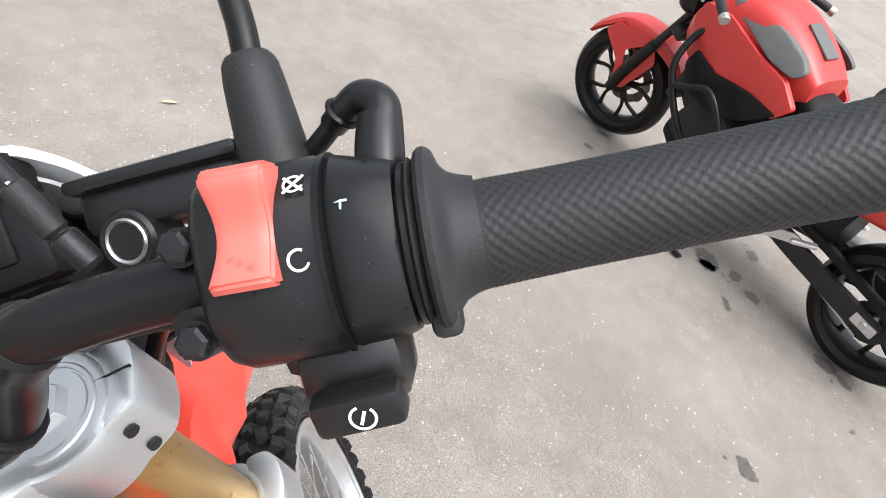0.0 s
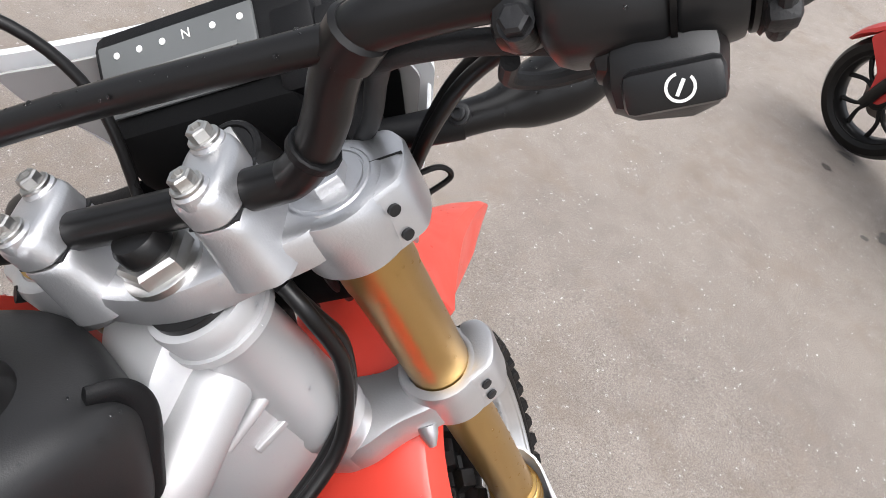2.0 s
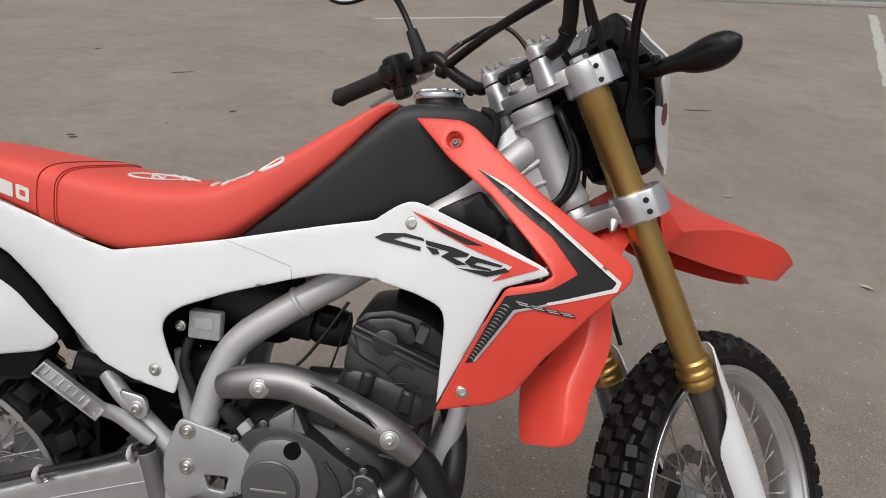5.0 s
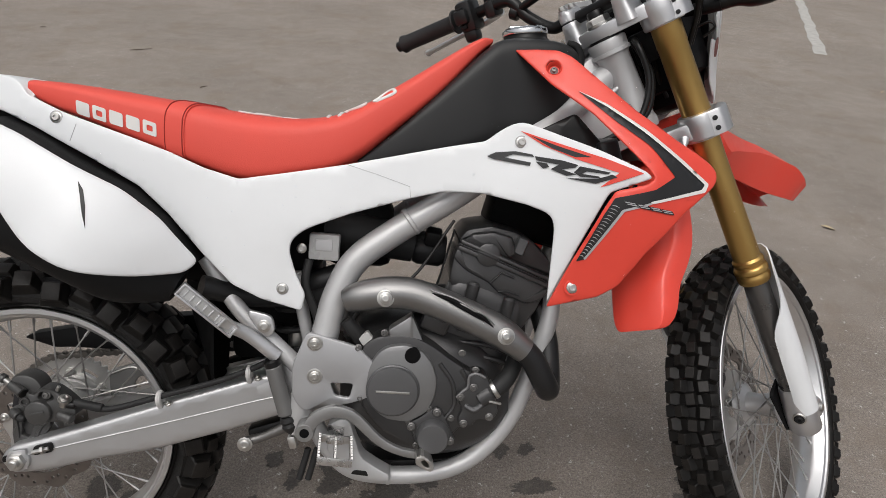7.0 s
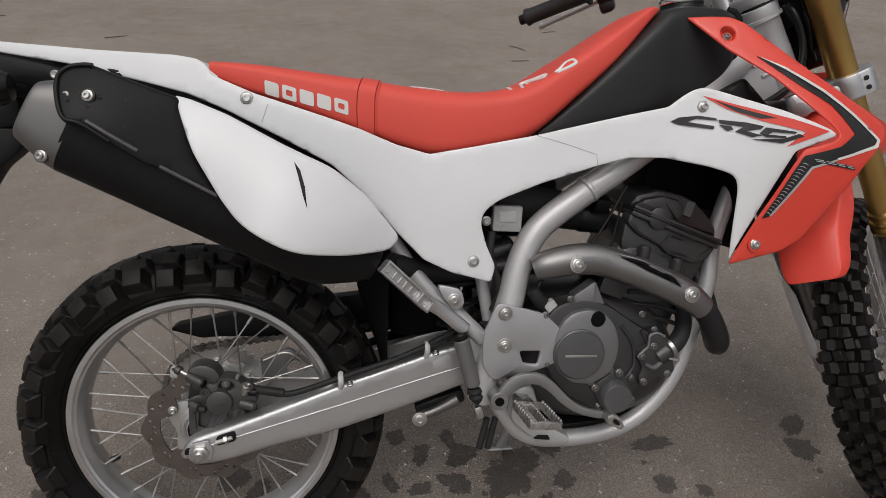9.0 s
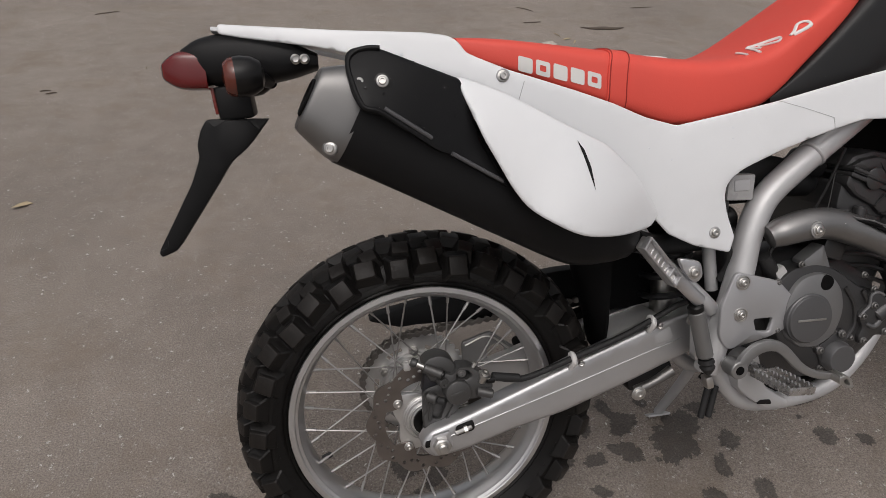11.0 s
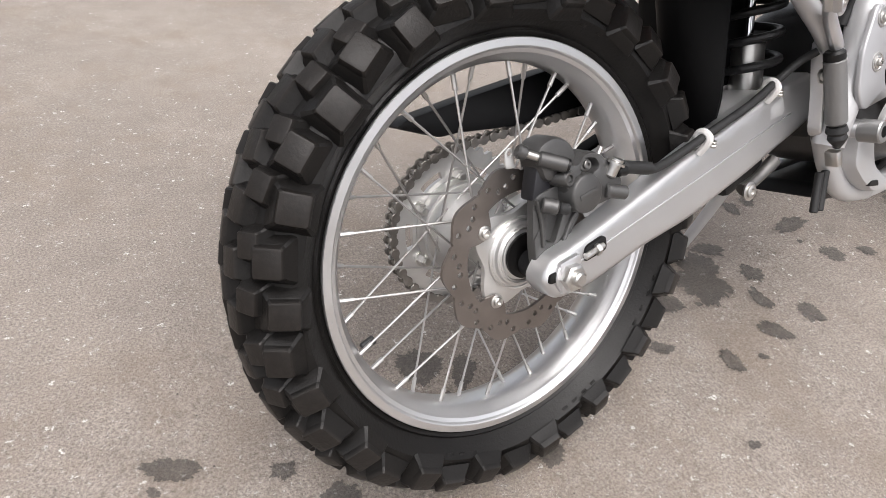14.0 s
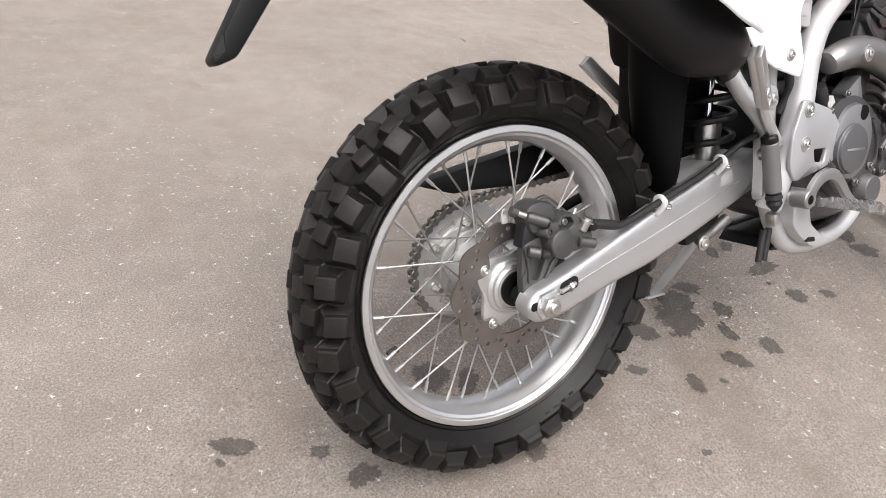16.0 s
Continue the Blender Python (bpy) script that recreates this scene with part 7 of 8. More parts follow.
decal("dark_wedge", [(0.8820, 0.6110), (0.9270, 0.5950), (0.9730, 0.5810), (0.9490, 0.5800), (0.9150, 0.5920)], SIDE_Y, .0011, DECAL, r=.0005)
for shape in ([(.814, .575), (.828, .582), (.860, .585), (.886, .581), (.889, .577), (.856, .580), (.842, .5745), (.884, .568), (.883, .5625), (.826, .5705)],
              [(.890, .5785), (.930, .574), (.954, .568), (.950, .5635), (.930, .5600), (.952, .5530), (.938, .5500), (.914, .5590), (.926, .5670), (.892, .5720)],
              [(.891, .5700), (.908, .5680), (.912, .5625), (.903, .5595)],
              [(.957, .5660), (1.000, .5590), (.997, .5560), (.966, .5585), (.960, .5545), (.984, .5520), (.986, .5490), (.958, .5500), (.948, .5560)],
              [(.938, .5465), (.982, .5480), (1.003, .5560), (1.010, .5520), (.980, .5405)]):
    decal("name_mark", shape, SIDE_Y, .0016, DECAL, r=.0004)
# flat black film painted for the dark inside of a recessed vent
part("vent_mark", sheet(rounded([(.195, .516), (.204, .503), (.2105, .479), (.2135, .447), (.208, .466), (.201, .495)], .001, 2), lambda x, z: TAIL_Y(x, z) - .0008, .0004, 0, .02), PAINT, bike)
seam = [(.586, .552), (.635, .538), (.690, .520), (.692, .502)]
both_sides("panel_seam", tube([(x, SIDE_Y(x, z) - .0002, z) for x, z in seam], .0005, n=5, per=4, smooth=False), GREYDECAL)
both_sides("panel_seam", tube([(x, SIDE_Y(x, z) - .0002, z) for x, z in ((.150, .600), (.140, .572))], .0006, n=5, smooth=False), GREYDECAL)

# seat details
SEAT_ST = [np.array(q) for q in spline(SEAT_STATIONS, 6)]


def seat_section(x):
    xs = [q[0] for q in SEAT_ST]
    return [float(np.interp(x, xs, [q[k] for q in SEAT_ST])) for k in (1, 2, 3)]


def seat_side(x, z, lift=.0012):
    z0, z1, w = seat_section(x)
    q = min(.98, abs((z - (z0 + z1) / 2) / ((z1 - z0) / 2)))
    return -(w * (1 - q ** SEAT_POWER) ** (1 / SEAT_POWER)) - lift


def seat_top(x, y, lift=.001):
    z0, z1, w = seat_section(x)
    q = min(.98, abs(y / w))
    return (z0 + z1) / 2 + (z1 - z0) / 2 * (1 - q ** SEAT_POWER) ** (1 / SEAT_POWER) + lift


def seat_band(x0, x1, back, lift=.0022):
    """A strap across the seat between x0 and x1; its ends lie further back by `back`."""
    bm = bmesh.new()
    rows = []
    for k in range(37):
        a = math.pi * (k - 4) / 28
        cc, ss = math.cos(a), max(math.sin(a), -.55)
        line = []
        for x, up in ((x0, -.001), (x0, lift), ((x0 + x1) / 2, lift + .0008), (x1, lift), (x1, -.001)):
            x = x - back * (1 - max(0, ss))
            z0, z1, w = seat_section(x)
            h, c = (z1 - z0) / 2 + up, (z0 + z1) / 2
            w += up
            line.append(bm.verts.new((x, w * math.copysign(abs(cc) ** (2 / SEAT_POWER), cc), c + h * math.copysign(abs(ss) ** (2 / SEAT_POWER), ss))))
        rows.append(line)
    for a, b in zip(rows, rows[1:]):
        for i in range(4):
            bm.faces.new((a[i], a[i + 1], b[i + 1], b[i]))
    return bm


THREAD = surface("dark_red_thread", (.34, .025, .02), .7, vary=.1)
part("seat_band", seat_band(.298, .332, .012), SEAT, bike, "red vinyl strap across the seat")
for dx in (.3005, .3285):
    part("seat_seam", seat_band(dx, dx + .0014, .012, .0031), THREAD, bike)
for k in range(5):
    x = .156 + .0272 * k
    z = .624 - .0066 * k
    square = [(-.011, -.011), (-.011, .011), (.011, .011), (.011, -.011)]
    own = sheet([(x + a, z + b - .3 * a) for a, b in rounded(square, .003, 2)], lambda p, q: seat_side(p, q), .0006, 0, .008, [[(x + a, z + b - .3 * a) for a, b in rounded([(-.005, -.0045), (-.005, .0045), (.005, .0045), (.005, -.0045)], .002, 2)]] if k in (1, 4) else ())
    part("brand_mark", own, PALE, bike, "white block of the maker's mark")


def chalk(points, r=.0020):
    return tube([(x, y, seat_top(x, y)) for x, y in points], r, n=6, per=5, squash=1.6)


part("chalk_mark", chalk([(.418 + .032 * math.cos(a) + .010 * math.sin(a), -.004 + .055 * math.sin(a)) for a in np.linspace(.3, 6.4, 16)]), PALE, bike, "white chalk ring on the seat")
part("chalk_mark", chalk([(.423, -.034), (.402, .012), (.434, -.020), (.412, .032)]), PALE, bike)
for pts in ([(.409, .069), (.437, .043), (.464, .017)], [(.423, .075), (.451, .047), (.479, .018)], [(.549, -.098), (.549, -.084), (.549, -.070)], [(.568, -.105), (.570, -.090), (.571, -.078)], [(.580, -.090), (.575, -.062), (.594, -.074), (.612, -.092), (.604, -.100), (.582, -.080)],
            [(.624, -.104), (.634, -.100), (.647, -.090), (.657, -.096), (.660, -.106), (.650, -.1075), (.628, -.106)]):
    part("chalk_mark", chalk(pts), PALE, bike, "white chalk stroke on the seat")

# ---- the second motorcycle ----
RED2 = surface("dark_red_gloss_paint", (.50, .030, .026), .40, vary=.06, bump=.006, coat=.15)
GREY2 = surface("grey_rubber_pad", (.10, .10, .095), .6, vary=.12, bump=.03)


def parked_bike():
    b = empty("motorcycle", None, pose(3.64, -1.10, .004, 0, 0, 59.2) @ pose(0, 0, 0, -9, 0, 0))
    tagged(b, "red road motorcycle with crash bars parked on its side stand", "motorcycle")
    S2 = pose(1.655, 0, .297, 0, 0, 15)
    for name, m, half in (("rear_wheel", pose(0, 0, .30), .08), ("front_wheel", S2, .060)):
        w = empty(name, b, m)
        tagged(w, "black cast wheel with a road tyre")
        tyre = turned([(.205, -half * .7), (.23, -half), (.262, -half * .95), (.284, -half * .5), (.291, 0), (.284, half * .5), (.262, half * .95), (.23, half), (.205, half * .7)], n=64)
        for f in [f for f in tyre.faces if len(f.verts) > 4]:
            tyre.faces.remove(f)
        part("tyre", tyre, RUBBER, w, "black road tyre")
        part("rim", turned([(.212, -half * .75), (.205, -half * .78), (.190, -half * .4), (.190, half * .4), (.205, half * .78), (.212, half * .75)], n=64, ring=True), PAINT, w)
        part("hub", turned([(.050, -.035), (.055, -.02), (.055, .02), (.050, .035), (.03, .045), (0, .045)], n=24), PAINT, w)
        for k in range(5):
            for s in (-1, 1):
                a = 2 * math.pi * (k + .3) / 5
                c = a + s * .33
                part("wheel_spoke", tube([(.045 * math.cos(a + s * .1), 0, .045 * math.sin(a + s * .1)), (.12 * math.cos(a + s * .13), 0, .12 * math.sin(a + s * .13)), (.196 * math.cos(c), 0, .196 * math.sin(c))], [.014, .010, .013], n=8, per=3), PAINT, w)
        if half < .07:
            part("brake_disc", plate(wavy(.13, .004, 10), -.068, -.064, 0, [circle(0, 0, .085, 30)]), DISC, w)
    for s in (-1, 1):
        part("fork_leg", tube([S2 @ Vector((.02, s * .095, -.02)), S2 @ Vector((-.02, s * .095, .10)), S2 @ Vector((-.11, s * .095, .30))], [.026, .029, .027], n=16), PAINT, b)
        part("fork_tube", rod(S2 @ Vector((-.10, s * .095, .28)), S2 @ Vector((-.30, s * .095, .72)), .021, 16), DARK, b)
        part("fender_stay", plate(rounded([(-.035, .0), (.03, .0), (.05, .12), (.17, .235), (.12, .30), (-.10, .30), (-.15, .20)], .02), -.004, .004, .001, [rounded([(-.07, .21), (.0, .10), (.03, .19), (-.05, .25)], .014)]), RED2, b, "red fender side stay").matrix_local = S2 @ pose(0, s * .078, 0)
    own = arch([(-.32, .14, .05, .03), (-.25, .26, .068, .05), (-.10, .335, .078, .06), (.05, .345, .080, .06), (.17, .300, .074, .05), (.25, .225, .058, .04), (.29, .16, .03, .02)])
    bmesh.ops.transform(own, matrix=S2, verts=own.verts)
    part("front_fender", own, RED2, b, "glossy red front fender")
    part("lower_clamp", block((.07, .25, .05), pose(1.40, 0, .73, 0, -25, 0), .014), DARK, b)
    part("upper_clamp", block((.07, .25, .04), pose(1.32, 0, .96, 0, -25, 0), .012), DARK, b)
    part("tank", loft([(.72, .80, .905, .115, 0), (.80, .76, .965, .14, 0), (.92, .70, 1.025, .165, 0), (1.05, .66, 1.06, .185, 0), (1.18, .64, 1.04, .20, 0), (1.28, .68, .97, .19, 0), (1.34, .74, .90, .15, 0)], n=40, power=3.6), RED2, b, "glossy red fuel tank cover")
    part("filler_pad", block((.16, .085, .012), pose(.85, 0, .997, 0, -26, 0), .02), GREY2, b, "grey rubber pad on the tank")
    for s in (-1, 1):
        pad = sheet(rounded([(.750, .925), (.78, .890), (.90, .900), (1.05, .950), (1.17, .985), (1.18, 1.015), (1.08, 1.028), (.92, 1.0), (.80, .962)], .025), lambda x, z: -.172 - .10 * (x - .75) + .55 * (z - .93), .03, .006, .03)
        if s > 0:
            bmesh.ops.transform(pad, matrix=Matrix.Diagonal((1, -1, 1, 1)), verts=pad.verts)
            bmesh.ops.reverse_faces(pad, faces=pad.faces)
        part("tank_pad", pad, GREY2, b, "grey tank side pad")
        for name, outline, y, th, mat, label in (
                ("side_cover", [(.70, .80), (.80, .875), (.95, .90), (1.15, .96), (1.28, .95), (1.30, .86), (1.20, .76), (1.05, .72), (.90, .75), (.76, .72)], -.205, .03, RED2, "glossy red side cover"),
                ("radiator_cover", [(.74, .75), (.90, .76), (1.08, .735), (1.20, .775), (1.23, .70), (1.18, .60), (1.02, .58), (.86, .64)], -.212, .022, BLACK, "matt black side insert")):
            cheek = sheet(rounded(outline, .02), lambda x, z, y=y: y, th, .006, .06)
            if s > 0:
                bmesh.ops.transform(cheek, matrix=Matrix.Diagonal((1, -1, 1, 1)), verts=cheek.verts)
                bmesh.ops.reverse_faces(cheek, faces=cheek.faces)
            part(name, cheek, mat, b, label)
        part("crash_bar", tube([(1.18, s * .16, .88), (1.24, s * .21, .82), (1.235, s * .27, .70), (1.18, s * .275, .60), (1.09, s * .265, .49), (1.00, s * .20, .36)], .016, n=14), PAINT, b, "black steel crash bar")
        part("crash_bar", tube([(1.185, s * .272, .61), (1.10, s * .278, .655), (1.03, s * .272, .69), (.96, s * .27, .66), (.88, s * .25, .56), (.80, s * .20, .45)], .016, n=14), PAINT, b)
        part("handlebar_end", tube([(1.30, s * .06, 1.02), (1.28, s * .18, 1.05), (1.20, s * .27, 1.03), (1.10, s * .34, 1.0)], .012, n=12), PAINT, b)
        part("grip", tube([(1.17, s * .30, 1.02), (1.08, s * .35, .995)], .018, n=14, per=2), GRIP, b)
        part("bar_weight", rod((1.08, s * .35, .995), (1.055, s * .365, .988), .021, 16, .003), STEEL, b)
        part("brake_lever", tube([(1.27, s * .22, 1.04), (1.26, s * .28, 1.03), (1.19, s * .36, 1.0)], .007, n=8), STEEL, b)
    part("seat", loft([(-.20, .80, .90, .10, 0), (.05, .76, .88, .13, 0), (.30, .71, .82, .15, 0), (.55, .70, .80, .15, 0), (.70, .70, .84, .12, 0), (.78, .72, .86, .10, 0)], n=24), BLACK, b, "black seat")
    part("tail", loft([(-.42, .82, .88, .06, 0), (-.15, .72, .85, .12, 0), (.20, .60, .78, .145, 0), (.50, .58, .72, .15, 0), (.66, .60, .66, .14, 0)], n=20), RED2, b, "red tail cover")
    part("side_infill", loft([(.30, .38, .60, .10, 0), (.50, .34, .64, .13, 0), (.72, .30, .72, .13, 0), (.85, .34, .72, .12, 0)], n=20), BLACK, b, "black frame cover")
    part("engine", block((.42, .30, .30), pose(.98, 0, .42, 0, -25, 0), .05), DARK, b, "black engine block")
    part("cylinder", block((.22, .26, .22), pose(1.12, 0, .56, 0, -40, 0), .04), DARK, b)
    part("crank_cover", turned([(.10, 0), (.10, .03), (.07, .045), (0, .045)], (.90, .13, .38), (0, 1, 0), 32), DARK, b)
    part("cover_cap", turned([(.03, 0), (.03, .05), (.02, .055), (0, .055)], (.93, .14, .36), (0, 1, 0), 20), STEEL, b)
    for x, z in ((.84, .45), (.99, .41), (.92, .28), (.82, .34)):
        part("cover_bolt", bolt((x, .172, z), (0, 1, 0), .007), STEEL, b)
    part("belly_pan", loft([(.72, .19, .25, .07, 0), (.84, .17, .30, .12, 0), (1.05, .19, .34, .14, 0), (1.22, .28, .42, .12, 0)], n=20), BLACK, b)
    part("radiator", block((.05, .30, .24), pose(1.24, 0, .60, 0, -15, 0), .01), DARK, b)
    for s in (-1, 1):
        part("swingarm", sheet(rounded([(-.06, .27), (-.05, .33), (.06, .345), (.35, .37), (.60, .41), (.62, .32), (.35, .285), (.05, .255)], .02), lambda x, z, s=s: s * .125 - .015, .03, .006, .08), DARK, b, "black swingarm")
        part("footrest_bracket", plate(rounded([(.715, .50, .01), (.75, .50, .01), (.735, .37), (.70, .33), (.56, .285), (.37, .385), (.36, .41), (.40, .415), (.56, .345), (.64, .355)], .008), s * .165, s * .178, .003, [rounded([(.57, .305), (.55, .332), (.63, .34), (.66, .325)], .006)]), ALU, b, "bare aluminium footrest bracket")
        part("footrest", block((.10, .028, .018), pose(.345, s * .205, .425, 0, 12, s * 38), .006), ALU, b)
        part("rider_footrest", rod((.66, s * .17, .30), (.69, s * .27, .30), .013, 12), DARK, b)
        part("bracket_bolt", bolt((.70, s * .178, .40), (0, s, 0), .011), STEEL, b)
        part("bracket_bolt", bolt((.64, s * .178, .345), (0, s, 0), .009), STEEL, b)
    for z0, z1 in ((.385, .42), (.215, .33)):
        part("chain", tube([(.0, .105, z0), (.30, .105, (z0 + z1) / 2 + .002), (.60, .105, z1)], .008, n=8), STEEL, b)
    part("chain_guard", sheet(rounded([(-.02, .40), (.30, .44), (.56, .46), (.56, .43), (.30, .405), (.0, .37)], .01), lambda x, z: .09, .03, .004, .06), BLACK, b)
    part("sprocket", plate(circle(0, .30, .088, 40), .098, .104, .001, [circle(0, .30, .05, 24)]), DARK, b)
    part("axle_nut", rod((0, -.15, .30), (0, .152, .30), .016, 8), STEEL, b)
    part("chain_adjuster", plate(rounded([(-.05, .275), (-.05, .32), (.05, .325), (.05, .28)], .006), .142, .147, .001), ALU, b)
    part("shift_lever", tube([(.62, .17, .27), (.70, .19, .235), (.75, .20, .235), (.755, .235, .235)], .006, n=8), STEEL, b)
    part("side_stand", tube([(.63, .12, .26), (.66, .20, .20), (.69, .35, .095)], [.016, .013, .012], n=12), PAINT, b, "black side stand")
    part("stand_foot", block((.07, .035, .010), pose(.695, .365, .068, 9, 0, 0), .004), PAINT, b)
    part("stand_spring", tube([(.60, .15, .28), (.66, .24, .18)], .006, n=8, per=2), STEEL, b)
    part("headlight", loft([(1.38, .80, 1.0, .12, 0), (1.46, .80, .98, .13, 0), (1.52, .84, .94, .08, 0)], n=20), PAINT, b)
    part("exhaust", tube([(.60, -.17, .28), (.25, -.19, .34), (-.10, -.20, .42)], [.04, .055, .055], n=18), STAINLESS, b)


parked_bike()

# ---- wet marks and litter on the yard ----


def blob(x, y, r, stretch=1.0, turn=0.0, seed=0, lift=.0016, ragged=.30):
    """A thin film on the ground with a ragged outline."""
    bm = bmesh.new()
    n = 200
    ring, inner = [], []
    for k in range(n):
        a = 2 * math.pi * k / n
        e = Vector((math.cos(a), math.sin(a), seed * 3.7))
        q = 1 + ragged * (1.5 * noise.noise(e * 1.1) + .9 * noise.noise(e * 2.7) + .65 * noise.noise(e * 6.5) + .5 * noise.noise(e * 15) + .3 * noise.noise(e * 34))
        q = max(.35, q)
        u, v = r * q * stretch * math.cos(a), r * q / stretch * math.sin(a)
        c, s = math.cos(turn), math.sin(turn)
        px_, py_ = x + c * u - s * v, y + s * u + c * v
        ring.append(bm.verts.new((px_, py_, ground_height(px_, py_) + lift)))
        qx, qy = x + (px_ - x) * .5, y + (py_ - y) * .5
        inner.append(bm.verts.new((qx, qy, ground_height(qx, qy) + lift)))
    mid = bm.verts.new((x, y, ground_height(x, y) + lift))
    for k in range(n):
        j = (k + 1) % n
        bm.faces.new((ring[k], ring[j], inner[j], inner[k]))
        bm.faces.new((inner[k], inner[j], mid))
    return bm


MARKS = [(.376, .219, .030), (.435, .160, .034), (.530, .150, .046), (.505, .208, .028), (.650, .095, .090), (.748, .152, .040), (.354, .082, .026), (.425, .060, .030), (.510, .062, .044), (.765, .047, .034), (1.008, .126, .042), (1.0, .008, .034),
         (1.394, .126, .040), (1.366, .048, .044), (.708, -.014, .030), (.770, -.090, .036), (.650, -.090, .036), (.499, -.106, .030), (.404, -.020, .022), (1.081, -.028, .022), (.373, -.243, .012), (-.417, .11, .038), (-.282, .047, .026), (-.234, -.021, .036),
         (-.016, .137, .048), (.05, .10, .036), (.075, -.098, .03), (.95, .244, .03), (1.014, .249, .026), (.29, .052, .03), (.609, .209, .024), (.565, -.125, .012), (-.44, .085, .012),
         (3.80, -.46, .085), (3.80, -.61, .050), (3.72, -.70, .055), (3.55, -.60, .035), (3.56, -1.06, .06), (3.51, -1.14, .04), (2.71, -.785, .05), (4.42, .29, .045), (4.18, .30, .035), (3.94, -.15, .11), (3.76, -.475, .05), (4.08, -.67, .05), (3.235, -1.174, .02)]
for k, (x, y, r) in enumerate(MARKS):
    ob = part("wet_patch", blob(x, y, r * (.66 if x < -.1 else .76), 1 + .3 * math.sin(k * 1.7), k * 1.1, k), WET)
    tagged(ob, "small dark wet patch with a ragged edge" if r < .035 else "dark wet patch with a ragged edge", "wet patch", group="wet patches on the asphalt")
    if r > .04:
        for j in range(1):
            a = k * 2.3 + j * 2.9
            tagged(part("wet_patch", blob(x + 1.55 * r * math.cos(a), y + 1.55 * r * math.sin(a), r * (.16 + .1 * j), 1.1, a, k * 7 + j), WET), "small dark wet drop mark", "wet patch", group="wet patches on the asphalt")

TWIG = surface("grey_brown_twig", (.085, .064, .047), .8, vary=.3, bump=.08)
LEAFM = surface("dry_leaf", (.42, .34, .22), .7, vary=.25, vary_scale=60, bump=.04)
for k, (x, y, ln, a) in enumerate([(-1.44, 4.23, .16, .5), (-1.437, 2.70, .05, .2), (-.70, 3.33, .05, .9), (-2.47, 4.83, .05, .3), (1.53, 3.75, .14, .1), (1.59, 4.12, .16, 2.2), (2.01, 4.70, .14, .4), (2.58, 4.11, .2, .1), (-1.4, 2.66, .05, .3)]):
    c, s = math.cos(a) * ln / 2, math.sin(a) * ln / 2
    tagged(part("twig", tube([(x - c, y - s, .005), (x + .1 * s, y - .1 * c, .007), (x + c, y + s, .005)], [.0028, .0036, .002], n=6, per=3), TWIG), "thin dark twig lying on the asphalt", "twig", group="litter on the asphalt")
bark = tube([(1.84, 3.60, .006), (1.92, 3.555, .008), (2.0, 3.555, .010), (2.09, 3.54, .008), (2.17, 3.565, .005)], [.004, .018, .026, .020, .004], n=10, per=5)
bmesh.ops.transform(bark, matrix=Matrix.Translation((0, 0, .006)) @ Matrix.Diagonal((1, 1, .35, 1)) @ Matrix.Translation((0, 0, -.008)), verts=bark.verts)
tagged(part("bark", bark, TWIG, sharp=.5), "flat dark strip of wet bark on the asphalt", "bark", group="litter on the asphalt")
scrap = bmesh.new()
bmesh.ops.create_icosphere(scrap, subdivisions=3, radius=1)
for v in scrap.verts:
    q = 1 + .45 * noise.noise(v.co * 2.3) + .25 * noise.noise(v.co * 6)
    v.co = Vector((1.452 + .045 * v.co.x * q, 3.175 + .032 * v.co.y * q, .015 + .020 * v.co.z * q))
tagged(part("paper_scrap", scrap, surface("dirty_pale_paper", (.50, .46, .40), .8, vary=.3, vary_scale=60, bump=.05), sharp=.25), "crumpled pale scrap of paper on the asphalt", "paper", group="litter on the asphalt")
rng = random.Random(5)
for k, (x, y) in enumerate([(1.63, 3.32), (1.66, 3.25), (1.60, 3.42), (1.36, 3.13), (2.0, 4.62), (1.95, 4.75), (2.30, 2.47), (4.4, 4.0), (1.30, 2.2), (2.6, 1.6), (-1.2, 1.5), (-1.0, 3.0)]):
    r = rng.uniform(.02, .035)
    own = bmesh.new()
    vs = [own.verts.new((x + r * p * math.cos(k), y + r * p * math.sin(k) + r * q, .004 + .012 * abs(q) + .004 * p)) for p, q in ((-1, 0), (-.3, .45), (.5, .35), (1.1, 0), (.5, -.35), (-.3, -.45))]
    mid = own.verts.new((x, y, .004))
    for i in range(6):
        own.faces.new((vs[i], vs[(i + 1) % 6], mid))
    geom = bmesh.ops.extrude_face_region(own, geom=own.faces[:])
    bmesh.ops.translate(own, vec=(0, 0, .0012), verts=[v for v in geom["geom"] if isinstance(v, bmesh.types.BMVert)])
    tagged(part("leaf", own, LEAFM), "small dry pale leaf on the asphalt", "leaf", group="litter on the asphalt")

# worn paint lines, a fence and a car at the far side of the yard
LINE = surface("worn_white_paint", (.42, .41, .39), .8, vary=.4, vary_scale=14, bump=.06)


def strip(x0, y0, x1, y1, w):
    bm = bmesh.new()
    d = Vector((x1 - x0, y1 - y0, 0))
    s = Vector((-d.y, d.x, 0)).normalized() * w / 2
    n = 24
    rows = []
    for k in range(n + 1):
        p = Vector((x0, y0, .003)) + d * k / n
        j = .18 * math.sin(k * 2.1) + .12 * math.sin(k * 5.3)
        rows.append((bm.verts.new(p + s * (1 + j)), bm.verts.new(p - s * (1 - j))))
    for a, b in zip(rows, rows[1:]):
        bm.faces.new((a[0], a[1], b[1], b[0]))
    return bm


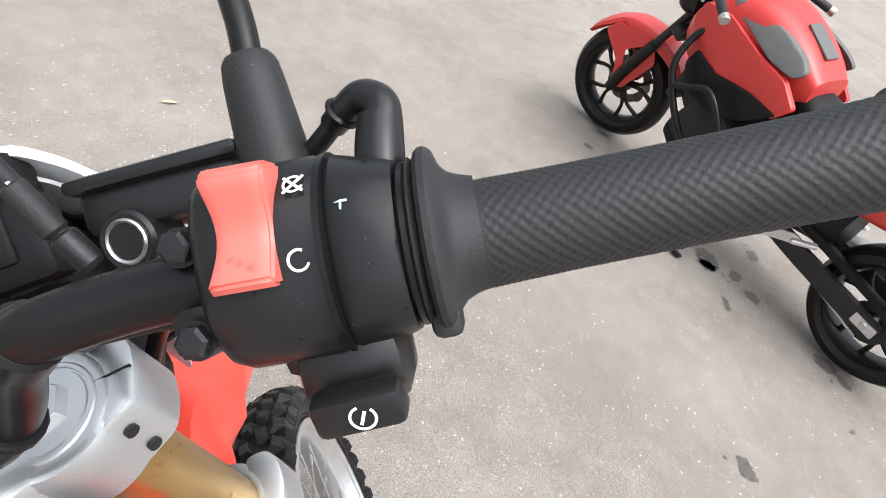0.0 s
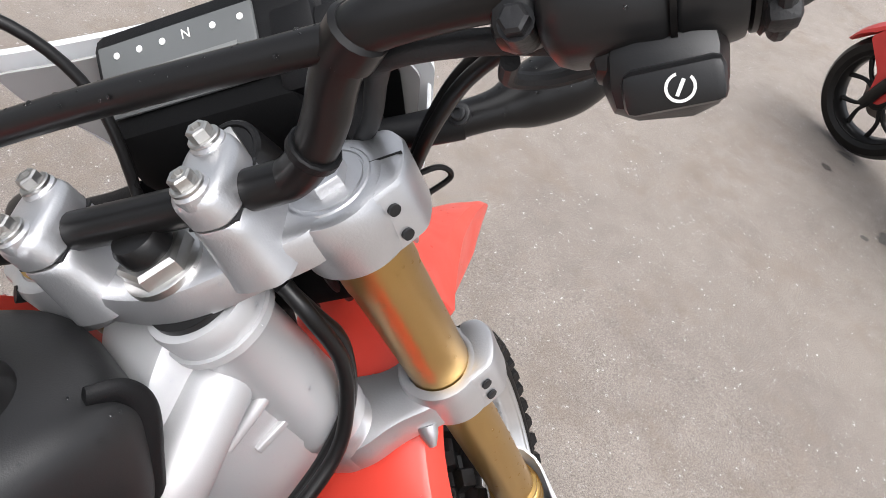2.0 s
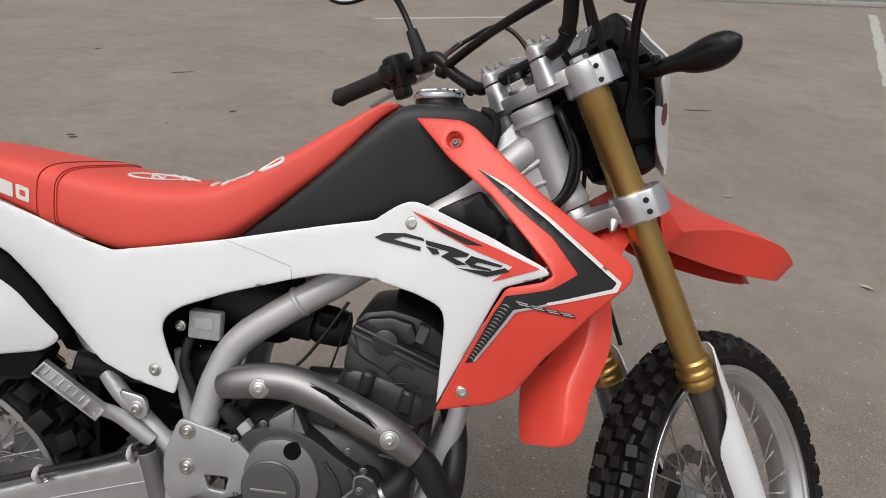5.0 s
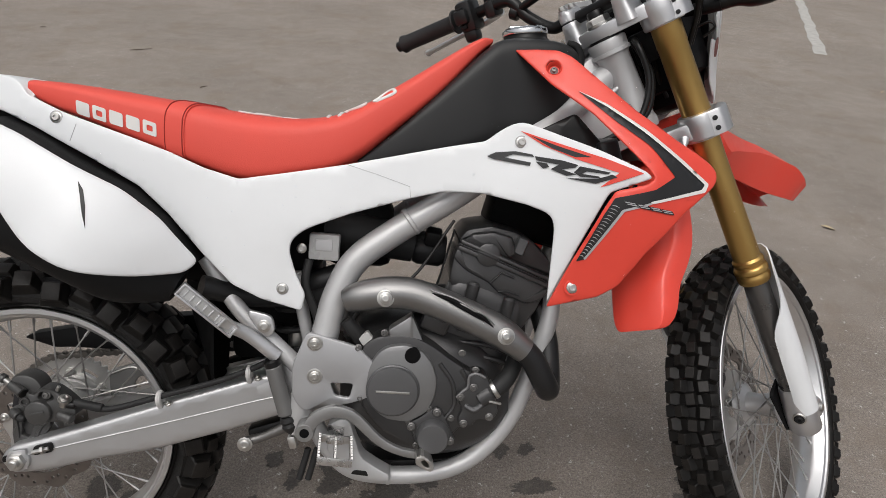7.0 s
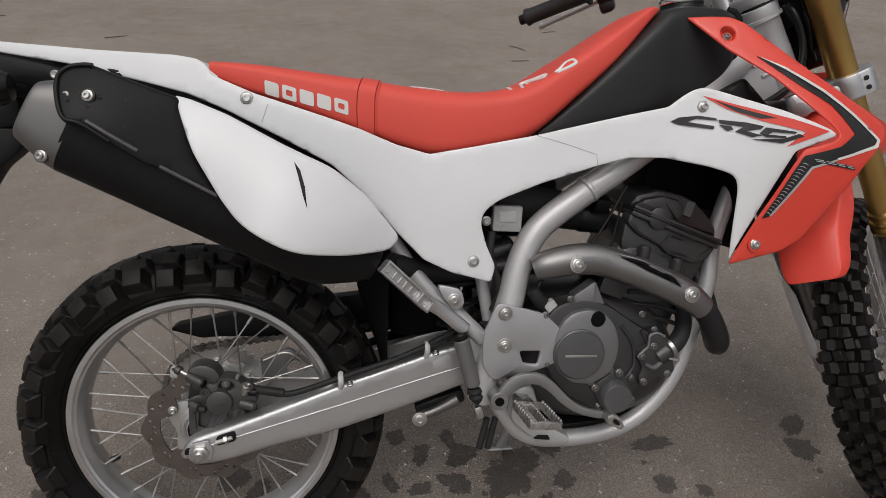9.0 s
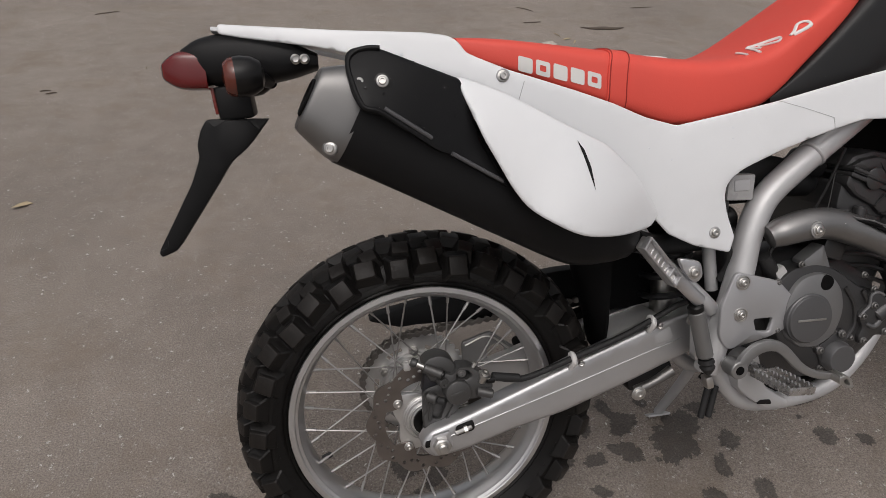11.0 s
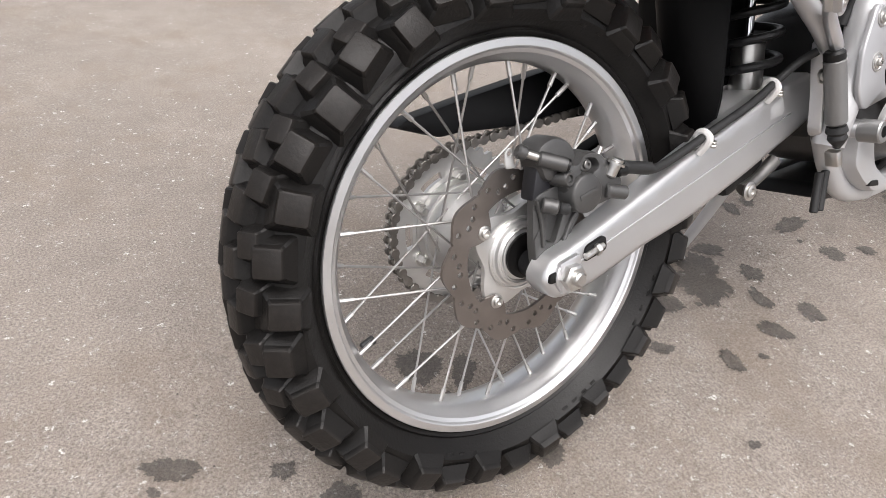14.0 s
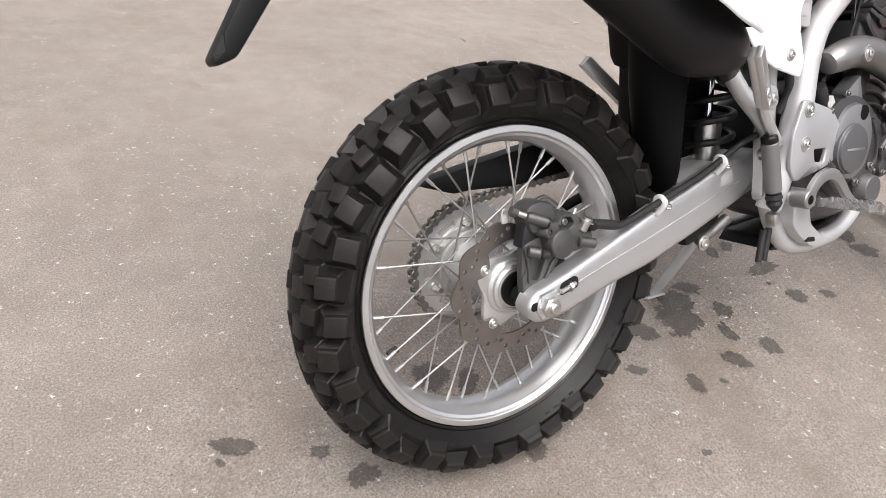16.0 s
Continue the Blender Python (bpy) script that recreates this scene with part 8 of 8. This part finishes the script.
for q in ((4.62, 5.3, 6.9, 10.2, .12), (-.4, 7.2, 1.2, 7.9, .10)):
    tagged(part("paint_line", strip(*q), LINE), "worn white paint line on the asphalt", "road marking", kind="structure")
FENCE = surface("grey_green_sheet_metal", (.26, .30, .29), .5, metal=.2, vary=.1, vary_scale=3, bump=.02)
fence = empty("fence", None, pose(2.6, 10.55, 0, 0, 0, 8))
tagged(fence, "grey-green corrugated metal fence along the yard", "fence")


def corrugated(w, h):
    bm = bmesh.new()
    cols = []
    n = 64
    for i in range(n + 1):
        x = w * i / n
        q = (i % 8)
        y = (0, 0, 0, .012, .022, .022, .022, .012)[q]
        cols.append([bm.verts.new((x, y + dy, z)) for dy, z in ((0, .06), (0, h), (.002, h), (.002, .06))])
    for a, b in zip(cols, cols[1:]):
        for k in range(4):
            bm.faces.new((a[k], a[(k + 1) % 4], b[(k + 1) % 4], b[k]))
    return bm


sheet_one = part("fence_panel", corrugated(2.0, 2.0), FENCE, fence)
post_one = part("fence_post", block((.06, .06, 2.1), pose(0, .06, 1.05), .004), surface("grey_post_paint", (.3, .3, .3), .6, vary=.1), fence)
foot_one = part("fence_plinth", block((2.0, .12, .08), pose(1.0, .03, .04), .01), surface("pale_concrete", (.40, .39, .37), .85, vary=.15, bump=.06), fence)
for k in range(-6, 6):
    for ob in (sheet_one, post_one, foot_one):
        if k != 0:
            again(ob, pose(2.0 * k, 0, 0))


def far_car():
    c = empty("car", None, pose(-.55, 9.35, 0, 0, 0, 12))
    tagged(c, "dark car parked at the far side of the yard", "car")
    CARP = surface("dark_car_paint", (.03, .032, .036), .25, vary=.05, coat=.5)
    body = loft([(-1.9, .45, .70, .60, .9), (-1.6, .28, .88, .78, .9), (-.6, .24, .92, .84, .9), (.9, .24, .90, .84, .9), (1.7, .26, .80, .80, .9), (2.1, .40, .66, .62, .9)], n=36, power=4)
    part("body", body, CARP, c, "dark glossy car body")
    part("cabin", loft([(-1.35, .86, .98, .62, .9), (-.8, .86, 1.38, .62, .9), (.2, .86, 1.44, .64, .9), (.9, .86, 1.05, .66, .9), (1.2, .84, .92, .66, .9)], n=28, power=4), PAINT, c)
    for x in (-1.2, 1.25):
        for y in (.08, 1.72):
            w = empty("wheel", c, pose(x, y, .31))
            part("tyre", turned([(.19, -.09), (.30, -.095), (.31, 0), (.30, .095), (.19, .09)], n=40), RUBBER, w)
            part("rim", turned([(.19, -.085), (.17, -.08), (.05, -.06), (0, -.06)], n=32), ALU, w)


far_car()

# ---- rain drops that stand on the bike ----
def water():
    m = bpy.data.materials.new("clear_water")
    m.use_nodes = True
    b = m.node_tree.nodes["Principled BSDF"]
    b.inputs["Base Color"].default_value = (.95, .97, 1, 1)
    b.inputs["Transmission Weight"].default_value, b.inputs["Roughness"].default_value, b.inputs["IOR"].default_value = 1.0, .03, 1.33
    return m


WATER = water()


bpy.context.view_layer.update()


def rain(targets, label, r0, r1, seed):
    """Flat domes of water strewn over the upper faces of some parts: (part, how many)."""
    rng = random.Random(seed)
    bm = bmesh.new()
    for ob, count in targets:
        m = ob.matrix_world.copy()
        turn = m.to_3x3()
        me = ob.data
        me.calc_loop_triangles()
        tris, weight = [], []
        for t in me.loop_triangles:
            a, b, c = [m @ me.vertices[i].co for i in t.vertices]
            n = (b - a).cross(c - a)
            size = n.length / 2
            if size < 1e-10:
                continue
            n.normalize()
            up = n.z
            if (turn @ t.normal).dot(n) < 0:
                up = -up
                n = -n
            if up > -.15:
                tris.append((a, b, c, n))
                weight.append(size * (.25 + max(0, up)))
        for a, b, c, n in rng.choices(tris, weight, k=count):
            u, v = rng.random(), rng.random()
            if u + v > 1:
                u, v = 1 - u, 1 - v
            p = a + (b - a) * u + (c - a) * v
            r = r0 + (r1 - r0) * rng.random() ** 2.5
            q = n.to_track_quat("Z", "Y").to_matrix()
            rings = []
            for f, h in ((1.0, -.05), (.82, .28), (.45, .48)):
                rings.append([bm.verts.new(p + q @ Vector((r * f * math.cos(k * math.pi / 3.5) * 1.1, r * f * math.sin(k * math.pi / 3.5), r * h))) for k in range(7)])
            for x, y in zip(rings, rings[1:]):
                for k in range(7):
                    bm.faces.new((x[k], x[(k + 1) % 7], y[(k + 1) % 7], y[k]))
            bm.faces.new(rings[-1])
    ob = part("water_drops", bm, WATER, sharp=3)
    tagged(ob, label, "water drop", kind="stuff")


def named(holder, name):
    return [ob for ob in bpy.data.objects if ob.type == "MESH" and ob.parent == holder and ob.name.split(".")[0] == name]


body_parts = [(ob, 150) for ob in named(bike, "radiator_shroud")] + [(ob, 60) for ob in named(bike, "side_panel")] + [(ob, 110) for ob in named(bike, "tank")] + [(ob, 60) for ob in named(bike, "silencer_shield")] + [(ob, 60) for ob in named(bike, "heat_shield")]
body_parts += [(ob, 25) for ob in named(bike, "seat")] + [(ob, 40) for ob in named(bike, "fuel_cap")] + [(ob, 40) for ob in named(bike, "frame_gusset") + named(bike, "steering_head")] + [(ob, 30) for ob in named(bike, "rear_fender") + named(bike, "frame_tube")]
rain(body_parts, "clear rain drops standing on the bodywork", .0007, .0026, 3)
fork_parts = [(ob, 130) for ob in named(fork, "fork_tube")] + [(ob, 60) for ob in named(fork, "top_clamp") + named(fork, "bottom_clamp") + named(fork, "headlight_mask")] + [(ob, 70) for ob in named(fork, "front_fender") + named(fork, "turn_signal")]
fork_parts += [(ob, 60) for ob in named(bar, "bar") + named(bar, "cross_brace")]
rain(fork_parts, "clear rain drops standing on the fork and handlebar", .0006, .0019, 4)
rain([(ob, 22) for ob in named(controls, "switch_housing") + named(controls, "throttle_housing") + named(controls, "stop_switch") + named(controls, "mirror_boot") + named(controls, "master_cylinder")], "clear rain drops standing on the switch housing", .0004, .0012, 6)
rain([(ob, 130) for ob in named(rear_wheel, "rim")] + [(ob, 90) for ob in named(front_wheel, "rim")], "clear rain drops standing on the rims", .0006, .0020, 7)
